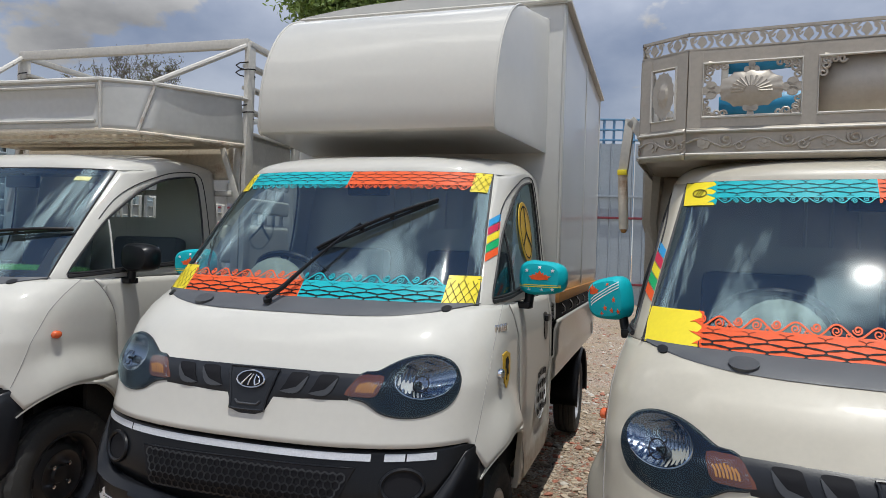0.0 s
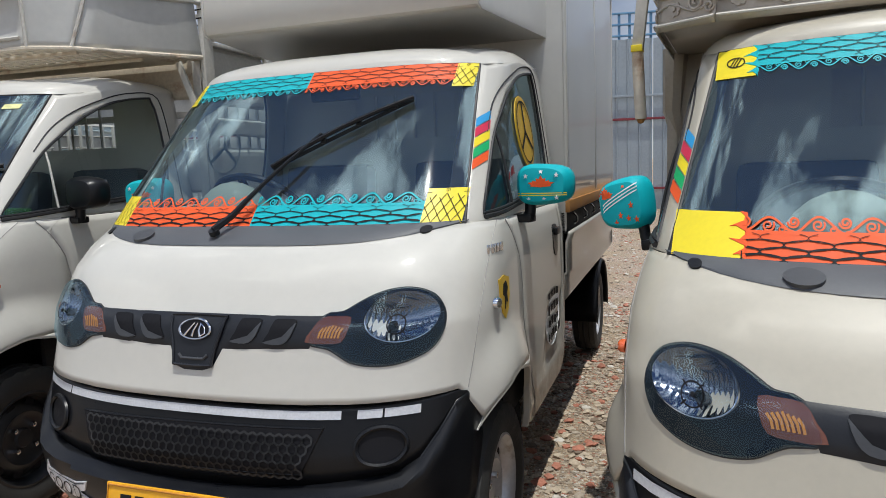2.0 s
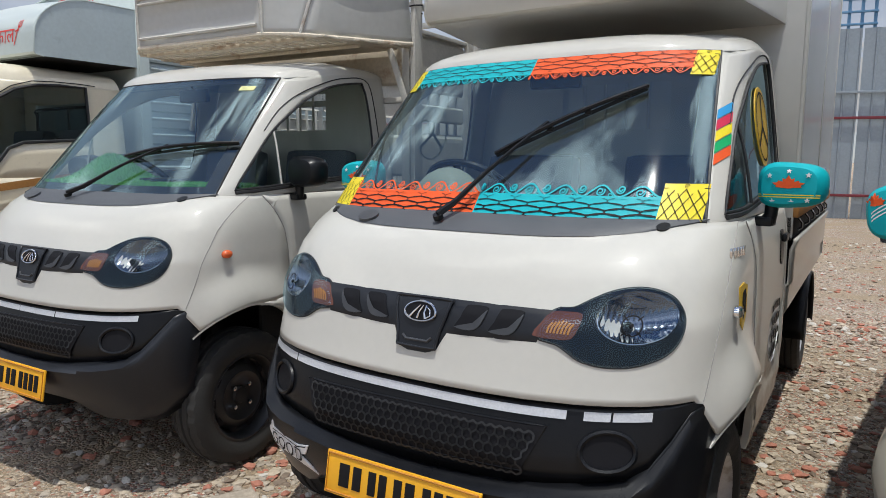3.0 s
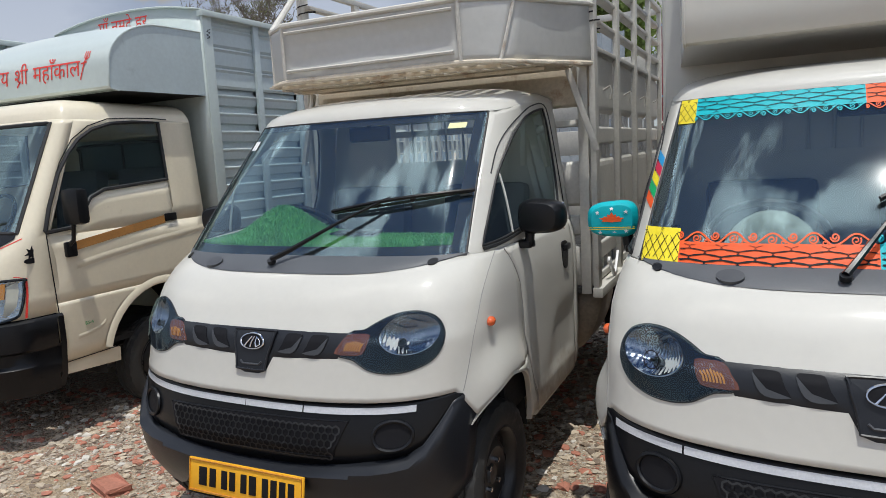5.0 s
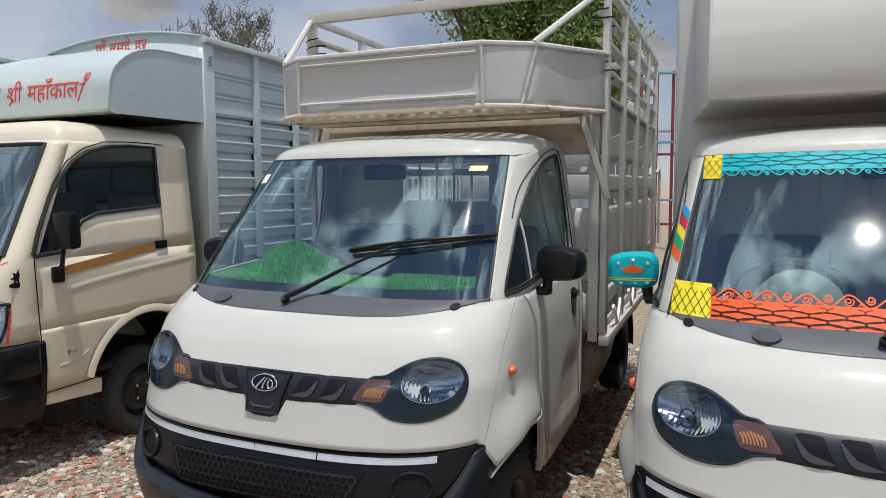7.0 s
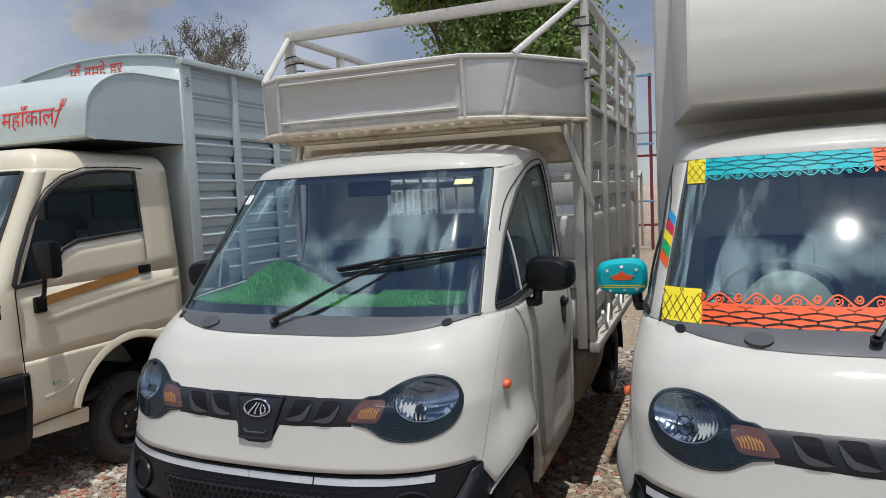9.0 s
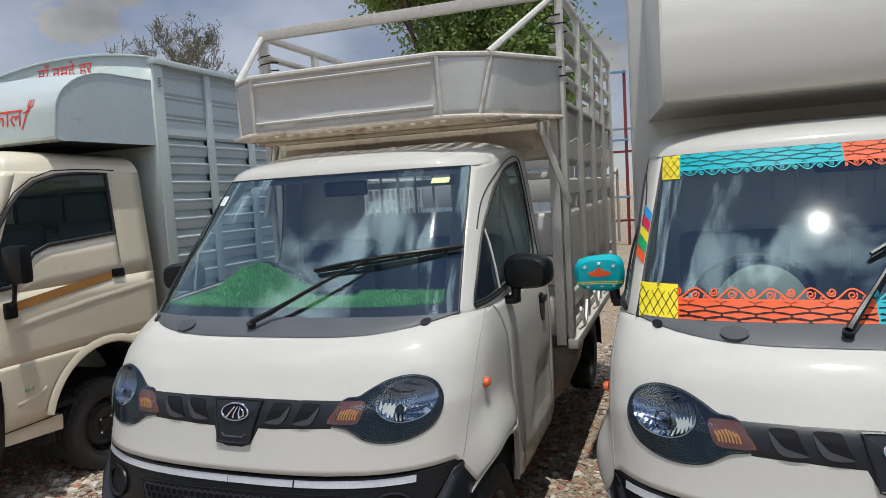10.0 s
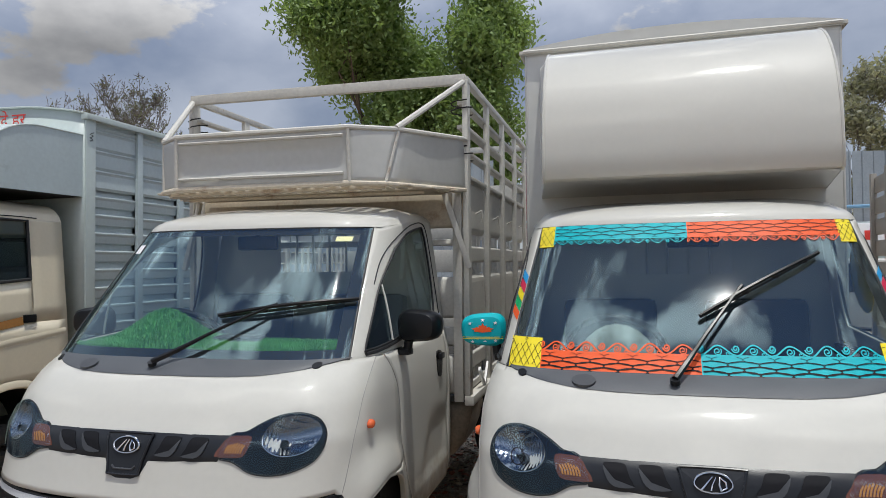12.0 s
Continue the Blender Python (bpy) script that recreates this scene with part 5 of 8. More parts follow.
    tube(bm, [(0, 0.9, 0.42), (0, 3.08, 0.30)], 0.035, 8)
    part("chassis", bm, UNDER, t)
    return t

# ---- the three snub-nosed trucks ----
M_BOX = pose(-0.738, 0.543, 0.020, -0.38, -0.18, -10.09)
M_CAGE = pose(-2.598, 0.802, 0.026, 0.25, 0.02, -8.44)
M_ORN = pose(0.982, -0.006, -0.049, 0.29, 0.29, -17.0)

box_truck = mini_truck("box_truck", M_BOX, "cream-white mini box truck with decorated windscreen and closed box body", PAINT_WHITE, {
    "deco": True, "plain_ends": False, "clean": False, "sight": True, "mirror": TEAL, "cover": {1: leaf_cover, -1: leaf_cover}, "rim": STEEL_SILVER, "lamp": CHROME, "turn": -8, "roll": 0, "size": (0.95, 0.95, 0.95), "stripes": 1.295,
    "wiper": ((-0.084, 1.118), (0.149, 1.407), (0.006, 1.313), (0.413, 1.522))})
cage_truck = mini_truck("cage_truck", M_CAGE, "white mini truck with a tall slatted cage and black bumper", PAINT_WHITE, {
    "deco": False, "plain_ends": False, "clean": True, "sight": False, "mirror": BLACK_PLASTIC, "cover": {}, "rim": STEEL_BLACK, "lamp": ORANGE_LAMP, "turn": -8, "roll": 0, "size": (0.95, 0.95, 0.95), "stripes": 1.295,
    "wiper": ((-0.067, 1.118), (0.340, 1.330), (0.105, 1.290), (0.614, 1.350))})
ornate_truck = mini_truck("ornate_truck", M_ORN, "champagne mini truck with a bronze ornamented body and teal mirror", PAINT_TAN, {
    "deco": True, "plain_ends": True, "clean": True, "sight": True, "mirror": TEAL, "cover": {-1: star_cover, 1: star_cover}, "rim": STEEL_SILVER, "lamp": ORANGE_LAMP, "turn": 14, "roll": 8, "size": (0.78, 0.95, 1.08), "stripes": 1.255,
    "wiper": ((-0.02, 1.118), (0.20, 1.380), (0.05, 1.290), (0.48, 1.480))})


# ---- closed box of the first truck ----
def box_body(t):
    b = new("box_body")
    b.parent = t
    b["label"] = "tall white sheet-metal box with rounded fairing over the cab"
    y0, y1, hw, z0, z1 = 1.68, 3.95, 0.755, 0.98, 2.655
    bm = bmesh.new()
    box(bm, (0, y0 + 0.012, (1.0 + z1) / 2), (2 * hw, 0.024, z1 - 1.0), None, 0.006)
    part("front_wall", bm, BOX_WHITE, b)
    for s in (-1, 1):
        bm = bmesh.new()
        ny, nz = 24, 14
        rows = []
        for j in range(nz + 1):
            z = 1.14 + (z1 - 1.14) * j / nz
            row = []
            for i in range(ny + 1):
                y = y0 + (y1 - y0) * i / ny
                dent = 0.006 * noise.noise(Vector((y * 1.6, z * 1.8, s * 3.0))) * (0 < i < ny and 0 < j < nz)
                row.append((s * (hw + dent), y, z))
            rows.append(row)
        grid(bm, rows)
        part("side_wall", bm, BOX_WHITE, b, thick=0.012)
        for y in (y0 + 0.05, y0 + 1.15, y1 - 0.05):
            bm = bmesh.new()
            box(bm, (s * (hw + 0.007), y, (1.14 + z1) / 2), (0.005, 0.045, z1 - 1.16), None, 0.002)
            part("sheet_joint", bm, BOX_WHITE, b)
        bm = bmesh.new()
        box(bm, (s * (hw + 0.008), (y0 + y1) / 2, 1.115), (0.022, y1 - y0, 0.055), None, 0.004)
        part("wood_strip", bm, BROWN_TRIM, b, "brown varnished strip")
        # near-black strip stands for the shaded gap above the drop side
        bm = bmesh.new()
        box(bm, (s * (hw - 0.014), (y0 + y1) / 2, 1.04), (0.02, y1 - y0, 0.10), None, 0.003)
        part("gap_shade_strip", bm, UNDER, b)
        for k in range(6):
            bm = bmesh.new()
            tube(bm, [(s * (hw + 0.0), y0 + 0.25 + k * 0.36, 1.07), (s * (hw + 0.015), y0 + 0.25 + k * 0.36, 1.05), (s * (hw + 0.015), y0 + 0.25 + k * 0.36, 1.03), (s * hw, y0 + 0.25 + k * 0.36, 1.02)], 0.006, 6)
            part("rope_hook", bm, CHROME, b)
        bm = bmesh.new()
        rows = [[(s * (0.725 + 0.016 * w), y, z) for y in np.linspace(1.69, 3.93, 16)] for z, w in ((0.675, -0.5), (0.69, 1), (0.80, 1), (0.81, 1.8), (0.95, 1.8), (0.985, 2.6), (1.0, 2.6))]
        grid(bm, rows)
        part("bed_side", bm, PAINT_WHITE, b, "dusty white drop side", thick=0.012)
    bm = bmesh.new()
    box(bm, (0, y1 - 0.012, (0.7 + z1) / 2), (2 * hw, 0.024, z1 - 0.7), None, 0.006)
    part("rear_wall", bm, BOX_WHITE, b)
    bm = bmesh.new()
    box(bm, (0, (y0 + y1) / 2, 0.69), (1.42, y1 - y0, 0.05))
    part("bed_floor", bm, UNDER, b)
    # bowed roof with its edging
    bm = bmesh.new()
    bow = lambda x: z1 + 0.012 + 0.055 * (1 - (x / hw) ** 2)  # noqa: E731
    xs = np.linspace(-hw - 0.012, hw + 0.012, 17)
    top = [[(x, y, bow(x)) for x in xs] for y in (y0 - 0.01, (y0 + y1) / 2, y1 + 0.01)]
    grid(bm, top)
    for y in (y0 - 0.01, y1 + 0.01):
        grid(bm, [[(x, y, z1 - 0.02) for x in xs], [(x, y, bow(x)) for x in xs]])
    part("roof_sheet", bm, BOX_WHITE, b)
    bm = bmesh.new()
    tube(bm, [(-hw - 0.01, y0 - 0.014, z1 - 0.005), (hw + 0.01, y0 - 0.014, z1 - 0.005)], 0.010, 6)
    for s in (-1, 1):
        bar(bm, (s * (hw + 0.012), y0 - 0.01, z1 - 0.005), (s * (hw + 0.012), y1, z1 - 0.005), 0.022, 0.045)
    part("roof_edging", bm, CAGE_GREY, b)
    # rounded fairing
    def prof():
        pts = [(0.995, 1.860), (0.970, 1.870), (0.958, 1.895), (0.962, 1.975)]
        for k in range(1, 13):
            a = radians(90 * k / 12)
            pts.append((1.56 - 0.598 * math.cos(a) ** 0.9, 1.975 + 0.58 * math.sin(a) ** 1.05))
        pts.append((y0, 2.563))
        return pts
    P = prof()
    spread = lambda y: 0.571 + 0.03 * min(1, max(0, (y - 0.96) / 0.62))  # noqa: E731
    bm = bmesh.new()
    grid(bm, [[(x * spread(y), y, z) for y, z in P] for x in np.linspace(-1, 1, 21)])
    part("fairing_hood", bm, PAINT_WHITE, b)
    for s in (-1, 1):
        bm = bmesh.new()
        vs = [bm.verts.new((s * spread(y), y, z)) for y, z in P]
        lo = [bm.verts.new((s * 0.68, y0, max(1.86, z))) for y, z in P]
        for k in range(len(P) - 1):
            bm.faces.new((vs[k], vs[k + 1], lo[k + 1], lo[k]))
        bmesh.ops.remove_doubles(bm, verts=bm.verts, dist=1e-4)
        part("fairing_cheek", bm, BOX_WHITE, b)
        bm = bmesh.new()
        tube(bm, [(s * spread(y), y, z) for y, z in P], 0.006, 6)
        part("fairing_bead", bm, PAINT_WHITE, b)
    bm = bmesh.new()
    grid(bm, [[(-0.57, 0.985, 1.861), (0.57, 0.985, 1.861)], [(-0.68, y0, 1.861), (0.68, y0, 1.861)]])
    part("fairing_floor", bm, BOX_WHITE, b)
    # marks on the flank of the cab
    side = on_side(1)
    corner = lambda u, v, off=0.0: side_at(1, u, v, off)  # noqa: E731
    bm = bmesh.new()
    plate_2d(bm, [(0.495, 0.974), (0.550, 0.980), (0.608, 0.966), (0.606, 0.912), (0.588, 0.872), (0.552, 0.848), (0.518, 0.874), (0.497, 0.918)], corner, 0.003)
    part("shield_sticker", bm, GOLD_V, t, "small yellow shield sticker")
    bm = bmesh.new()
    plate_2d(bm, [(0.535, 0.955), (0.562, 0.962), (0.578, 0.940), (0.566, 0.925), (0.574, 0.895), (0.556, 0.905), (0.540, 0.880), (0.546, 0.915), (0.526, 0.925)], corner, 0.005)
    line_2d(bm, [(0.515, 0.836), (0.592, 0.832)], 0.012, corner, 0.003)
    part("shield_mark", bm, INK_SHADE, t)
    bm = bmesh.new()
    for k in range(5):
        box(bm, corner(0.475 + k * 0.022, 1.066, 0.004), (0.006, 0.020, 0.026), None, 0.001)
    part("model_badge", bm, CHROME, t, "small chrome lettering as bars")
    bm = bmesh.new()
    plate_2d(bm, oval(1.36, 0.70, 0.16, 0.135, 28), side, -0.004, 3)
    part("door_sticker_ground", bm, WHITE_VINYL, t, "faded pale door sticker")
    bm = bmesh.new()
    rnd = random.Random(4)
    for r in range(4):
        u = 1.25
        while u < 1.46:
            w = rnd.uniform(0.02, 0.06)
            line_2d(bm, [(u, 0.615 + r * 0.055), (u + w, 0.615 + r * 0.055 + rnd.uniform(-0.012, 0.012))], rnd.uniform(0.022, 0.04), side, 0.002)
            u += w + 0.008
    part("door_sticker_bars", bm, INK_SHADE, t, "black lettering as bars")


box_body(box_truck)

# ---- tall cage and cab tray of the second truck ----
def cage_body(t):
    b = new("cage_body")
    b.parent = t
    b["label"] = "tall welded steel cage painted off-white, rust at the joints"
    hw, y0, y1, zb, zt = 0.845, 1.68, 4.02, 0.76, 2.490
    posts = [1.70, 2.28, 2.86, 3.44, 4.00]
    for s in (-1, 1):
        for i, y in enumerate(posts):
            bm = bmesh.new()
            box(bm, (s * (hw - 0.004), y, (zb + zt) / 2), (0.030, 0.062 if i else 0.075, zt - zb), None, 0.005)
            part("post", bm, CAGE_GREY, b)
        for z, h in ((2.37, 0.05), (2.24, 0.055), (2.105, 0.055), (1.97, 0.06)):
            bm = bmesh.new()
            bar(bm, (s * (hw - 0.03), y0 + 0.02, z), (s * (hw - 0.03), y1, z), 0.022, h, 0.004)
            part("rail", bm, CAGE_GREY, b)
        bm = bmesh.new()
        bar(bm, (s * (hw - 0.004), y0, zt), (s * (hw - 0.004), y1, zt), 0.035, 0.035)
        part("top_rail", bm, CAGE_GREY, b)
        # pressed sheets between the posts, with rows of slots left open
        for i in range(4):
            a, c = posts[i] + 0.034, posts[i + 1] - 0.034
            for z0, z1 in ((1.66, 1.955), (1.50, 1.59), (1.07, 1.43), (0.90, 0.99), (0.79, 0.83)):
                bm = bmesh.new()
                rows = []
                for k, w in ((0, 0.004), (0.06, 0.016), (0.12, 0.018), (0.88, 0.018), (0.94, 0.016), (1.0, 0.004)):
                    rows.append([(s * (hw - 0.040 + w), y, z0 + (z1 - z0) * k) for y in np.linspace(a, c, 5)])
                grid(bm, rows)
                part("sheet", bm, CAGE_GREY, b, smooth=False, thick=0.006)
            for k in range(5):
                bm = bmesh.new()
                y = a + (c - a) * (k + 0.5) / 5
                bar(bm, (s * (hw - 0.045), y, zb), (s * (hw - 0.045), y, 1.66), 0.02, 0.012, 0.002)
                part("inner_slat", bm, CAGE_GREY, b)
            bm = bmesh.new()
            yy = posts[i] + 0.30
            tube(bm, [(s * (hw - 0.02), yy, 1.78), (s * (hw + 0.015), yy, 1.80), (s * (hw + 0.02), yy, 1.77), (s * (hw + 0.012), yy, 1.73)], 0.006, 6)
            part("rope_hook", bm, CAGE_GREY, b)
        bm = bmesh.new()
        bar(bm, (s * (hw + 0.004), y0 - 0.02, zb), (s * (hw + 0.004), y1 + 0.02, zb), 0.05, 0.05)
        part("bottom_rail", bm, CAGE_GREY, b)
        for y in (2.00, 2.58, 3.16):
            bm = bmesh.new()
            bar(bm, (s * (hw + 0.016), y - 0.12, 0.90), (s * (hw + 0.020), y + 0.01, 0.785), 0.014, 0.026, 0.003)
            bar(bm, (s * (hw + 0.016), y + 0.13, 0.90), (s * (hw + 0.020), y + 0.01, 0.785), 0.014, 0.026, 0.003)
            part("hinge_brace", bm, WHITE_VINYL, b)
        for z in (2.30, 2.05):
            bm = bmesh.new()
            tube(bm, [(s * (hw - 0.03) + 0.06 * math.cos(k * 0.9), 1.70 + 0.05 * math.sin(k * 0.9), z + 0.006 * k) for k in range(14)], 0.004, 5)
            part("wire_tie", bm, UNDER, b)
        bm = bmesh.new()
        bar(bm, (s * 0.74, 1.60, 1.865), (s * 0.865, 1.63, 1.47), 0.022, 0.03)
        part("tray_strut", bm, CAGE_GREY, b)
    # headboard behind the cab
    for z0, z1 in ((1.69, 1.93), (1.595, 1.625), (1.20, 1.42), (1.05, 1.15), (0.79, 1.0)):
        bm = bmesh.new()
        rows = []
        for k, w in ((0, 0.0), (0.08, 0.012), (0.92, 0.012), (1.0, 0.0)):
            rows.append([(x, y0 + 0.02 - w, z0 + (z1 - z0) * k) for x in np.linspace(-hw + 0.01, hw - 0.01, 9)])
        grid(bm, rows)
        part("headboard_sheet", bm, TRAY_RUST if z0 > 1.6 else CAGE_GREY, b, thick=0.006)
    for x in (-0.79, 0.79):
        bm = bmesh.new()
        box(bm, (x, y0 + 0.005, 1.35), (0.05, 0.03, 1.2), None, 0.004)
        part("headboard_post", bm, CAGE_GREY, b)
    bm = bmesh.new()
    bar(bm, (-hw, y0, zt), (hw, y0, zt), 0.035, 0.055)
    part("front_top_rail", bm, CAGE_GREY, b)
    bm = bmesh.new()
    bar(bm, (-hw, y1, zt), (hw, y1, zt), 0.035, 0.05)
    part("rear_top_rail", bm, CAGE_GREY, b)
    for k in range(5):
        bm = bmesh.new()
        z = 0.95 + k * 0.28
        box(bm, (0, y1, z), (2 * hw - 0.05, 0.02, 0.20), None, 0.005)
        part("tailgate_board", bm, CAGE_GREY, b)
    bm = bmesh.new()
    box(bm, (0, (y0 + y1) / 2, 0.765), (2 * hw - 0.04, y1 - y0, 0.03))
    part("bed_floor", bm, UNDER, b)
    bm = bmesh.new()
    tube(bm, [(hw + 0.02, 3.98, 1.62), (hw + 0.03, 4.05, 1.66), (hw + 0.03, 4.10, 1.62), (hw + 0.03, 4.10, 1.05)], 0.012, 8)
    part("latch_rod", bm, CAGE_GREY, b)
    bm = bmesh.new()
    rows = []
    for z, y, x in ((0.752, 1.72, 0.845), (0.68, 1.72, 0.84), (0.58, 1.73, 0.815), (0.50, 1.75, 0.78), (0.44, 1.78, 0.73), (0.40, 1.83, 0.68)):
        rows.append([(0.50, y, z), (x - 0.10, y, z), (x - 0.03, y + 0.005, z), (x, y + 0.03, z), (x + 0.004, y + 0.16, z + 0.004), (x, y + 0.34, z + 0.008)])
    grid(bm, rows)
    part("under_box", bm, MUD_STEEL, b, "mud-stained brown guard under the bed", thick=0.008)
    # tray over the cab
    tr = new("cab_tray")
    tr.parent = t
    tr["label"] = "pale grey sheet-metal luggage tray over the cab"
    lowp = [(-0.84, 1.66), (-0.60, 1.09), (-0.44, 0.965), (0.46, 0.965), (0.595, 1.07), (0.84, 1.66)]
    topp = [(-0.84, 1.64), (-0.615, 1.11), (-0.435, 0.96), (0.455, 0.96), (0.64, 1.14), (0.84, 1.62)]
    zl, zh = 1.866, 2.120
    rise = lambda y, k: (0.022 + 0.018 * k) * (y - 0.96) / 0.70  # noqa: E731
    for i, nm in enumerate(("side_panel", "corner_panel", "front_panel", "corner_panel", "side_panel")):
        bm = bmesh.new()
        nu, nv = (16, 10) if nm == "front_panel" else (8, 8)
        rows = []
        for v in range(nv + 1):
            k = v / nv
            row = []
            for u in range(nu + 1):
                q = u / nu
                a = Vector((*lowp[i], zl + rise(lowp[i][1], 0))).lerp(Vector((*lowp[i + 1], zl + rise(lowp[i + 1][1], 0))), q)
                c = Vector((*topp[i], zh + rise(topp[i][1], 1))).lerp(Vector((*topp[i + 1], zh + rise(topp[i + 1][1], 1))), q)
                p = a.lerp(c, k)
                edge = min(1, min(q, 1 - q) * 12) * min(1, min(k, 1 - k) * 10)
                nrm = Vector((lowp[i + 1][1] - lowp[i][1], -(lowp[i + 1][0] - lowp[i][0]), 0)).normalized()
                d = 0.008 * noise.noise(Vector((p.x * 3, p.y * 3, p.z * 4))) * edge
                if nm == "front_panel":
                    d += 0.012 * edge * (1 if 0.2 < k < 0.8 else 0) * (-1)
                p = p + nrm * d
                row.append(p)
            rows.append(row)
        grid(bm, rows)
        part(nm, bm, TRAY_GREY, tr, thick=0.005)
    for pts, z, r, nm in ((topp, zh, 0.013, "top_rim"), (lowp, zl, 0.012, "bottom_rim")):
        bm = bmesh.new()
        tube(bm, [(x, y, z + rise(y, nm == "top_rim")) for x, y in pts], r, 8)
        part(nm, bm, CAGE_GREY if nm == "top_rim" else TRAY_RUST, tr)
    for i in (1, 2, 3, 4):
        bm = bmesh.new()
        tube(bm, [(*lowp[i], zl + rise(lowp[i][1], 0)), (*topp[i], zh + rise(topp[i][1], 1))], 0.009, 6)
        part("corner_bead", bm, CAGE_GREY, tr)
    for z in (1.912, 2.085):
        bm = bmesh.new()
        tube(bm, [(-0.42, 0.955, z), (0.435, 0.955, z)], 0.008, 6)
        part("pressed_rib", bm, CAGE_GREY, tr)
    n = 24
    for k in range(n):
        x = -0.80 + 1.60 * k / (n - 1)
        ax = abs(x)
        yf = 0.97 if ax < 0.47 else 0.97 + (ax - 0.47) / 0.18 * 0.11 if ax < 0.65 else 1.08 + (ax - 0.65) / 0.21 * 0.58
        if yf > 1.6:
            continue
        bm = bmesh.new()
        box(bm, (x, (yf + 1.70) / 2, zl + 0.012), (0.040, 1.64 - yf, 0.010), Matrix.Rotation(0.030, 3, "X"), 0.003)
        part("floor_slat", bm, TRAY_RUST, tr)
    # solid board added to keep striped sunlight off the headboard
    bm = bmesh.new()
    box(bm, (0, 1.525, zl + 0.010), (1.46, 0.31, 0.012), None, 0.003)
    part("shade_board", bm, TRAY_RUST, tr)
    for y in (1.12, 1.42):
        bm = bmesh.new()
        bar(bm, (-0.58 - (y > 1.3) * 0.1, y, zl - 0.006), (0.58 + (y > 1.3) * 0.1, y, zl - 0.006), 0.018, 0.018)
        part("floor_bearer", bm, TRAY_RUST, tr)
    for s in (-1, 1):
        bm = bmesh.new()
        tube(bm, [(s * 0.835, 1.68, 2.48), (s * 0.63, 1.13, 2.135)], 0.016, 8)
        part("stay", bm, CAGE_GREY, tr)
        bm = bmesh.new()
        tube(bm, [(s * 0.845, 1.68, 2.160), (s * 0.838, 1.62, 2.158)], 0.014, 8)
        part("rim_tie", bm, CAGE_GREY, tr)
    # cut turf lying on the dashboard
    tf = bpy.data.meshes.new("grass_mat")
    rnd = random.Random(11)
    vs, fs = [], []
    def turf_z(x, y):
        return 1.172 + 0.135 * math.exp(-((x + 0.27) / 0.17) ** 2 - ((y - 0.655) / 0.125) ** 2)
    for k in range(42000):
        x, y = rnd.uniform(-0.60, 0.60), rnd.uniform(0.435, 0.78)
        z = turf_z(x, y)
        y = max(y, front_y(x, z + 0.02) + 0.025)
        a, ln, tl = rnd.uniform(0, 6.28), rnd.uniform(0.006, 0.018), rnd.uniform(0, 0.016)
        i = len(vs)
        dx, dy = 0.0016 * math.cos(a), 0.0016 * math.sin(a)
        vs += [(x - dx, y - dy, z - 0.006), (x + dx, y + dy, z - 0.006), (x + tl * math.sin(a), y - tl * math.cos(a), z + ln)]
        fs.append((i, i + 1, i + 2))
    tf.from_pydata(vs, [], fs)
    tf.materials.append(material("artificial_grass", (0.15, 0.44, 0.13), 0.7, vary=0.45, bump=0.0, fine=120))
    g = new("grass_mat", tf)
    g.parent = t
    g["label"], g["kind"] = "green artificial grass on the dashboard", "stuff"
    bm = bmesh.new()
    grid(bm, [[(x, y, turf_z(x, y) - 0.007) for x in np.linspace(-0.60, 0.60, 31) for y in [max(y0, front_y(x, turf_z(x, y0) + 0.02) + 0.022)]] for y0 in np.linspace(0.435, 0.78, 14)])
    part("grass_backing", bm, material("grass_backing", (0.012, 0.05, 0.014), 0.95, bump=0.3, fine=200), t)
    bm = bmesh.new()
    box(bm, (0.06, 0.70, 1.165), (0.20, 0.12, 0.07), Matrix.Rotation(0.2, 3, "Z"), 0.01)
    part("dash_tray", bm, BLACK_PLASTIC, t)
    bm = bmesh.new()
    patch(bm, 0.455, 0.520, 1.597, 1.618, on_front, 0.002, 3)
    part("windscreen_sticker", bm, PALE_STICKER, t, "small yellow windscreen sticker")
    bm = bmesh.new()
    patch(bm, -0.556, -0.506, 1.556, 1.596, on_front, 0.002, 3)
    part("windscreen_sticker", bm, WHITE_VINYL, t, "small white windscreen sticker")


cage_body(cage_truck)

# ---- ornamented body of the third truck ----
TARP_BLUE = material("blue_tarpaulin", (0.02, 0.22, 0.38), 0.45, vary=0.15, bump=0.05, scale=3, fine=30)


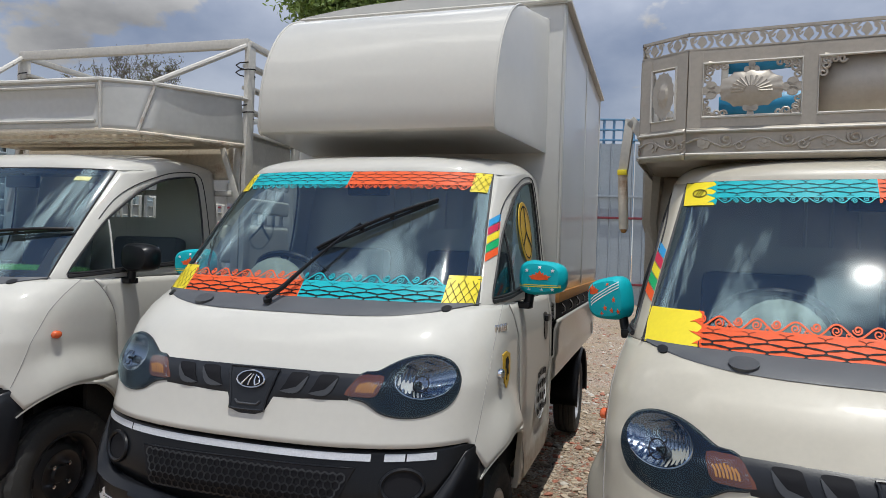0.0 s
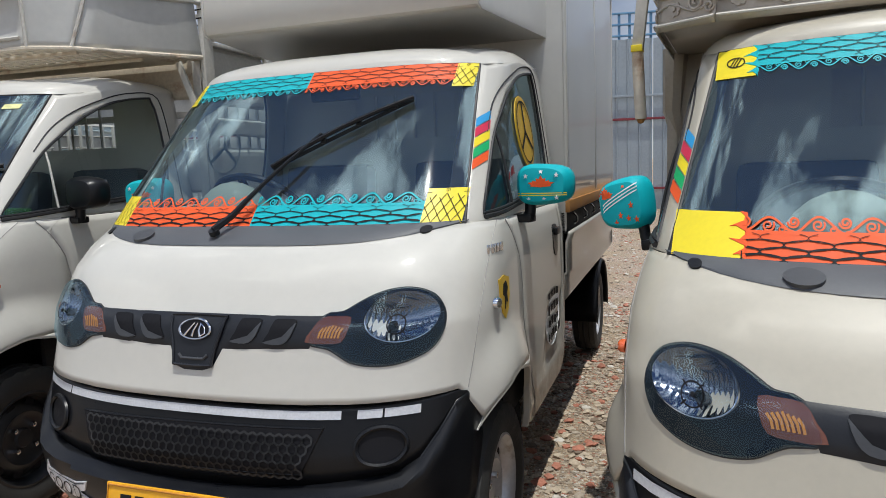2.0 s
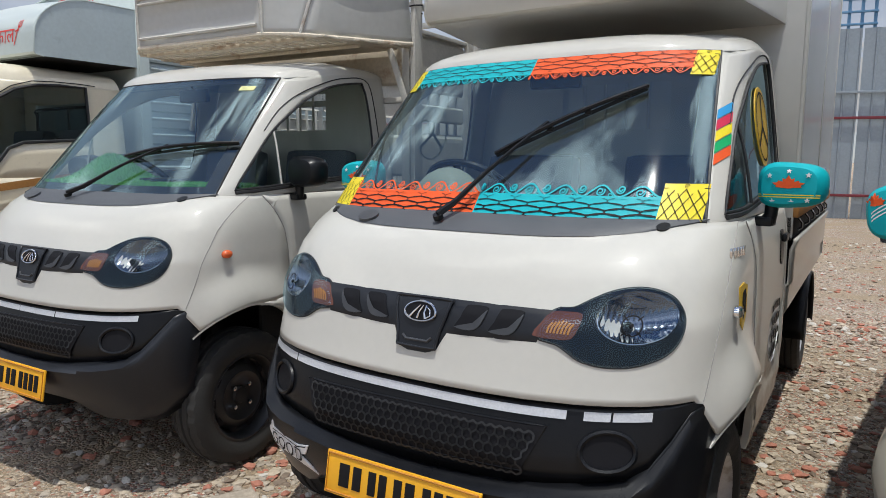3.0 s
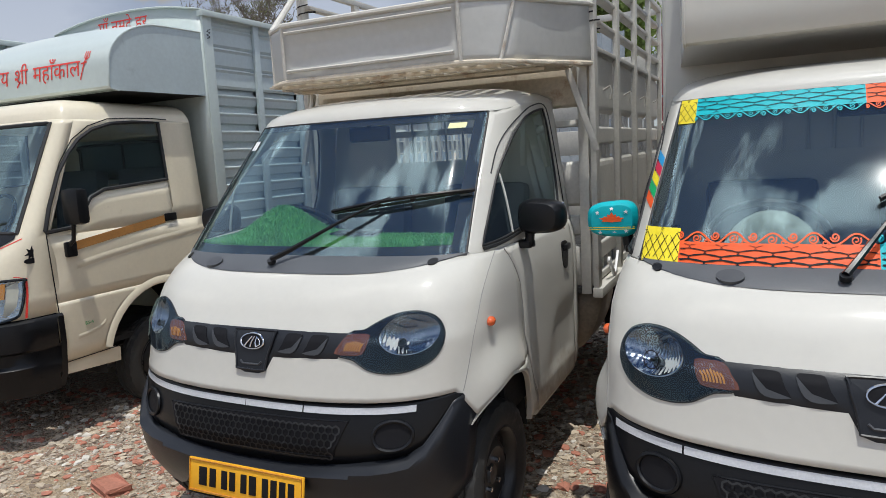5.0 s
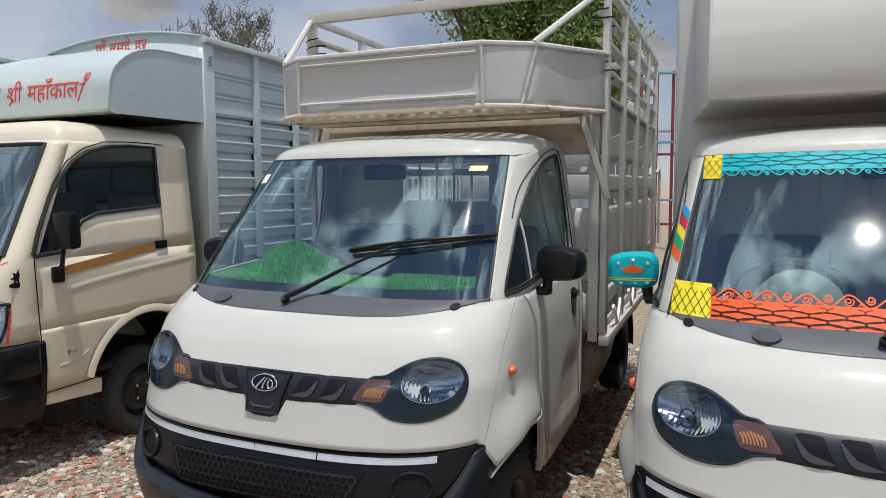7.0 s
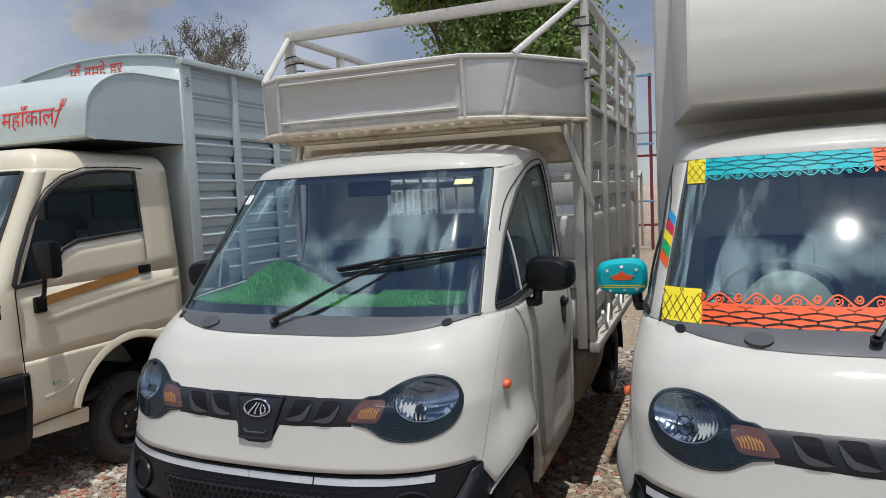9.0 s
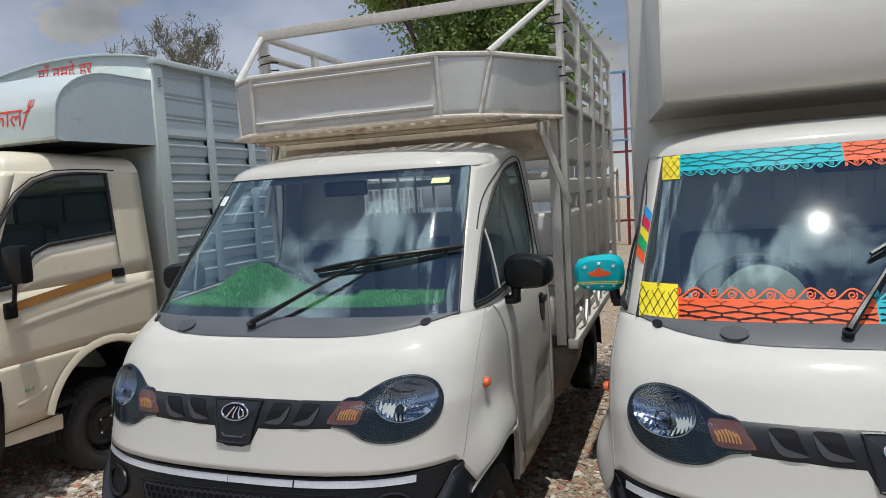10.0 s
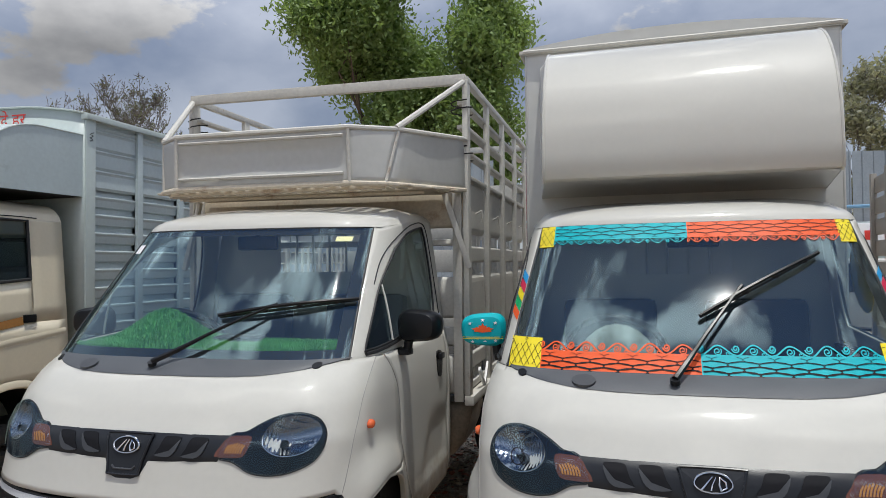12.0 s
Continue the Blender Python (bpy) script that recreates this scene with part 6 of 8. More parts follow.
def ornate_body(t):
    b = new("ornate_body")
    b.parent = t
    b["label"] = "bronze-painted pressed metal body with scroll ornaments"
    yf = 0.93
    plan = [(-0.79, 1.70), (-0.755, 1.02), (-0.585, yf), (0.585, yf), (0.755, 1.02), (0.79, 1.70)]

    def along(i):
        a, c = Vector((*plan[i], 0)), Vector((*plan[i + 1], 0))
        d = (c - a).normalized()
        nrm = Vector((d.y, -d.x, 0))
        ln = (c - a).length

        def place(u, v, off=0.0):
            return a + d * u + Vector((0, 0, v)) + nrm * off
        return place, ln

    bm = bmesh.new()
    grid(bm, [[(x, 1.705, z) for x in np.linspace(-0.78, 0.78, 9)] for z in (0.75, 1.2, 1.62, 1.80)])
    part("headboard", bm, BRONZE, b, thick=0.01)
    z_fr0, z_fr1, z_p1, z_top = 1.765, 1.843, 2.130, 2.192
    for i in range(5):
        place, ln = along(i)
        # pressed frieze
        bm = bmesh.new()
        grid(bm, [[place(u, v, o) for u in np.linspace(0, ln, 12)] for v, o in ((z_fr0 - 0.02, 0.004), (z_fr0, 0.012), (z_fr0 + 0.006, 0.0), (z_fr1 - 0.006, 0.0), (z_fr1, 0.012), (z_fr1 + 0.015, 0.004))])
        part("frieze", bm, BRONZE, b, thick=0.006)
        bm = bmesh.new()
        n = max(1, round(ln / 0.19))
        st = ln / n
        for k in range(n):
            cu, cv = (k + 0.30) * st, (z_fr0 + z_fr1) / 2
            for q in range(7):
                a = 2 * math.pi * q / 7
                plate_2d(bm, oval(cu + 0.015 * math.cos(a), cv + 0.015 * math.sin(a), 0.008, 0.008, 8), place, 0.008)
            plate_2d(bm, oval(cu, cv, 0.008, 0.008, 8), place, 0.013)
            tube(bm, [place(*p, 0.007) for p in spiral((k + 0.68) * st, cv + 0.008, 0.024, 1.4, 2.6)], 0.0045, 5)
            tube(bm, [place(*p, 0.007) for p in spiral((k + 0.90) * st, cv - 0.010, 0.018, 1.2, 0.0, hand=-1)], 0.004, 5)
            tube(bm, [place((k + q) * st, cv + 0.016 * math.sin(q * 7), 0.006) for q in np.linspace(0, 1, 9)], 0.004, 5)
        part("frieze_ornament", bm, BRONZE, b, "raised flower and vine ornament")
        for v in (z_fr0 - 0.002, z_fr1 + 0.002):
            bm = bmesh.new()
            tube(bm, [place(u, v, 0.013) for u in np.linspace(0, ln, 3)], 0.004, 6)
            part("frieze_bead", bm, CAGE_GREY, b)
        # frame of the panel above
        for v in (z_fr1 + 0.025, z_p1 - 0.022):
            bm = bmesh.new()
            grid(bm, [[place(u, v + d, o) for u in (0, ln)] for d, o in ((-0.026, -0.012), (-0.026, 0.006), (0.026, 0.006), (0.026, -0.012))])
            part("panel_rail", bm, BRONZE, b)
        ups = [0.022, ln - 0.022] if i != 2 else [0.025, 0.385, ln - 0.385, ln - 0.025]
        for u in ups:
            bm = bmesh.new()
            w = 0.022 if i != 2 else 0.024
            grid(bm, [[place(u + d, v, o) for v in (z_fr1, z_p1)] for d, o in ((-w, -0.012), (-w, 0.008), (w, 0.008), (w, -0.012))])
            part("panel_stile", bm, BRONZE, b)
        wins = [(0.045, ln - 0.045, i in (1, 3))] if i != 2 else [(0.05, 0.362, True), (0.41, ln - 0.41, False), (ln - 0.362, ln - 0.05, True)]
        v0, v1 = z_fr1 + 0.05, z_p1 - 0.047
        for u0, u1, pierced in wins:
            cu, cv = (u0 + u1) / 2, (v0 + v1) / 2
            if not pierced:
                bm = bmesh.new()
                grid(bm, [[place(u, v, -0.008) for u in (u0, cu, u1)] for v in (v0, cv, v1)])
                part("plain_panel", bm, BRONZE, b, thick=0.004)
            bm = bmesh.new()
            tube(bm, [place(u, v, 0.008) for u, v in ((u0, v0), (u1, v0), (u1, v1), (u0, v1))], 0.005, 6, closed=True)
            part("panel_bead", bm, CAGE_GREY, b)
            w, h = u1 - u0, v1 - v0
            for su in (-1, 1):
                for sv in (-1, 1):
                    if not pierced and sv < 0:
                        continue
                    if w < 0.2:
                        continue
                    bm = bmesh.new()
                    ku, kv = cu + su * w / 2, cv + sv * h / 2
                    for (du, dv, r) in ((0.012, 0.055, 0.014), (0.018, 0.030, 0.016), (0.020, 0.012, 0.018), (0.045, 0.014, 0.015), (0.068, 0.012, 0.013)):
                        tube(bm, [place(*p, 0.004) for p in spiral(ku - su * du, kv - sv * dv, r, 1.2, du * 90, hand=su * sv)], 0.0045, 5)
                    plate_2d(bm, [(ku, kv), (ku - su * 0.075, kv), (ku - su * 0.022, kv - sv * 0.022), (ku, kv - sv * 0.062)], place, 0.004)
                    part("corner_scroll", bm, BRONZE, b, "raised scroll corner")
            if pierced:
                bm = bmesh.new()
                if w > 0.2:
                    rows = []
                    for k in np.linspace(0, 1, 7):
                        rows.append([place(cu + 0.105 * k * (1 + 0.06 * math.cos(12 * a)) * math.cos(a), cv + 0.066 * k * (1 + 0.06 * math.cos(12 * a)) * math.sin(a), 0.006 + 0.022 * (1 - k * k)) for a in np.linspace(0, 2 * math.pi, 36, endpoint=False)])
                    grid(bm, rows, close=True)
                    part("rosette", bm, BRONZE, b, "raised sunflower medallion")
                    for a in np.linspace(0, math.pi, 13):
                        bm = bmesh.new()
                        tube(bm, [place(cu + r * math.cos(a), cv - 0.012 + r * 0.8 * math.sin(a), 0.030 - r * 0.16) for r in (0.022, 0.05, 0.066)], 0.0045, 5)
                        part("rosette_ray", bm, BRONZE, b)
                    for su in (-1, 1):
                        for (du, dv, a1, b1) in [(su * q, w, 0.018, 0.015) for q, w in ((0.112, 0.0), (0.128, 0.016), (0.128, -0.016), (0.146, 0.0))] + [(q, su * w, 0.011, 0.011) for q, w in ((0.0, 0.072), (0.014, 0.066), (-0.014, 0.066), (0.0, 0.085))]:
                            bm = bmesh.new()
                            plate_2d(bm, oval(cu + du, cv + dv, a1, b1, 12), place, 0.010)
                            part("rosette_petal", bm, BRONZE, b)
                        bm = bmesh.new()
                        line_2d(bm, [(cu, cv + su * 0.06), (cu, cv + su * h / 2)], 0.014, place, 0.004)
                        part("rosette_stem", bm, BRONZE, b)
                else:
                    rows = []
                    for k in np.linspace(0, 1, 7):
                        rows.append([place(cu + w * 0.44 * k * (1 + 0.05 * k * math.cos(16 * a)) * math.cos(a), cv + h * 0.44 * k * (1 + 0.05 * k * math.cos(16 * a)) * math.sin(a), 0.006 + (0.012 if k < 0.5 else 0.004)) for a in np.linspace(0, 2 * math.pi, 48, endpoint=False)])
                    grid(bm, rows, close=True)
                    part("rosette", bm, BRONZE, b, "raised sunflower medallion")
        # pierced cresting
        for v in (z_p1 + 0.004, z_top):
            bm = bmesh.new()
            grid(bm, [[place(u, v + d, o) for u in (0, ln)] for d, o in ((-0.005, -0.006), (-0.005, 0.006), (0.005, 0.006), (0.005, -0.006), (-0.005, -0.006))])
            part("cresting_rail", bm, BRONZE, b)
        n = max(1, round(ln / 0.085))
        st = ln / n
        for k in range(n):
            bm = bmesh.new()
            cu, cv = (k + 0.5) * st, (z_p1 + z_top) / 2
            plate_2d(bm, [(cu, cv + 0.024), (cu + 0.012, cv + 0.010), (cu + 0.016, cv - 0.004), (cu + 0.006, cv - 0.014), (cu, cv - 0.026), (cu - 0.006, cv - 0.014), (cu - 0.016, cv - 0.004), (cu - 0.012, cv + 0.010)], place, 0.005)
            for q in (-1, 1):
                line_2d(bm, [(cu + q * (0.016 + 0.018 * math.sin(a)), cv - 0.026 + 0.052 * a / math.pi) for a in np.linspace(0, math.pi, 9)], 0.009, place, 0.004)
                line_2d(bm, spiral(cu + q * 0.030, cv + 0.010, 0.012, 1.1, 0, hand=q), 0.007, place, 0.005)
            part("cresting_leaf", bm, BRONZE, b)
    # rack floor over the cab
    bm = bmesh.new()
    grid(bm, [[(-0.585, yf + 0.02, 1.77), (0.585, yf + 0.02, 1.77)], [(-0.75, 1.02, 1.77), (0.75, 1.02, 1.77)], [(-0.78, 1.70, 1.77), (0.78, 1.70, 1.77)]])
    part("rack_floor", bm, BRONZE, b, thick=0.01)
    # slatted sides of the bed
    for s in (-1, 1):
        for y in (1.72, 2.30, 2.88, 3.46, 4.00):
            bm = bmesh.new()
            box(bm, (s * 0.80, y, 1.49), (0.04, 0.06, 1.40), None, 0.005)
            part("post", bm, BRONZE, b)
        for k in range(9):
            bm = bmesh.new()
            box(bm, (s * 0.785, 2.86, 0.86 + k * 0.155), (0.02, 2.28, 0.115), None, 0.004)
            part("side_slat", bm, BRONZE, b)
        bm = bmesh.new()
        tube(bm, [(s * 0.79, 1.70, 1.79), (s * 0.80, 1.72, 1.55), (s * 0.76, 1.72, 1.35)], [0.05, 0.04, 0.02], 8)
        part("bracket", bm, BRONZE, b)
    for k in range(8):
        bm = bmesh.new()
        box(bm, (0, 1.72, 0.95 + k * 0.15), (1.5, 0.02, 0.10), None, 0.004)
        part("headboard_slat", bm, BRONZE, b)
    bm = bmesh.new()
    grid(bm, [[(x, 1.76 + 0.03 * math.sin(9 * x), z + 0.010 * math.sin(5 * x)) for x in np.linspace(-0.50, 0.76, 15)] for z in (2.26, 2.31, 2.35)])
    part("tarpaulin", bm, TARP_BLUE, b, "blue tarpaulin rolled over the body", thick=0.004)
    bm = bmesh.new()
    grid(bm, [[(x, 1.74 + 0.02 * math.sin(7 * x), z + 0.012 * math.sin(4 * x)) for x in np.linspace(-0.52, 0.76, 15)] for z in (2.06, 2.11, 2.15)])
    part("tarpaulin", bm, TARP_BLUE, b, "blue tarpaulin sheet inside the body", thick=0.004)
    for x in (-0.50, 0.74):
        bm = bmesh.new()
        bar(bm, (x, 1.78, 0.80), (x, 1.78, 2.36), 0.03, 0.03)
        part("tarpaulin_post", bm, BRONZE, b)
    bm = bmesh.new()
    box(bm, (0, 2.86, 0.77), (1.58, 2.3, 0.05))
    part("bed_floor", bm, UNDER, b)
    # bent arm hanging beside the body
    a = new("side_arm")
    a.parent = t
    a["label"] = "bent off-white steel arm with yellow tape"
    bm = bmesh.new()
    bar(bm, (-0.750, 1.20, 1.860), (-0.829, 1.20, 1.945), 0.028, 0.044)
    bar(bm, (-0.827, 1.20, 1.950), (-0.850, 1.20, 1.725), 0.028, 0.037)
    part("arm_upper", bm, CAGE_GREY, a)
    bm = bmesh.new()
    tube(bm, [(-0.850, 1.20, 1.725), (-0.838, 1.20, 1.500)], 0.019, 10)
    part("arm_lower", bm, TRAY_RUST, a)
    bm = bmesh.new()
    box(bm, (-0.850, 1.20, 1.732), (0.037, 0.046, 0.022), None, 0.003)
    part("tape", bm, YELLOW, a, "yellow tape")
    bm = bmesh.new()
    bmesh.ops.create_uvsphere(bm, u_segments=12, v_segments=8, radius=0.013, matrix=Matrix.Translation((-0.838, 1.20, 1.497)))
    part("arm_knob", bm, BROWN_TRIM, a)


ornate_body(ornate_truck)

# ---- the older cream forward-cab trucks with blue-grey boxes ----
ACE = np.array([(0.30, 0.10, 0.46, 0.700, 3.0), (0.50, 0.03, 0.46, 0.745, 3.0), (0.76, 0.02, 0.47, 0.750, 2.8), (0.95, 0.07, 0.48, 0.750, 2.7), (1.10, 0.13, 0.48, 0.750, 2.9),
                (1.20, 0.26, 0.45, 0.745, 3.4), (1.86, 0.62, 0.74, 0.690, 3.8), (1.93, 0.74, 0.95, 0.680, 4.0)])
ACE_COLS = [0, .2, .4, .6, .75, .86, .90, .94, .97, .99, 1.0]
ACE_T = [0.3, 0.6, 1.0]
ACE_REAR = 1.62


def ace_level(z):
    return [float(np.interp(z, ACE[:, 0], ACE[:, k])) for k in (1, 2, 3, 4)]


def ace_point(c, z):
    yf, yc, hw, n = ace_level(z)
    s, a = (1 if c >= 0 else -1), abs(c)
    if a <= 1:
        return Vector((s * a * hw, yc - (yc - yf) * max(0.0, 1 - a ** n) ** (1 / n), z))
    return Vector((s * hw, yc + (ACE_REAR - yc) * (a - 1), z))


def ace_front(x, z, off=0.0):
    yf, yc, hw, n = ace_level(z)
    y = lambda u, v: (lambda l: l[1] - (l[1] - l[0]) * max(0.0, 1 - min(1, abs(u / l[2])) ** l[3]) ** (1 / l[3]))(ace_level(v))  # noqa: E731
    e = 0.01
    nrm = Vector((max(-3, min(3, (y(x + e, z) - y(x - e, z)) / (2 * e))), -1, max(-2, min(2, (y(x, z + e) - y(x, z - e)) / (2 * e))))).normalized()
    return Vector((x, y(x, z), z)) + nrm * off


def ace_side(s):
    def place(u, v, off=0.0):
        return Vector((s * (ace_level(v)[2] + off), u, v))
    return place


def strip_side(bm, top, low, place, off, n=14):
    """A plate between two height curves over a length: top and low are lists of (u, v)."""
    tu, tv = zip(*top)
    lu, lv = zip(*low)
    rows = []
    for k in range(n + 1):
        a = min(tu) + (max(tu) - min(tu)) * k / n
        b = min(lu) + (max(lu) - min(lu)) * k / n
        zt, zl = float(np.interp(a, tu, tv)), float(np.interp(b, lu, lv))
        rows.append([place(b + (a - b) * q, zl + (zt - zl) * q, off) for q in (0, 0.33, 0.66, 1)])
    grid(bm, rows)


def ace_truck(name, m, label, paint, near):
    t = thing(name, m, label, "truck", "parked small trucks")
    cols = [-1 - q for q in reversed(ACE_T)] + [-f for f in reversed(ACE_COLS[1:])] + ACE_COLS + [1 + q for q in ACE_T]
    ay, az, ar = 1.19, 0.36, 0.445
    bm = bmesh.new()
    zs = [0.77, 0.88, 0.98, 1.07, 1.14, 1.20, 1.24, 1.40, 1.55, 1.70, 1.83, 1.86]
    grid(bm, [[ace_point(c, z) for c in cols if abs(c) <= 1.0] for z in zs], skip=lambda i, j: 6 <= i <= 9 and abs(([c for c in cols if abs(c) <= 1.0][j] + [c for c in cols if abs(c) <= 1.0][j + 1]) / 2) < 0.89)
    for s in (-1, 1):
        place = ace_side(s)
        # flank, cut by the wheel arch and the window
        for y0, y1, z0, z1 in ((0.45, 1.62, 0.82, 1.20),):
            rows = []
            for z in (0.82, 0.88, 0.95, 1.05, 1.12, 1.20):
                rows.append([place(y, z) for y in np.linspace(ace_level(z)[1], ACE_REAR, 14)])
            grid(bm, rows)
        low = []
        for z in (0.47, 0.55, 0.62, 0.68, 0.73, 0.77, 0.795, 0.82):
            r = math.sqrt(max(0.0, ar ** 2 - (z - az) ** 2))
            low.append((z, ay - r))
        grid(bm, [[place(y, z) for y in np.linspace(0.45, e, 6)] for z, e in low])
        grid(bm, [[place(y, z) for y in np.linspace(2 * ay - e, ACE_REAR, 4)] for z, e in low])
        # upper frame round the window
        zz = (1.20, 1.30, 1.42, 1.54, 1.62, 1.68, 1.73, 1.77, 1.80, 1.825, 1.845, 1.86)
        wfront = lambda z: max(ace_level(z)[1], float(np.interp(z, (1.20, 1.36, 1.55, 1.66, 1.74, 1.80, 1.838, 1.85), (0.44, 0.49, 0.58, 0.66, 0.74, 0.84, 0.98, 1.15))) - 0.015)  # noqa: E731
        grid(bm, [[place(y, z) for y in np.linspace(ace_level(z)[1], wfront(z) + 0.012, 3)] for z in zz])
        grid(bm, [[place(y, z) for y in np.linspace(1.345, ACE_REAR, 4)] for z in zz])
        strip_side(bm, [(1.14, 1.86), (1.36, 1.86)], [(1.14, 1.845), (1.36, 1.845)], place, 0.0, 6)
        # the pressed panel under the window
        strip_side(bm, [(0.44, 1.225), (0.60, 1.235), (0.68, 1.30), (0.76, 1.40), (0.86, 1.44), (1.36, 1.475)], [(0.44, 1.19), (1.36, 1.19)], place, 0.0, 18)
    bmesh.ops.remove_doubles(bm, verts=bm.verts, dist=0.0015)
    part("cab_shell", bm, paint, t, out=(0, 1.0), thick=0.012)
    ring = [ace_point(c, 1.86) for c in cols] + [Vector((x, ACE_REAR, 1.86)) for x in (0.4, 0, -0.4)]
    bm = bmesh.new()
    rws = [[Vector((p.x * (1 - r), 1.2 + (p.y - 1.2) * (1 - r), 1.86 + h)) for p in ring] for r, h in ((0, 0), (0.02, 0.04), (0.05, 0.075), (0.10, 0.10), (0.25, 0.125), (0.6, 0.14), (0.96, 0.145))]
    vs = grid(bm, rws, close=True)
    bm.faces.new(vs[-1])
    part("roof", bm, paint, t)
    bm = bmesh.new()
    grid(bm, [[(x, ACE_REAR - 0.004, z) for x in (-0.69, -0.5, 0.5, 0.69)] for z in (0.45, 1.45, 1.78, 1.87)], skip=lambda i, j: i == 1 and j == 1)
    part("rear_wall", bm, paint, t)
    ro = rounded([(-0.42, 1.50), (0.42, 1.50), (0.47, 1.55), (0.47, 1.69), (0.42, 1.74), (-0.42, 1.74), (-0.47, 1.69), (-0.47, 1.55)], 4)
    bm = bmesh.new()
    tube(bm, [(x, ACE_REAR - 0.012, z) for x, z in ro], 0.014, 6, closed=True)
    tube(bm, [(0, ACE_REAR - 0.012, 1.50), (0, ACE_REAR - 0.012, 1.74)], 0.010, 6)
    part("rear_window_frame", bm, SEAL, t)
    bm = bmesh.new()
    plate_2d(bm, ro, lambda u, v, off=0.0: Vector((u, ACE_REAR - 0.010 + off, v)), 0.003)
    part("rear_window", bm, GLASS_DEEP, t, "dark rear cab window")
    bm = bmesh.new()
    box(bm, (0, 1.05, 0.50), (1.36, 1.1, 0.03))
    box(bm, (0, 0.55, 0.85), (1.3, 0.03, 0.70))
    part("cab_floor", bm, UNDER, t)
    for x in (-0.35, 0.35):
        bm = bmesh.new()
        box(bm, (x, 1.25, 0.90), (0.5, 0.45, 0.16), None, 0.04)
        box(bm, (x, 1.48, 1.25), (0.48, 0.12, 0.62), Matrix.Rotation(-0.1, 3, "X"), 0.04)
        part("seat", bm, SEAT_CLOTH, t)
    bm = bmesh.new()
    grid(bm, [[(x, y, z) for y, z in ((0.36, 1.18), (0.50, 1.22), (0.66, 1.20), (0.72, 1.0))] for x in np.linspace(-0.66, 0.66, 9)])
    part("dashboard", bm, SEAT_CLOTH, t)
    bm = bmesh.new()
    c0 = Vector((-0.32, 0.80, 1.26))
    tube(bm, [c0 + Vector((0.19 * math.cos(a), 0.10 * math.sin(a), 0.16 * math.sin(a))) for a in np.linspace(0, 2 * math.pi, 28, endpoint=False)], 0.014, 8, closed=True)
    part("steering_wheel", bm, BLACK_PLASTIC, t)
    wx = [c for c in cols if abs(c) <= 0.901]
    bm = bmesh.new()
    grid(bm, [[ace_point(c, z) for c in wx] for z in np.linspace(1.235, 1.835, 7)])
    w = part("windscreen", bm, GLASS, t, "windscreen")
    w.visible_shadow = False
    bm = bmesh.new()
    tube(bm, [ace_point(c, 1.235) for c in wx] + [ace_point(0.9, z) for z in np.linspace(1.3, 1.78, 5)] + [ace_point(c, 1.838) for c in reversed(wx)] + [ace_point(-0.9, z) for z in np.linspace(1.78, 1.3, 5)], 0.012, 6, closed=True)
    part("windscreen_seal", bm, SEAL, t)
    # black scuttle with slots
    bm = bmesh.new()
    lowc = lambda x: 1.115 + 0.12 * max(0, (abs(x) - 0.45) / 0.25) ** 2  # noqa: E731
    grid(bm, [[ace_front(x, lowc(x) + (1.236 - lowc(x)) * k, 0.004) for x in np.linspace(-0.665, 0.665, 25)] for k in (0, 0.5, 1)])
    part("scuttle", bm, BLACK_PLASTIC, t)
    for s in (-1, 1):
        for k in range(4):
            bm = bmesh.new()
            line_2d(bm, [(s * 0.36, 1.14 + k * 0.018), (s * 0.54, 1.15 + k * 0.018)], 0.007, ace_front, 0.012)
            part("scuttle_slot", bm, GREY_PLASTIC, t)
    bm = bmesh.new()
    for x0, x1 in ((-0.35, 0.10), (0.08, 0.55)):
        tube(bm, [ace_front(x0 + (x1 - x0) * k, 1.20 + 0.10 * k, 0.025) for k in np.linspace(0, 1, 6)], 0.008, 6)
    part("wiper", bm, BLACK_PLASTIC, t)
    # bumper
    bm = bmesh.new()
    rows = []
    for z, o in ((0.32, -0.03), (0.33, 0.02), (0.42, 0.03), (0.50, 0.02), (0.52, 0.0), (0.58, 0.0), (0.60, 0.035), (0.70, 0.04), (0.75, 0.03), (0.765, 0.0)):
        rows.append([ace_point(c, z) + Vector((0.4 * o * c, -o, 0)) for c in [c for c in cols if abs(c) <= 1.0]])
    grid(bm, rows)
    for s in (-1, 1):
        grid(bm, [[Vector((s * (ace_level(z)[2] + 0.4 * o), y, z)) for y in (0.44, 0.475)] for z, o in ((0.32, -0.03), (0.42, 0.03), (0.60, 0.035), (0.75, 0.03), (0.765, 0.0))])
    part("bumper", bm, BLACK_PLASTIC, t, "black plastic bumper")
    for s in (-1, 1):
        # flat black plate, shade of the fog lamp recess put into colour
        bm = bmesh.new()
        plate_2d(bm, [(s * 0.38, 0.52), (s * 0.38, 0.585), (s * 0.60, 0.585), (s * 0.60, 0.52)], ace_front, 0.004)
        part("fog_recess_shade", bm, INK_SHADE, t)
        bm = bmesh.new()
        plate_2d(bm, oval(s * 0.55, 0.55, 0.022, 0.030, 16), ace_front, 0.012)
        part("fog_lamp", bm, REFLECTOR, t)
        h = new("headlight")
        h.parent = t
        out = [(0.28, 0.785), (0.31, 0.762), (0.55, 0.755), (0.69, 0.778), (0.716, 0.83), (0.718, 0.965), (0.705, 0.988), (0.50, 0.975), (0.39, 0.945), (0.31, 0.88)]
        pl = lambda u, v, off=0.0, s=s: ace_front(s * u, v, off)  # noqa: E731
        out = rounded(out, 4)
        bm = bmesh.new()
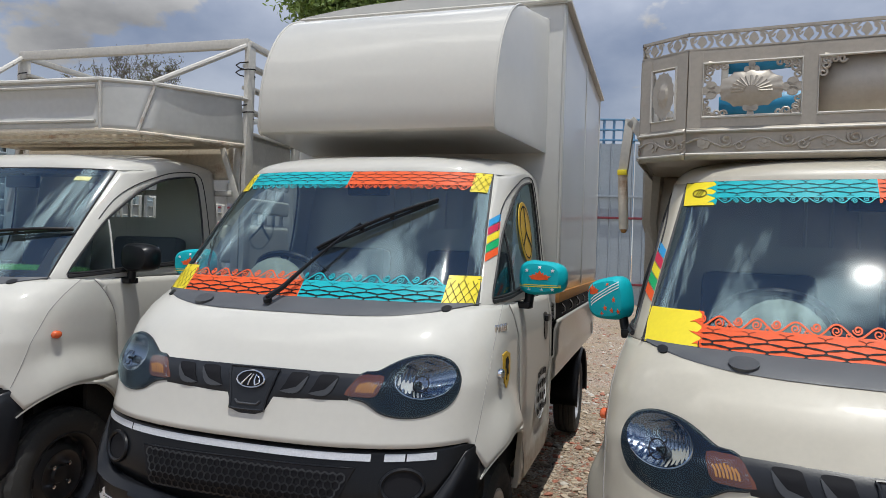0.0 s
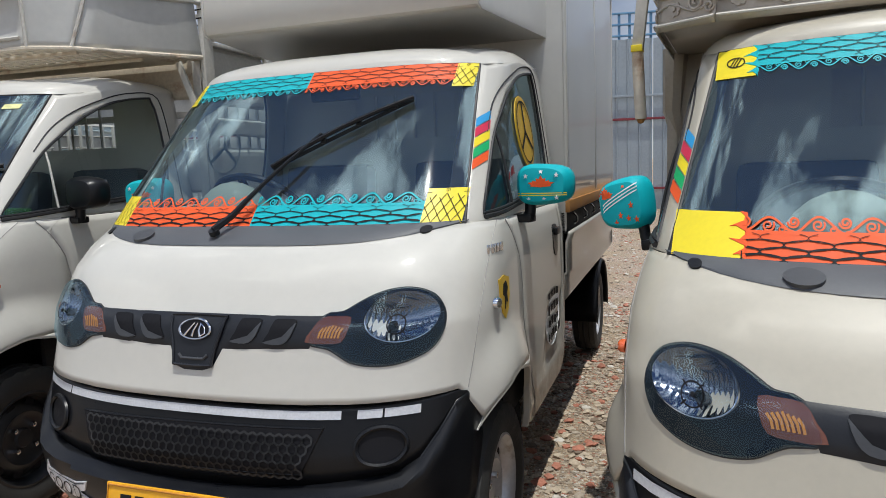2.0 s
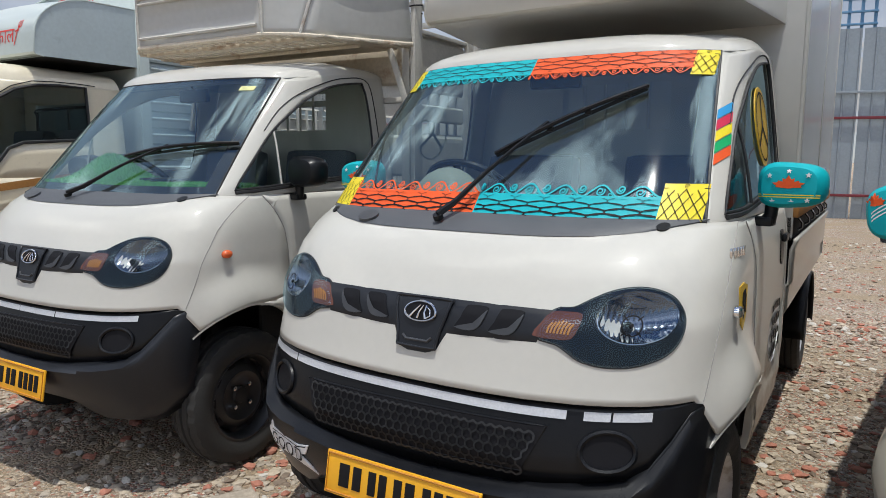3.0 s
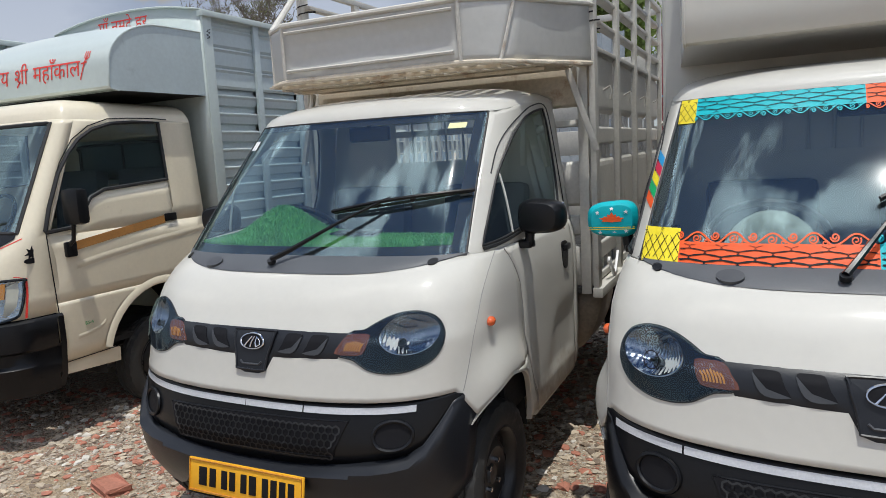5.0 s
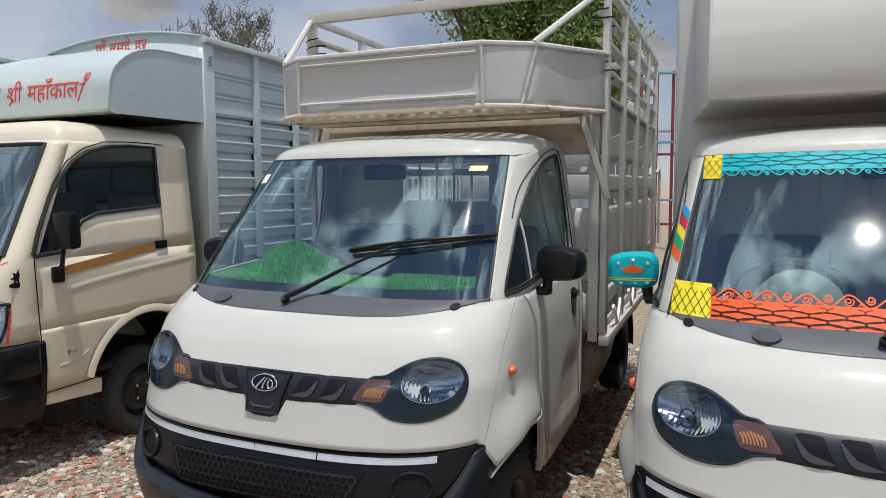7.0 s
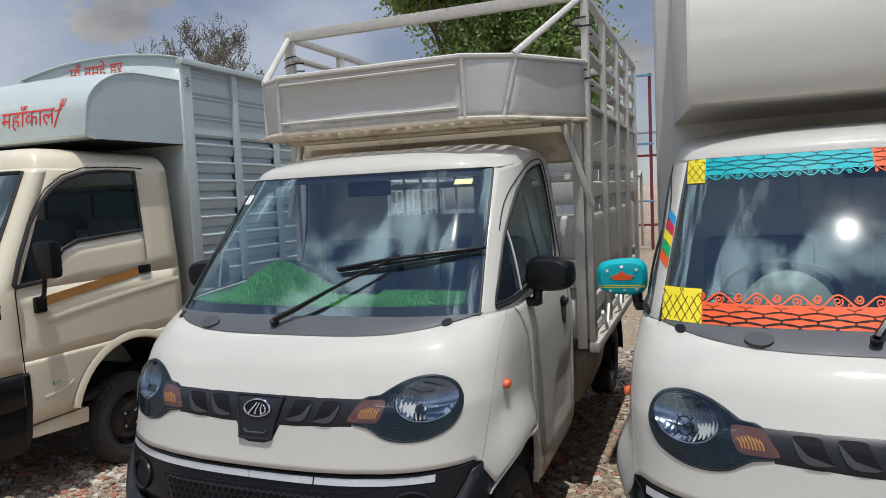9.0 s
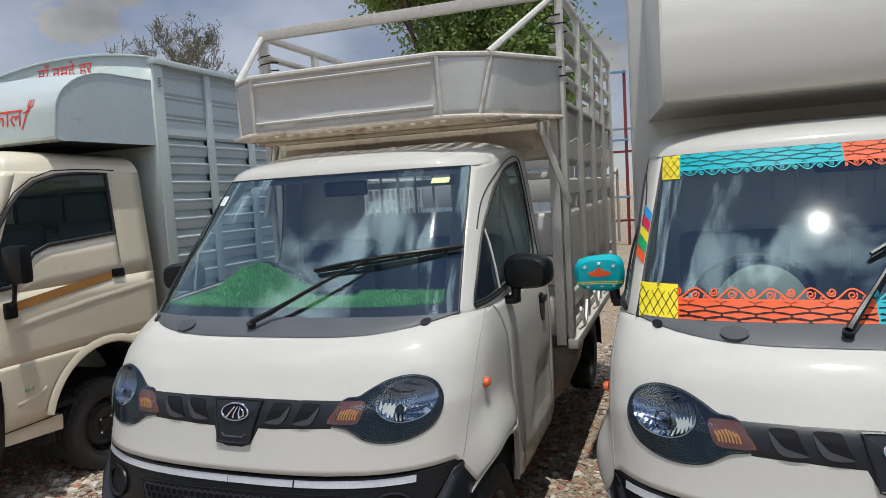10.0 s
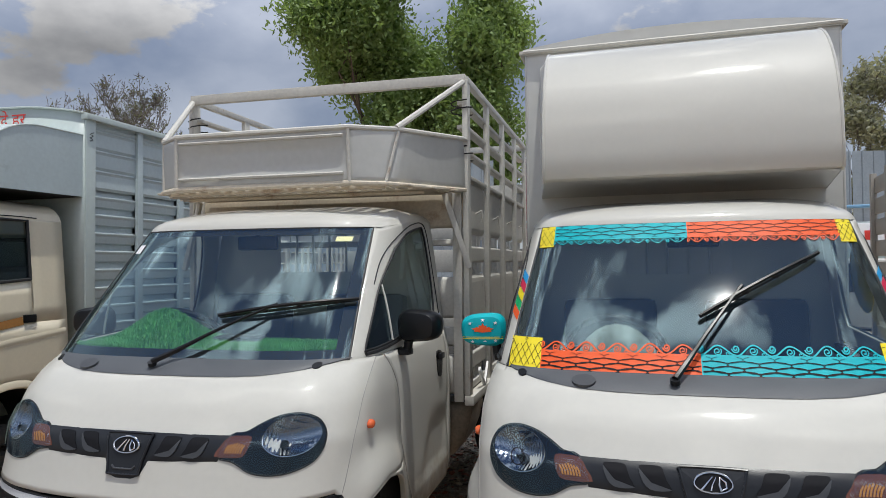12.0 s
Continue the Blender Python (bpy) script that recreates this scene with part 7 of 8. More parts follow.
        plate_2d(bm, out, pl, 0.004, 3)
        part("reflector", bm, BRIGHT_REFLECTOR, h)
        bm = bmesh.new()
        grid(bm, [[pl(0.345 + 0.325 * k / 10 + (0.03 if q == 0 else 0) * (1 - k / 10), (0.890, 0.935, 0.974 - 0.03 * (1 - k / 10))[q], 0.010) for k in range(11)] for q in range(3)])
        part("indicator", bm, AMBER_BULB, h, "amber turn signal")
        bm = bmesh.new()
        tube(bm, [pl(u, v, 0.006) for u, v in out], 0.008, 6, closed=True)
        part("lamp_rim", bm, BLACK_PLASTIC, h)
        bm = bmesh.new()
        plate_2d(bm, out, pl, 0.020, 3)
        ln = part("lens", bm, LENS, h)
        ln.visible_shadow = False
        # red pin-stripe round lamp and wing
        bm = bmesh.new()
        line_2d(bm, [(0.26, 0.79), (0.30, 0.90), (0.40, 0.965), (0.52, 0.992), (0.70, 1.004), (0.724, 0.99), (0.726, 0.90), (0.726, 0.775)], 0.004, pl, 0.003)
        line_2d(bm, [(0.0, 1.10), (0.40, 1.105), (0.62, 1.16), (0.70, 1.205)], 0.006, pl, 0.002)
        part("pin_stripe", bm, RED_PAINT, t, "thin red pin-stripe")
        for k in range(4):
            bm = bmesh.new()
            u, v = 0.36 + (k % 2) * 0.035 + k * 0.012, 1.00 + k * 0.022
            plate_2d(bm, [(u, v), (u + 0.025, v + 0.008), (u + 0.030, v + 0.026), (u + 0.006, v + 0.018)], pl, 0.003)
            part("diamond_mark", bm, RED_ORANGE, t, "orange diamond decal")
    bm = bmesh.new()
    plate_2d(bm, [(-0.28, 0.82), (0.28, 0.82), (0.30, 0.90), (-0.30, 0.90)], ace_front, 0.006, 2)
    part("grille", bm, BLACK_PLASTIC, t)
    bm = bmesh.new()
    plate_2d(bm, star(0.0, 1.02, 0.06, 10, 0.6), ace_front, 0.003)
    part("sun_decal", bm, YELLOW, t, "yellow sun decal")
    # doors: seams, window, stripe, handle, mirror
    for s in (-1, 1):
        place = ace_side(s)
        d = new("door")
        d.parent = t
        bm = bmesh.new()
        line_2d(bm, [(0.475, 0.46), (0.455, 0.80), (0.445, 1.20)], 0.007, place, 0.002)
        line_2d(bm, [(0.445, 1.20), (0.50, 1.40), (0.60, 1.61), (0.70, 1.74), (0.82, 1.82), (0.96, 1.865), (1.12, 1.874), (1.30, 1.875), (1.42, 1.87)], 0.006, place, 0.002)
        line_2d(bm, [(0.47, 0.47), (0.86, 0.475)], 0.006, place, 0.002)
        part("door_gap", bm, INK_SHADE, d)
        top = [(0.445, 1.235), (0.49, 1.36), (0.58, 1.55), (0.66, 1.66), (0.74, 1.74), (0.84, 1.80), (0.98, 1.838), (1.15, 1.85), (1.345, 1.85)]
        lo = [(0.445, 1.225), (0.60, 1.235), (0.68, 1.30), (0.76, 1.40), (0.86, 1.44), (1.345, 1.475)]
        bm = bmesh.new()
        tube(bm, [place(u, v, 0.0) for u, v in lo + list(reversed(top))], 0.012, 6, closed=True)
        part("window_seal", bm, SEAL, d)
        bm = bmesh.new()
        strip_side(bm, top, lo, place, -0.008, 20)
        pn = part("side_window", bm, GLASS_DEEP, d, "tinted door glass")
        pn.visible_shadow = False
        bm = bmesh.new()
        line_2d(bm, [(0.58, 1.125), (0.9, 1.168), (1.27, 1.215)], 0.050, place, 0.003)
        part("brown_stripe", bm, BROWN_TRIM, d, "brown door stripe")
        bm = bmesh.new()
        rows = [[place(u, v + o, q) for u, v in ((0.60, 1.02), (0.80, 1.05), (1.10, 1.085), (1.60, 1.13))] for o, q in ((-0.026, 0.0), (-0.012, 0.004), (0.0, 0.005), (0.016, 0.0))]
        grid(bm, rows)
        rows = [[place(u, v + o, q) for u, v in ((0.56, 0.600), (0.62, 0.606), (0.70, 0.622), (0.745, 0.65))] for o, q in ((-0.014, 0.0), (-0.006, 0.003), (0.004, 0.003), (0.012, 0.0))]
        grid(bm, rows)
        part("door_crease", bm, paint, d)
        bm = bmesh.new()
        box(bm, place(1.32, 1.225, 0.004), (0.014, 0.095, 0.050), None, 0.006)
        part("door_handle", bm, BLACK_PLASTIC, d, "black door handle")
        if s > 0:
            bm = bmesh.new()
            written(bm, "BS-4", 0.030, lambda u, v, off: place(0.635 + u, 0.667 + v, off), 0.004)
            part("emission_writing", bm, GREEN_V, d, "small green lettering")
            bm = bmesh.new()
            em = lambda u, v, off=0.0: ace_front(0.735, v, off) + Vector((0, u * 0.9, 0))  # noqa: E731
            plate_2d(bm, star(0.0, 1.125, 0.042, 7, 0.45), em, 0.003)
            plate_2d(bm, oval(0.0, 1.083, 0.046, 0.015, 18), em, 0.004)
            part("wing_sticker", bm, INK_SHADE, t, "small dark emblem sticker")
        mr = new("door_mirror")
        mr.parent = t
        mr.matrix_local = pose(s * 0.86, 0.56, 1.33, 0, 0, 0)
        bm = bmesh.new()
        box(bm, (0, 0, 0.03), (0.145, 0.08, 0.205), None, 0.032)
        part("housing", bm, BLACK_PLASTIC, mr)
        bm = bmesh.new()
        tube(bm, [(-s * 0.03, 0, -0.06), (-s * 0.05, 0, -0.16), (-s * 0.09, 0, -0.19)], 0.012, 8)
        box(bm, (-s * 0.10, 0.01, -0.215), (0.03, 0.07, 0.09), None, 0.012)
        part("arm", bm, BLACK_PLASTIC, mr)
        # arch lip and well, sill
        bm = bmesh.new()
        rws = []
        for k in range(21):
            a = radians(-8 + 172 * k / 20)
            rws.append([(s * x, ay + r * math.cos(a), az + r * math.sin(a)) for r, x in ((0.440, 0.72), (0.440, 0.754), (0.447, 0.762), (0.470, 0.762), (0.490, 0.752))])
        grid(bm, rws)
        part("wheel_arch", bm, paint, t)
        bm = bmesh.new()
        grid(bm, [[(s * x, ay + 0.46 * math.cos(radians(a)), az + 0.46 * math.sin(radians(a))) for x in (0.25, 0.73)] for a in range(-5, 186, 10)])
        part("wheel_well", bm, UNDER, t)
        bm = bmesh.new()
        box(bm, (s * 0.705, 0.66, 0.43), (0.05, 0.36, 0.09), Matrix.Rotation(-0.06, 3, "X"), 0.01)
        part("sill", bm, paint, t)
        for y in (ay - 0.02, 3.15):
            wheel(t, (s * 0.65, y, 0.288), s, STEEL_BLACK)
    bm = bmesh.new()
    for s in (-1, 1):
        bar(bm, (s * 0.38, 0.3, 0.50), (s * 0.38, 4.0, 0.55), 0.06, 0.14)
    box(bm, (0, 0.8, 0.45), (0.9, 0.9, 0.25), None, 0.03)
    for y in (ay - 0.02, 3.15):
        tube(bm, [(-0.6, y, 0.29), (0.6, y, 0.29)], 0.045, 8)
    part("chassis", bm, UNDER, t)
    # the box
    b = new("box_body")
    b.parent = t
    b["label"] = "blue-grey ribbed sheet-metal box with rounded fairing"
    y0, y1, hw, z0, z1 = 1.74, 4.15, 0.77, 0.78, 2.625
    arch = lambda x: z1 + 0.08 * (1 - (abs(x) / hw) ** 2.2)  # noqa: E731
    bm = bmesh.new()
    xs = np.linspace(-hw, hw, 17)
    grid(bm, [[(x, y0, z0) for x in xs], [(x, y0, 1.9) for x in xs], [(x, y0, arch(x)) for x in xs]])
    part("front_wall", bm, BLUEGREY2, b, thick=0.01)
    bm = bmesh.new()
    grid(bm, [[(x, y, arch(x) + 0.004) for x in xs] for y in (y0 - 0.015, (y0 + y1) / 2, y1)])
    part("roof_sheet", bm, BLUEGREY2, b, thick=0.012)
    for s in (-1, 1):
        for i, y in enumerate((y0 + 0.045, y0 + 0.55, y0 + 1.05, y0 + 1.55, y0 + 2.05, y1 - 0.03)):
            bm = bmesh.new()
            w = 0.09 if i == 0 else 0.06
            box(bm, (s * (hw - 0.002), y, (z0 + z1) / 2), (0.03, w, z1 - z0), None, 0.006)
            part("side_post", bm, BLUEGREY2 if i == 0 else BLUEGREY, b)
        bm = bmesh.new()
        bar(bm, (s * (hw + 0.006), y0 - 0.01, z1 - 0.02), (s * (hw + 0.006), y1, z1 - 0.02), 0.04, 0.06)
        part("gutter", bm, BLUEGREY2, b)
        # ribbed sheets: wide ribs above, slotted ribs below
        bays = ((y0 + 0.09, y0 + 0.52), (y0 + 0.58, y0 + 1.02), (y0 + 1.08, y0 + 1.52), (y0 + 1.58, y0 + 2.02), (y0 + 2.08, y1 - 0.06))
        for a, c in bays:
            z = z0 + 0.02
            while z < z1 - 0.06:
                h = min(0.145, z1 - 0.02 - z) if z > 2.05 else 0.130
                bm = bmesh.new()
                if z > 2.05:
                    prof = ((0, 0.0), (0.02, 0.010), (h - 0.03, 0.004), (h - 0.012, 0.012), (h, 0.0))
                else:
                    prof = ((0, -0.022), (0.012, 0.0), (0.06, 0.006), (0.075, 0.014), (0.082, 0.014), (0.094, -0.018), (h, -0.022))
                grid(bm, [[(s * (hw - 0.020 + o), y, z + dz) for y in (a, (a + c) / 2, c)] for dz, o in prof])
                part("rib_sheet", bm, BLUEGREY, b, smooth=False)
                z += h
    bm = bmesh.new()
    box(bm, (0, y1, (z0 + z1) / 2), (2 * hw, 0.02, z1 - z0))
    part("rear_wall", bm, BLUEGREY, b)
    bm = bmesh.new()
    box(bm, (0, (y0 + y1) / 2, z0), (2 * hw - 0.02, y1 - y0, 0.05))
    part("bed_floor", bm, UNDER, b)
    # fairing
    P = [(1.02, 2.035), (0.965, 2.045), (0.955, 2.06), (0.965, 2.18)]
    for k in range(1, 11):
        a = radians(90 * k / 10)
        P.append((1.40 - 0.435 * math.cos(a), 2.18 + 0.29 * math.sin(a)))
    P.append((y0, 2.475))
    fx = hw - 0.012
    bm = bmesh.new()
    grid(bm, [[(x, y, z + (0.03 * (1 - (x / fx) ** 2) if z > 2.4 else 0)) for y, z in P] for x in np.linspace(-fx, fx, 15)])
    part("fairing_hood", bm, BLUEGREY2, b)
    for s in (-1, 1):
        bm = bmesh.new()
        vs = [bm.verts.new((s * fx, y, z)) for y, z in P]
        lo = [bm.verts.new((s * fx, y0, max(2.04, z))) for y, z in P]
        for k in range(len(P) - 1):
            try:
                bm.faces.new((vs[k], vs[k + 1], lo[k + 1], lo[k]))
            except ValueError:
                pass
        bmesh.ops.remove_doubles(bm, verts=bm.verts, dist=1e-4)
        part("fairing_cheek", bm, BLUEGREY, b)
        bm = bmesh.new()
        tube(bm, [(s * fx, y, z) for y, z in P], 0.006, 6)
        part("fairing_bead", bm, BLUEGREY2, b)
        bm = bmesh.new()
        tube(bm, [(s * (hw + 0.01), y0 + 0.05 + 0.02 * math.cos(k * 1.9), 2.50 - 0.008 * k) for k in range(9)], 0.005, 5)
        part("latch", bm, UNDER, b)
    bm = bmesh.new()
    grid(bm, [[(-fx, 1.0, 2.037), (fx, 1.0, 2.037)], [(-fx, y0, 2.037), (fx, y0, 2.037)]])
    part("fairing_floor", bm, UNDER, b)
    if near:
        # painted words on the fairing and on the bowed front
        def hood(u, v, off=0.0):
            yv = float(np.interp(v, [p[1] for p in P[1:]], [p[0] for p in P[1:]]))
            return Vector((u, yv - off, v + off * 0.4))
        for word, u0 in (("जय", -0.345), ("शी", -0.115), ("महाँकाल", 0.240)):
            bm = bmesh.new()
            written(bm, word, 0.150, lambda u, v, off, u0=u0: hood(u + u0 + 0.03, 2.185 + v, off), 0.003)
            if u0 == -0.115:
                line_2d(bm, [(-0.090, 2.160), (-0.110, 2.140), (-0.130, 2.120)], 0.012, hood, 0.003)
            part("painted_word", bm, RED_PAINT, b, "red hand-painted word")
        for x in (-0.50, 0.53):
            bm = bmesh.new()
            tl = 0.03 if x > 0 else 0.0
            line_2d(bm, [(x - tl + 2 * tl * k / 10, 2.115 + 0.0145 * k) for k in range(11)], 0.010, hood, 0.003)
            for q in (-1, 0, 1):
                line_2d(bm, [(x + tl, 2.235), (x + tl + q * 0.020, 2.248), (x + tl + q * 0.020, 2.265), (x + tl + q * 0.018, 2.288)], 0.008, hood, 0.003)
            line_2d(bm, [(x - 0.02, 2.212), (x + 0.035, 2.220)], 0.010, hood, 0.003)
            part("trident_mark", bm, RED_PAINT, b, "red painted trident")
        bm = bmesh.new()
        written(bm, "माँ नमदे हर", 0.13, lambda u, v, off: Vector((0.0 + u, y0 - off, 2.612 + v)), 0.008)
        part("front_writing", bm, RED_PAINT, b, "red hand-painted words")
    return t


M_ACE = pose(-5.285, 1.521, -0.016, -0.13, 0.03, -9.22)
ace_truck("fairing_truck", M_ACE, "cream small truck with blue-grey ribbed box and red painted words", PAINT_ACE, True)
ace_truck("fairing_truck", M_ACE @ pose(-1.98, -1.15, 0.0, 0, 0, 0), "pale small truck with weathered blue-grey ribbed box", PAINT_WHITE, False)

# ---- ground: one sheet to the horizon ----
def ground_material():
    m = bpy.data.materials.new("rubble_gravel")
    m.use_nodes = True
    nt = m.node_tree
    ns, ln, b = nt.nodes, nt.links, nt.nodes["Principled BSDF"]
    tc = ns.new("ShaderNodeTexCoord")
    b.inputs["Roughness"].default_value = 0.92
    vo = ns.new("ShaderNodeTexVoronoi")
    vo.inputs["Scale"].default_value = 78.0
    ln.new(tc.outputs["Object"], vo.inputs["Vector"])
    ramp = ns.new("ShaderNodeValToRGB")
    cr = ramp.color_ramp
    cr.interpolation = "CONSTANT"
    cols = [(0.0, (0.33, 0.25, 0.18)), (0.20, (0.43, 0.345, 0.255)), (0.40, (0.24, 0.18, 0.13)), (0.54, (0.50, 0.42, 0.33)), (0.68, (0.36, 0.155, 0.105)),
            (0.80, (0.34, 0.29, 0.23)), (0.91, (0.52, 0.48, 0.42))]
    cr.elements[0].position, cr.elements[0].color = cols[0][0], (*cols[0][1], 1)
    cr.elements[1].position, cr.elements[1].color = cols[1][0], (*cols[1][1], 1)
    for p, c in cols[2:]:
        e = cr.elements.new(p)
        e.color = (*c, 1)
    sep = ns.new("ShaderNodeSeparateColor")
    ln.new(vo.outputs["Color"], sep.inputs[0])
    ln.new(sep.outputs[0], ramp.inputs["Fac"])
    n1 = ns.new("ShaderNodeTexNoise")
    n1.inputs["Scale"].default_value, n1.inputs["Detail"].default_value = 1.3, 6.0
    ln.new(tc.outputs["Object"], n1.inputs["Vector"])
    n2 = ns.new("ShaderNodeTexNoise")
    n2.inputs["Scale"].default_value, n2.inputs["Detail"].default_value = 60.0, 4.0
    ln.new(tc.outputs["Object"], n2.inputs["Vector"])
    mx = ns.new("ShaderNodeMix")
    mx.data_type = "RGBA"
    mx.inputs[7].default_value = (0.36, 0.275, 0.18, 1)
    r1 = ns.new("ShaderNodeMapRange")
    r1.inputs["From Min"].default_value, r1.inputs["From Max"].default_value = 0.42, 0.62
    ln.new(n1.outputs["Fac"], r1.inputs["Value"])
    ln.new(r1.outputs[0], mx.inputs[0])
    ln.new(ramp.outputs["Color"], mx.inputs[6])
    hsv = ns.new("ShaderNodeHueSaturation")
    r2 = ns.new("ShaderNodeMapRange")
    r2.inputs["From Min"].default_value, r2.inputs["From Max"].default_value = 0.3, 0.7
    r2.inputs["To Min"].default_value, r2.inputs["To Max"].default_value = 0.7, 1.3
    ln.new(n2.outputs["Fac"], r2.inputs["Value"])
    ln.new(r2.outputs[0], hsv.inputs["Value"])
    ln.new(mx.outputs[2], hsv.inputs["Color"])
    ln.new(hsv.outputs["Color"], b.inputs["Base Color"])
    bp = ns.new("ShaderNodeBump")
    bp.inputs["Strength"].default_value, bp.inputs["Distance"].default_value = 0.8, 0.02
    ad = ns.new("ShaderNodeMath")
    ad.operation = "SUBTRACT"
    ln.new(n2.outputs["Fac"], ad.inputs[0])
    ln.new(vo.outputs["Distance"], ad.inputs[1])
    ln.new(ad.outputs[0], bp.inputs["Height"])
    ln.new(bp.outputs["Normal"], b.inputs["Normal"])
    return m


GROUND = ground_material()


def ground_height(x, y):
    if abs(x + 1.5) > 7.5 or not -2.8 < y < 15:
        return 0.0
    lie = 0.028 * math.exp(-((x + 2.2) / 1.5) ** 2 - ((y - 2.6) / 3.0) ** 2) - 0.040 * math.exp(-((x - 1.4) / 1.0) ** 2 - ((y - 1.2) / 2.6) ** 2)
    return lie + 0.010 + 0.012 * noise.noise(Vector((x * 0.9, y * 0.9, 0.3))) + 0.010 * noise.noise(Vector((x * 4, y * 4, 1.7)))


bm = bmesh.new()
gx = [-3000, -300, -60, -25] + list(np.linspace(-9.5, 6.5, 161)) + [15, 40, 200, 3000]
gy = [-3000, -200, -30] + list(np.linspace(-3.2, 9.0, 123)) + list(np.linspace(9.4, 15.4, 16)) + [20, 40, 200, 4000]
grid(bm, [[(x, y, ground_height(x, y) - 0.01) for x in gx] for y in gy])
tagged(mesh_object("ground", bm, GROUND), "dusty ground of broken brick and gravel", "ground", kind="structure")

# ---- what stands behind: sheet fence, lorry cages, trees ----
SHEET = material("galvanised_blue_sheet", (0.33, 0.38, 0.42), 0.42, metal=0.25, vary=0.12, bump=0.03, scale=1.5, fine=20, spot=(0.22, 0.22, 0.21), spot_amount=0.08)
MAROON = material("maroon_paint", (0.20, 0.03, 0.04), 0.5, vary=0.15, bump=0.02)
LIGHT_BLUE = material("light_blue_paint", (0.15, 0.32, 0.50), 0.5, vary=0.12, bump=0.02)
BARK = material("bark", (0.10, 0.075, 0.055), 0.9, vary=0.3, bump=0.3, scale=5, fine=40)
DARK_BARK = material("dark_bark", (0.13, 0.115, 0.10), 0.9, vary=0.3, bump=0.3, scale=5, fine=40)


def foliage(name, color):
    m = material(name, color, 0.6, vary=0.35, bump=0.0, scale=0.6, fine=6)
    b = m.node_tree.nodes["Principled BSDF"]
    ns, ln = m.node_tree.nodes, m.node_tree.links
    tr, mx = ns.new("ShaderNodeBsdfTranslucent"), ns.new("ShaderNodeMixShader")
    tr.inputs["Color"].default_value = (color[0] * 1.3, color[1] * 1.3, color[2] * 0.8, 1)
    mx.inputs[0].default_value = 0.45
    ln.new(b.outputs[0], mx.inputs[1])
    ln.new(tr.outputs[0], mx.inputs[2])
    ln.new(mx.outputs[0], ns["Material Output"].inputs["Surface"])
    return m


LEAF = foliage("green_leaves", (0.21, 0.30, 0.11))
LEAF_GREY = foliage("grey_green_leaves", (0.27, 0.275, 0.21))
LEAF_DRY = foliage("sparse_leaves", (0.13, 0.14, 0.08))

FENCE_Y = 17.6
fence = thing("sheet_fence", pose(0, FENCE_Y, 0), "tall blue-grey profiled sheet fence on maroon rails", "fence", kind="structure")
for k in range(26):
    x = -30 + k * 2.35
    if -0.75 < x + 1.1 < 0.35:
        continue
    for z0, z1 in ((0.0, 2.35), (2.30, 4.40)):
        bm = bmesh.new()
        pts = []
        for i in range(8):
            for dx, dy in ((0.0, 0.0), (0.23, 0.0), (0.245, -0.03), (0.275, -0.03)):
                pts.append((x + i * 0.29 + dx, dy))
        grid(bm, [[(px, py + (0.02 if z0 else 0), z) for px, py in pts] for z in (z0, z1)])
        part("fence_sheet", bm, SHEET, fence, smooth=False)
for z in (0.55, 2.36, 2.95):
    bm = bmesh.new()
    bar(bm, (-30, -0.06, z), (30, -0.06, z), 0.05, 0.06)
    part("fence_rail", bm, MAROON if z != 2.95 else SHEET, fence)


def lorry_cage(name, m, label, bars, h, w, rails):
    """The red and blue slatted body of a big lorry."""
    t = thing(name, m, label, "lorry", "")
    n = int(w / 0.28)
    for k in range(n + 1):
        bm = bmesh.new()
        bar(bm, (w * k / n, 0, 0.0), (w * k / n, 0, h), 0.07, 0.06)
        part("upright", bm, bars, t)
    for z in rails:
        bm = bmesh.new()
        bar(bm, (-0.05, -0.04, z), (w + 0.05, -0.04, z), 0.08, 0.05)
        part("rail", bm, LIGHT_BLUE, t)
    return t


lorry_cage("lorry_cage", pose(-0.95, FENCE_Y - 1.2, 0, 0, 0, 4), "maroon slatted lorry side with blue rails", MAROON, 4.3, 0.75, (1.2, 2.6, 4.25))
lorry_cage("lorry_cage", pose(3.55, FENCE_Y + 1.0, 0, 0, 0, 40), "maroon and light-blue slatted lorry body behind the fence", MAROON, 5.35, 3.2, (3.2, 4.6, 5.0, 5.35))
lorry_cage("lorry_cage", pose(1.6, FENCE_Y + 1.3, 0, 0, 0, 0), "light-blue lorry body frame behind the fence", LIGHT_BLUE, 5.3, 1.7, (4.7, 5.0, 5.3))


# ---- trees ----
def branch_paths(rnd, start, direction, length, radius, depth, out, spread=0.6, tips=None):
    p, d = Vector(start), Vector(direction).normalized()
    pts, rad = [p.copy()], [radius]
    n = 5
    for i in range(n):
        d = (d + Vector((rnd.uniform(-1, 1), rnd.uniform(-1, 1), rnd.uniform(-0.4, 0.8))) * 0.16).normalized()
        p = p + d * length / n
        pts.append(p.copy())
        rad.append(radius * (1 - 0.55 * (i + 1) / n))
    out.append((pts, rad))
    if depth == 0:
        if tips is not None:
            tips.extend(pts[2:])
        return
    for k in range(rnd.choice((3, 3, 4))):
        i = rnd.choice((2, 3, 4, 5, 5))
        side = Vector((rnd.uniform(-1, 1), rnd.uniform(-1, 1), rnd.uniform(-0.25, 0.9)))
        branch_paths(rnd, pts[i], d * (1 - spread) + side.normalized() * spread * 1.2, length * rnd.uniform(0.55, 0.75), rad[i] * 0.62, depth - 1, out, spread, tips)
    if tips is not None and depth <= 1:
        tips.extend(pts[3:])


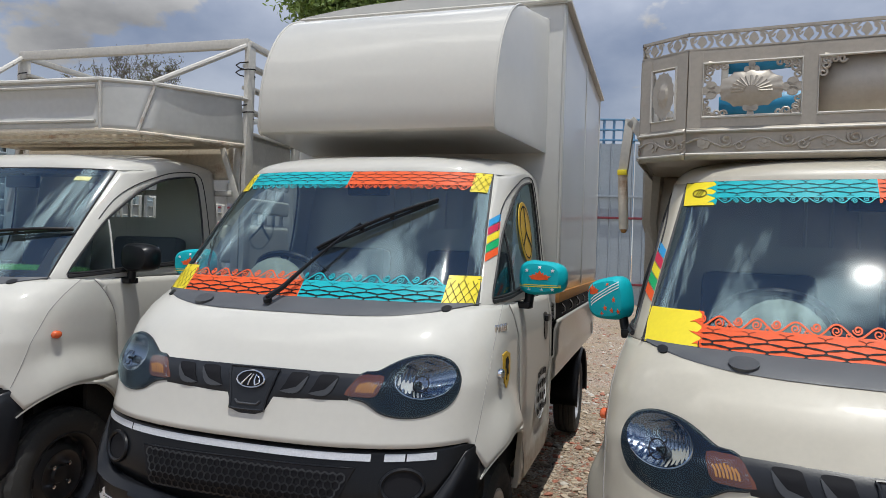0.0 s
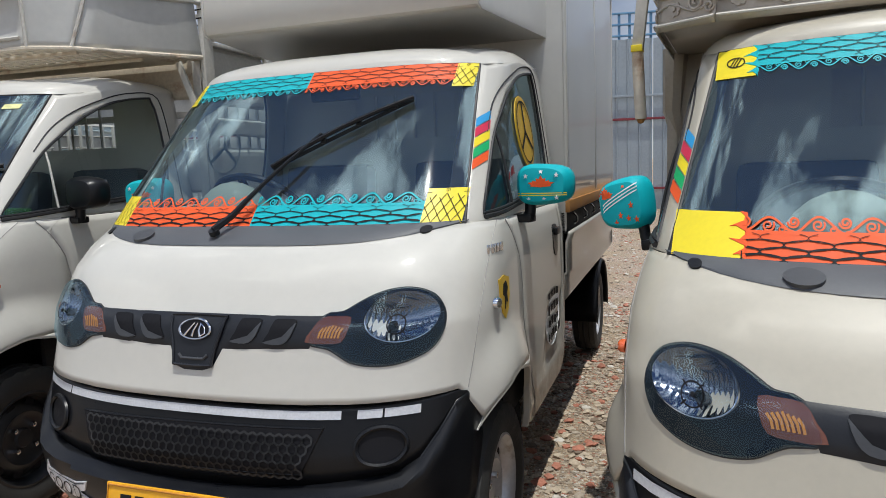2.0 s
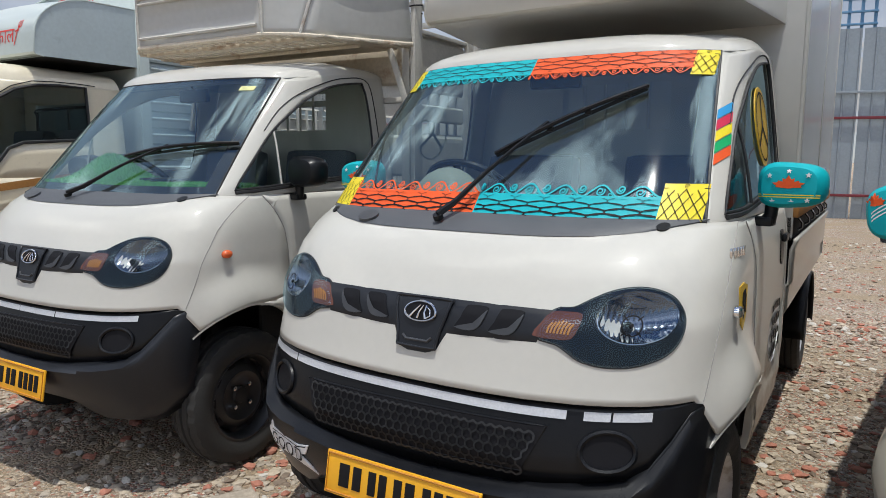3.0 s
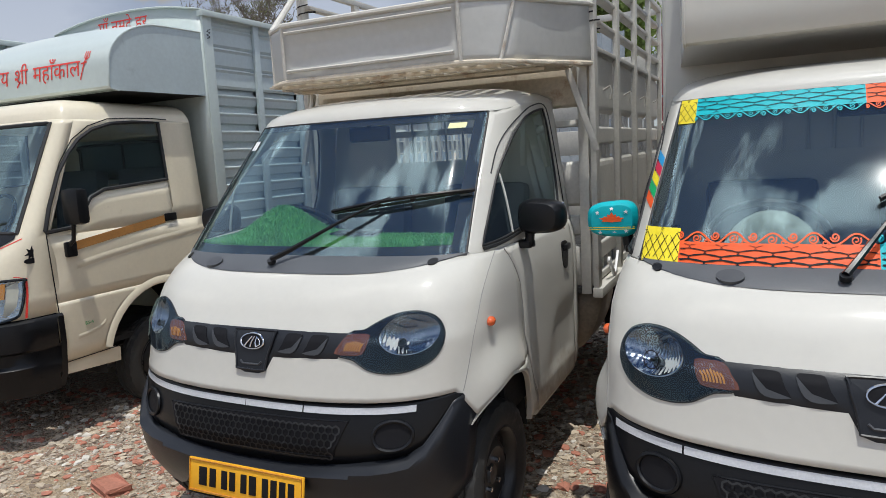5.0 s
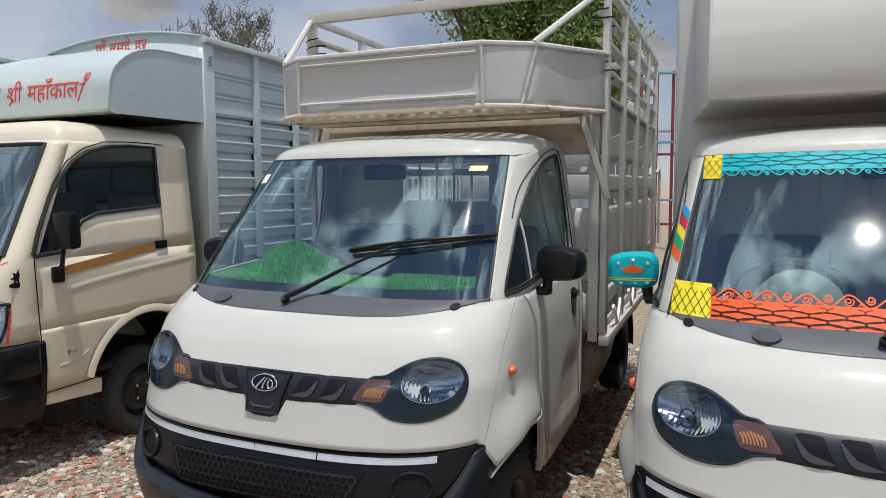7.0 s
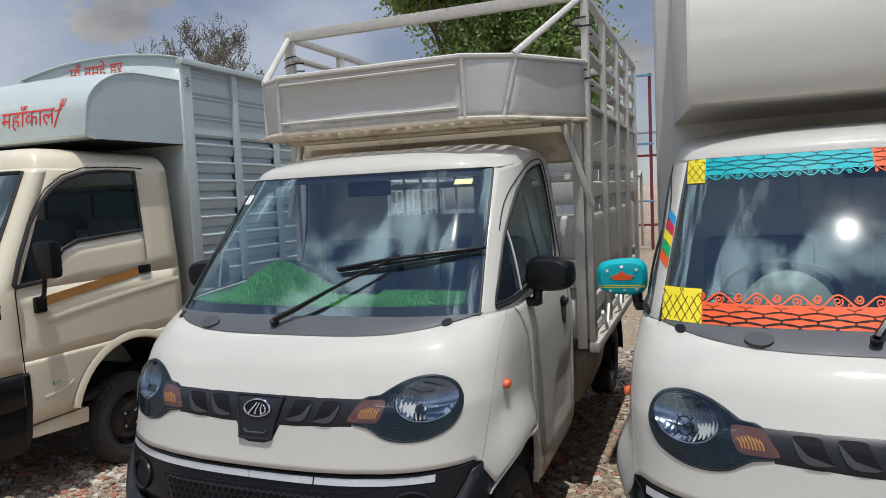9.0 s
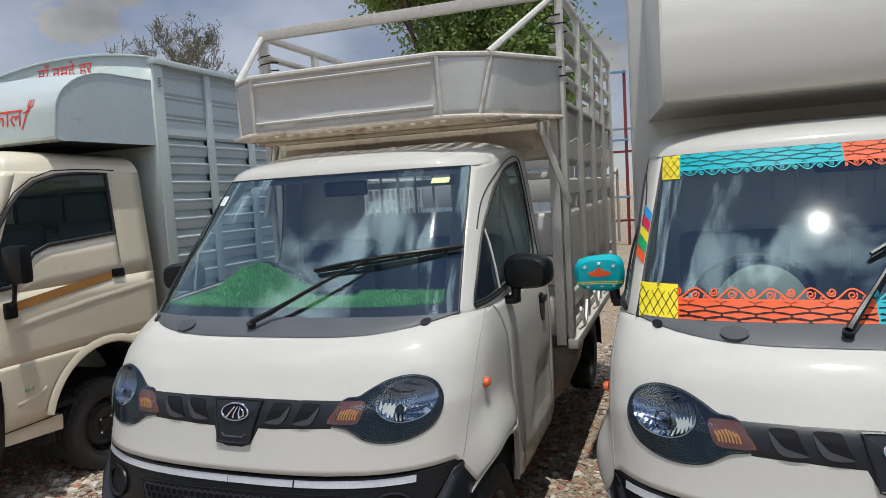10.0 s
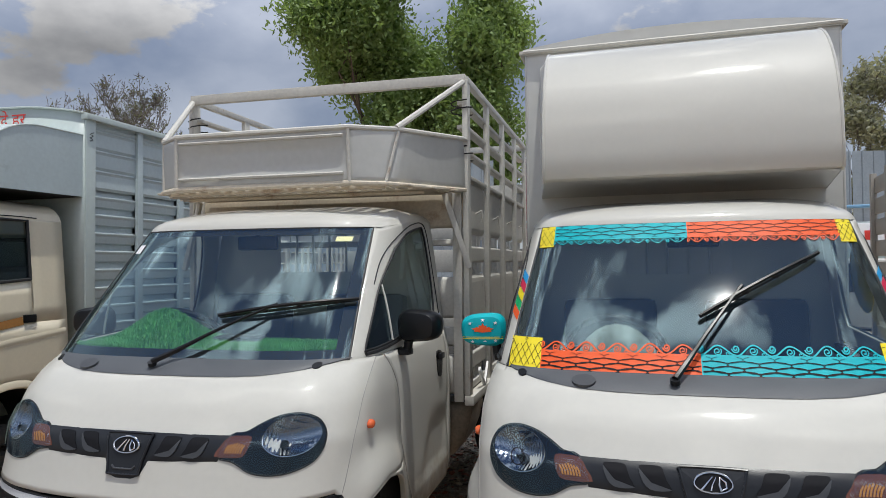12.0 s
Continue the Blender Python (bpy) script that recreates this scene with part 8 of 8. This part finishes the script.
def tree(name, m, label, seed, height, trunk_r, depth, leaves, leaf_size, cloud, leaf_mat, bark, spread=0.6, lean=(0, 0), fit=None):
    """fit: the crown's width and the height of its top."""
    t = thing(name, m, label, "tree")
    rnd = random.Random(seed)
    out, tips = [], []
    branch_paths(rnd, (0, 0, -0.1), (lean[0], lean[1], 1), height * 0.42, trunk_r, depth, out, spread, tips)
    if fit:
        lo = [min(p[k] for p in tips) for k in range(3)]
        hi = [max(p[k] for p in tips) for k in range(3)]
        mid, sc = Vector(((lo[0] + hi[0]) / 2, (lo[1] + hi[1]) / 2, 0)), Vector((fit[0] / (hi[0] - lo[0]), fit[0] / (hi[1] - lo[1]), fit[1] / hi[2]))
        place = lambda p: Vector(((p.x - mid.x) * sc.x, (p.y - mid.y) * sc.y, fit[1] * max(0.0, p.z * sc.z / fit[1]) ** (fit[2] if len(fit) > 2 else 1.0)))  # noqa: E731
        out = [([place(p) for p in pts], rad) for pts, rad in out]
        tips = [place(p) for p in tips]
    bm = bmesh.new()
    pts, rad = out[0]
    tube(bm, pts, rad, 10)
    part("trunk", bm, bark, t)
    bm = bmesh.new()
    for pts, rad in out[1:]:
        tube(bm, pts, [max(r, trunk_r * 0.05) for r in rad], 5, cap=False)
    bo = part("branchwork", bm, bark, t)
    bo["kind"] = "stuff"
    rng = np.random.RandomState(seed)
    tp = np.array([list(p) for p in tips])
    c = tp[rng.randint(0, len(tp), leaves)] + rng.normal(0, cloud, (leaves, 3)) * (1, 1, 0.8)
    a = rng.uniform(-1, 1, (leaves, 3))
    a /= np.linalg.norm(a, axis=1)[:, None]
    b = np.cross(a, rng.uniform(-1, 1, (leaves, 3)))
    b /= np.linalg.norm(b, axis=1)[:, None]
    s = leaf_size * rng.uniform(0.6, 1.3, (leaves, 1))
    v = np.stack([c - a * s, c + b * s * 0.45, c + a * s, c - b * s * 0.45], 1).reshape(-1, 3)
    me = bpy.data.meshes.new("crown")
    me.from_pydata(v.tolist(), [], np.arange(leaves * 4).reshape(-1, 4).tolist())
    me.materials.append(leaf_mat)
    o = new("crown", me)
    o.parent = t
    o["kind"] = "stuff"
    return t


tree("leafy_tree", pose(-9.9, 38.6, 0, 0, 0, 20), "broad green leafy tree behind the fence", 3, 20.0, 0.42, 5, 90000, 0.17, 0.70, LEAF, BARK, 0.62, fit=(9.0, 20.8))
tree("leafy_tree", pose(-4.7, 39.9, 0, 0, 0, 120), "green leafy tree behind the fence", 8, 18.0, 0.38, 5, 60000, 0.17, 0.70, LEAF, BARK, 0.62, fit=(8.0, 18.3))
tree("bare_tree", pose(-45.5, 70.0, 0, 0, 0, 0), "half-bare round-crowned tree with fine twigs", 5, 22.0, 0.50, 6, 2600, 0.14, 0.35, LEAF_DRY, DARK_BARK, 0.72, fit=(13.5, 24.0, 0.55))
tree("thin_tree", pose(28.8, 60.0, 0, 0, 0, 0), "tall sparse grey-green tree", 7, 20.0, 0.40, 5, 9000, 0.22, 0.45, LEAF_GREY, DARK_BARK, 0.55, fit=(7.0, 19.5))

# a small truck far behind
far = thing("far_truck", pose(4.7, 10.5, 0, 0, 0, -12), "far white small truck with a red-lettered board", "truck", "parked small trucks")
bm = bmesh.new()
box(bm, (0, 0, 1.0), (1.5, 1.4, 1.1), None, 0.12)
part("cab", bm, PAINT_WHITE, far)
bm = bmesh.new()
box(bm, (0, 1.9, 1.5), (1.6, 2.2, 1.4), None, 0.03)
part("bed", bm, BLUEGREY2, far)
bm = bmesh.new()
box(bm, (0, 0.5, 1.95), (1.5, 0.06, 0.42), None, 0.02)
part("name_board", bm, WHITE_VINYL, far)
for x in (-0.55, -0.3, -0.05, 0.25):
    bm = bmesh.new()
    box(bm, (x, 0.465, 1.95), (0.16, 0.012, 0.16), None, 0.003)
    part("board_bar", bm, RED_PAINT, far, "red lettering as a bar")
bm = bmesh.new()
tube(bm, [(-0.7, 0.5, 2.2), (-0.6, 0.5, 2.45), (0.6, 0.5, 2.45), (0.7, 0.5, 2.2)], 0.03, 8)
part("hoop", bm, LIGHT_BLUE, far)
bm = bmesh.new()
box(bm, (0, -0.72, 1.25), (1.3, 0.03, 0.45), None, 0.01)
part("windscreen", bm, LAMP_DARK, far)
for x in (-0.65, 0.65):
    for y in (-0.3, 2.3):
        bm = bmesh.new()
        lathe(bm, [(-0.08, 0.15), (-0.08, 0.27), (0.08, 0.27), (0.08, 0.15)], 24, "x", (x, y, 0.27))
        part("tyre", bm, RUBBER, far)
bm = bmesh.new()
box(bm, (0, 1.2, 0.55), (1.2, 3.4, 0.3))
part("chassis", bm, UNDER, far)

# steel trestle in the foreground
tr = thing("steel_trestle", pose(-3.62, 0.0, 0, 0, 0, 0), "grey steel trestle beam with an orange edge", "trestle")
bm = bmesh.new()
box(bm, (0, 0, 0.655), (1.66, 0.26, 0.09), None, 0.008)
part("beam", bm, material("grey_beam_paint", (0.13, 0.14, 0.155), 0.4, metal=0.2, vary=0.2, bump=0.03, spot=(0.22, 0.12, 0.05), spot_amount=0.1), tr)
bm = bmesh.new()
box(bm, (0, -0.133, 0.635), (1.66, 0.008, 0.018), None, 0.002)
part("edge_stripe", bm, BROWN_TRIM, tr)
for x in (-0.7, 0.55):
    bm = bmesh.new()
    bar(bm, (x, 0.0, 0.0), (x, 0.0, 0.62), 0.06, 0.06)
    part("leg", bm, UNDER, tr)

# ---- rubble ----
STONE = material("pale_rubble", (0.46, 0.38, 0.285), 0.9, vary=0.3, bump=0.2, scale=6, fine=60)
STONE2 = material("grey_rubble", (0.39, 0.33, 0.26), 0.9, vary=0.3, bump=0.2, scale=6, fine=60)
STONE3 = material("dark_rubble", (0.20, 0.15, 0.11), 0.9, vary=0.3, bump=0.2, scale=6, fine=60)
BRICK = material("brick_rubble", (0.40, 0.165, 0.11), 0.9, vary=0.3, bump=0.25, scale=7, fine=60)
PLASTER = material("white_plaster_bits", (0.58, 0.54, 0.48), 0.85, vary=0.15, bump=0.1, scale=6, fine=60)


def rock(rnd):
    bm = bmesh.new()
    bmesh.ops.create_icosphere(bm, subdivisions=1, radius=1.0)
    f = rnd.uniform(0.22, 0.7)
    for v in bm.verts:
        v.co = Vector((v.co.x * rnd.uniform(0.55, 1.5), v.co.y * rnd.uniform(0.45, 1.2), v.co.z * f * rnd.uniform(0.4, 1.3)))
    vs = np.array([list(v.co) for v in bm.verts])
    fs = [[v.index for v in q.verts] for q in bm.faces]
    bm.free()
    return vs, np.array(fs)


def scatter(name, label, mat, count, seed, lo, hi, areas):
    rnd, rng = random.Random(seed), np.random.RandomState(seed)
    kinds = [rock(rnd) for _ in range(24)]
    V, F, n = [], [], 0
    tot = sum(a[4] for a in areas)
    for (x0, x1, y0, y1, wt) in areas:
        for _ in range(int(count * wt / tot)):
            vs, fs = kinds[rnd.randrange(24)]
            s = lo + (hi - lo) * rnd.random() ** 4.0
            a = rnd.uniform(0, 6.28)
            ca, sa = math.cos(a), math.sin(a)
            x, y = rnd.uniform(x0, x1), rnd.uniform(y0, y1)
            p = vs * s
            q = np.stack([p[:, 0] * ca - p[:, 1] * sa + x, p[:, 0] * sa + p[:, 1] * ca + y, p[:, 2] + ground_height(x, y) - 0.01 + s * 0.15], 1)
            V.append(q)
            F.append(fs + n)
            n += len(vs)
    me = bpy.data.meshes.new(name)
    me.from_pydata(np.concatenate(V).tolist(), [], np.concatenate(F).tolist())
    me.materials.append(mat)
    tagged(new(name, me), label, "rubble", kind="stuff")


NEAR = [(-5.5, -2.9, -0.6, 2.6, 3.0), (-3.2, -0.4, -0.4, 1.6, 1.0), (-1.9, -0.9, 0.0, 5.5, 2.0), (-0.3, 1.6, -0.2, 5.5, 3.0), (-4.6, -3.0, 1.5, 5.0, 1.2), (-1.5, 3.6, 5.0, 12.0, 2.2)]
scatter("stone_rubble", "pale broken stone and mortar bits", STONE, 21000, 1, 0.003, 0.030, NEAR)
scatter("grey_rubble", "grey gravel stones", STONE2, 19000, 2, 0.003, 0.026, NEAR)
scatter("dark_rubble", "dark earth clods and gravel", STONE3, 15000, 5, 0.003, 0.026, NEAR)
scatter("brick_rubble", "red broken brick bits", BRICK, 9000, 3, 0.003, 0.036, NEAR)
scatter("plaster_rubble", "white plaster chips", PLASTER, 4200, 4, 0.003, 0.034, NEAR)

# larger slabs that can be told apart
rnd = random.Random(21)
for i, (x, y, sx, sy, mt) in enumerate(((-3.35, 0.42, 0.11, 0.06, STONE2), (-3.05, 0.32, 0.13, 0.07, STONE), (-2.86, 0.36, 0.09, 0.05, STONE2), (-3.60, 0.60, 0.08, 0.05, STONE), (-3.9, 0.9, 0.10, 0.07, BRICK),
                                      (-3.75, 1.35, 0.09, 0.06, BRICK), (-4.3, 0.7, 0.09, 0.06, STONE2), (-4.1, 0.35, 0.07, 0.05, BRICK), (0.02, 0.35, 0.08, 0.05, STONE), (0.12, 0.75, 0.06, 0.05, BRICK),
                                      (0.22, 1.3, 0.07, 0.05, STONE), (-1.62, 0.9, 0.09, 0.06, STONE2), (-1.50, 1.35, 0.10, 0.07, BRICK), (-3.45, 1.05, 0.07, 0.04, STONE), (0.30, 0.30, 0.09, 0.06, STONE2))):
    bm = bmesh.new()
    box(bm, (0, 0, 0), (sx * 2, sy * 2, 0.035 + 0.02 * rnd.random()), None, 0.008)
    for v in bm.verts:
        v.co += Vector((rnd.uniform(-1, 1), rnd.uniform(-1, 1), rnd.uniform(-1, 1))) * 0.010
    o = mesh_object("rubble_slab", bm, mt, smooth=False)
    o.matrix_world = pose(x, y, ground_height(x, y) + 0.008, rnd.uniform(-8, 8), rnd.uniform(-8, 8), rnd.uniform(0, 180))
    tagged(o, {"pale_rubble": "flat pale mortar slab lying on the rubble", "grey_rubble": "flat grey concrete slab lying on the rubble", "brick_rubble": "broken red brick lying on the rubble",
               "white_plaster_bits": "white plaster slab lying on the rubble"}[mt.name], "rubble", "loose slabs")

# black bag by the fence
bm = bmesh.new()
bmesh.ops.create_icosphere(bm, subdivisions=3, radius=1.0)
for v in bm.verts:
    k = 1 + 0.35 * noise.noise(v.co * 2.2)
    v.co = Vector((v.co.x * 0.34 * k, v.co.y * 0.25 * k, max(-0.02, v.co.z * 0.2 * k)))
o = mesh_object("plastic_bag", bm, BLACK_PLASTIC)
o.matrix_world = pose(2.9, 12.2, 0.0)
tagged(o, "crumpled black plastic bag on the ground", "bag")
bm = bmesh.new()
tube(bm, [(-3.95, 0.55, 0.02), (-3.93, 0.47, 0.06), (-3.86, 0.43, 0.03), (-3.70, 0.44, 0.02), (-3.5, 0.52, 0.02)], 0.006, 6)
tagged(mesh_object("cord", bm, RED_ORANGE), "short orange cord lying on the rubble", "cord")
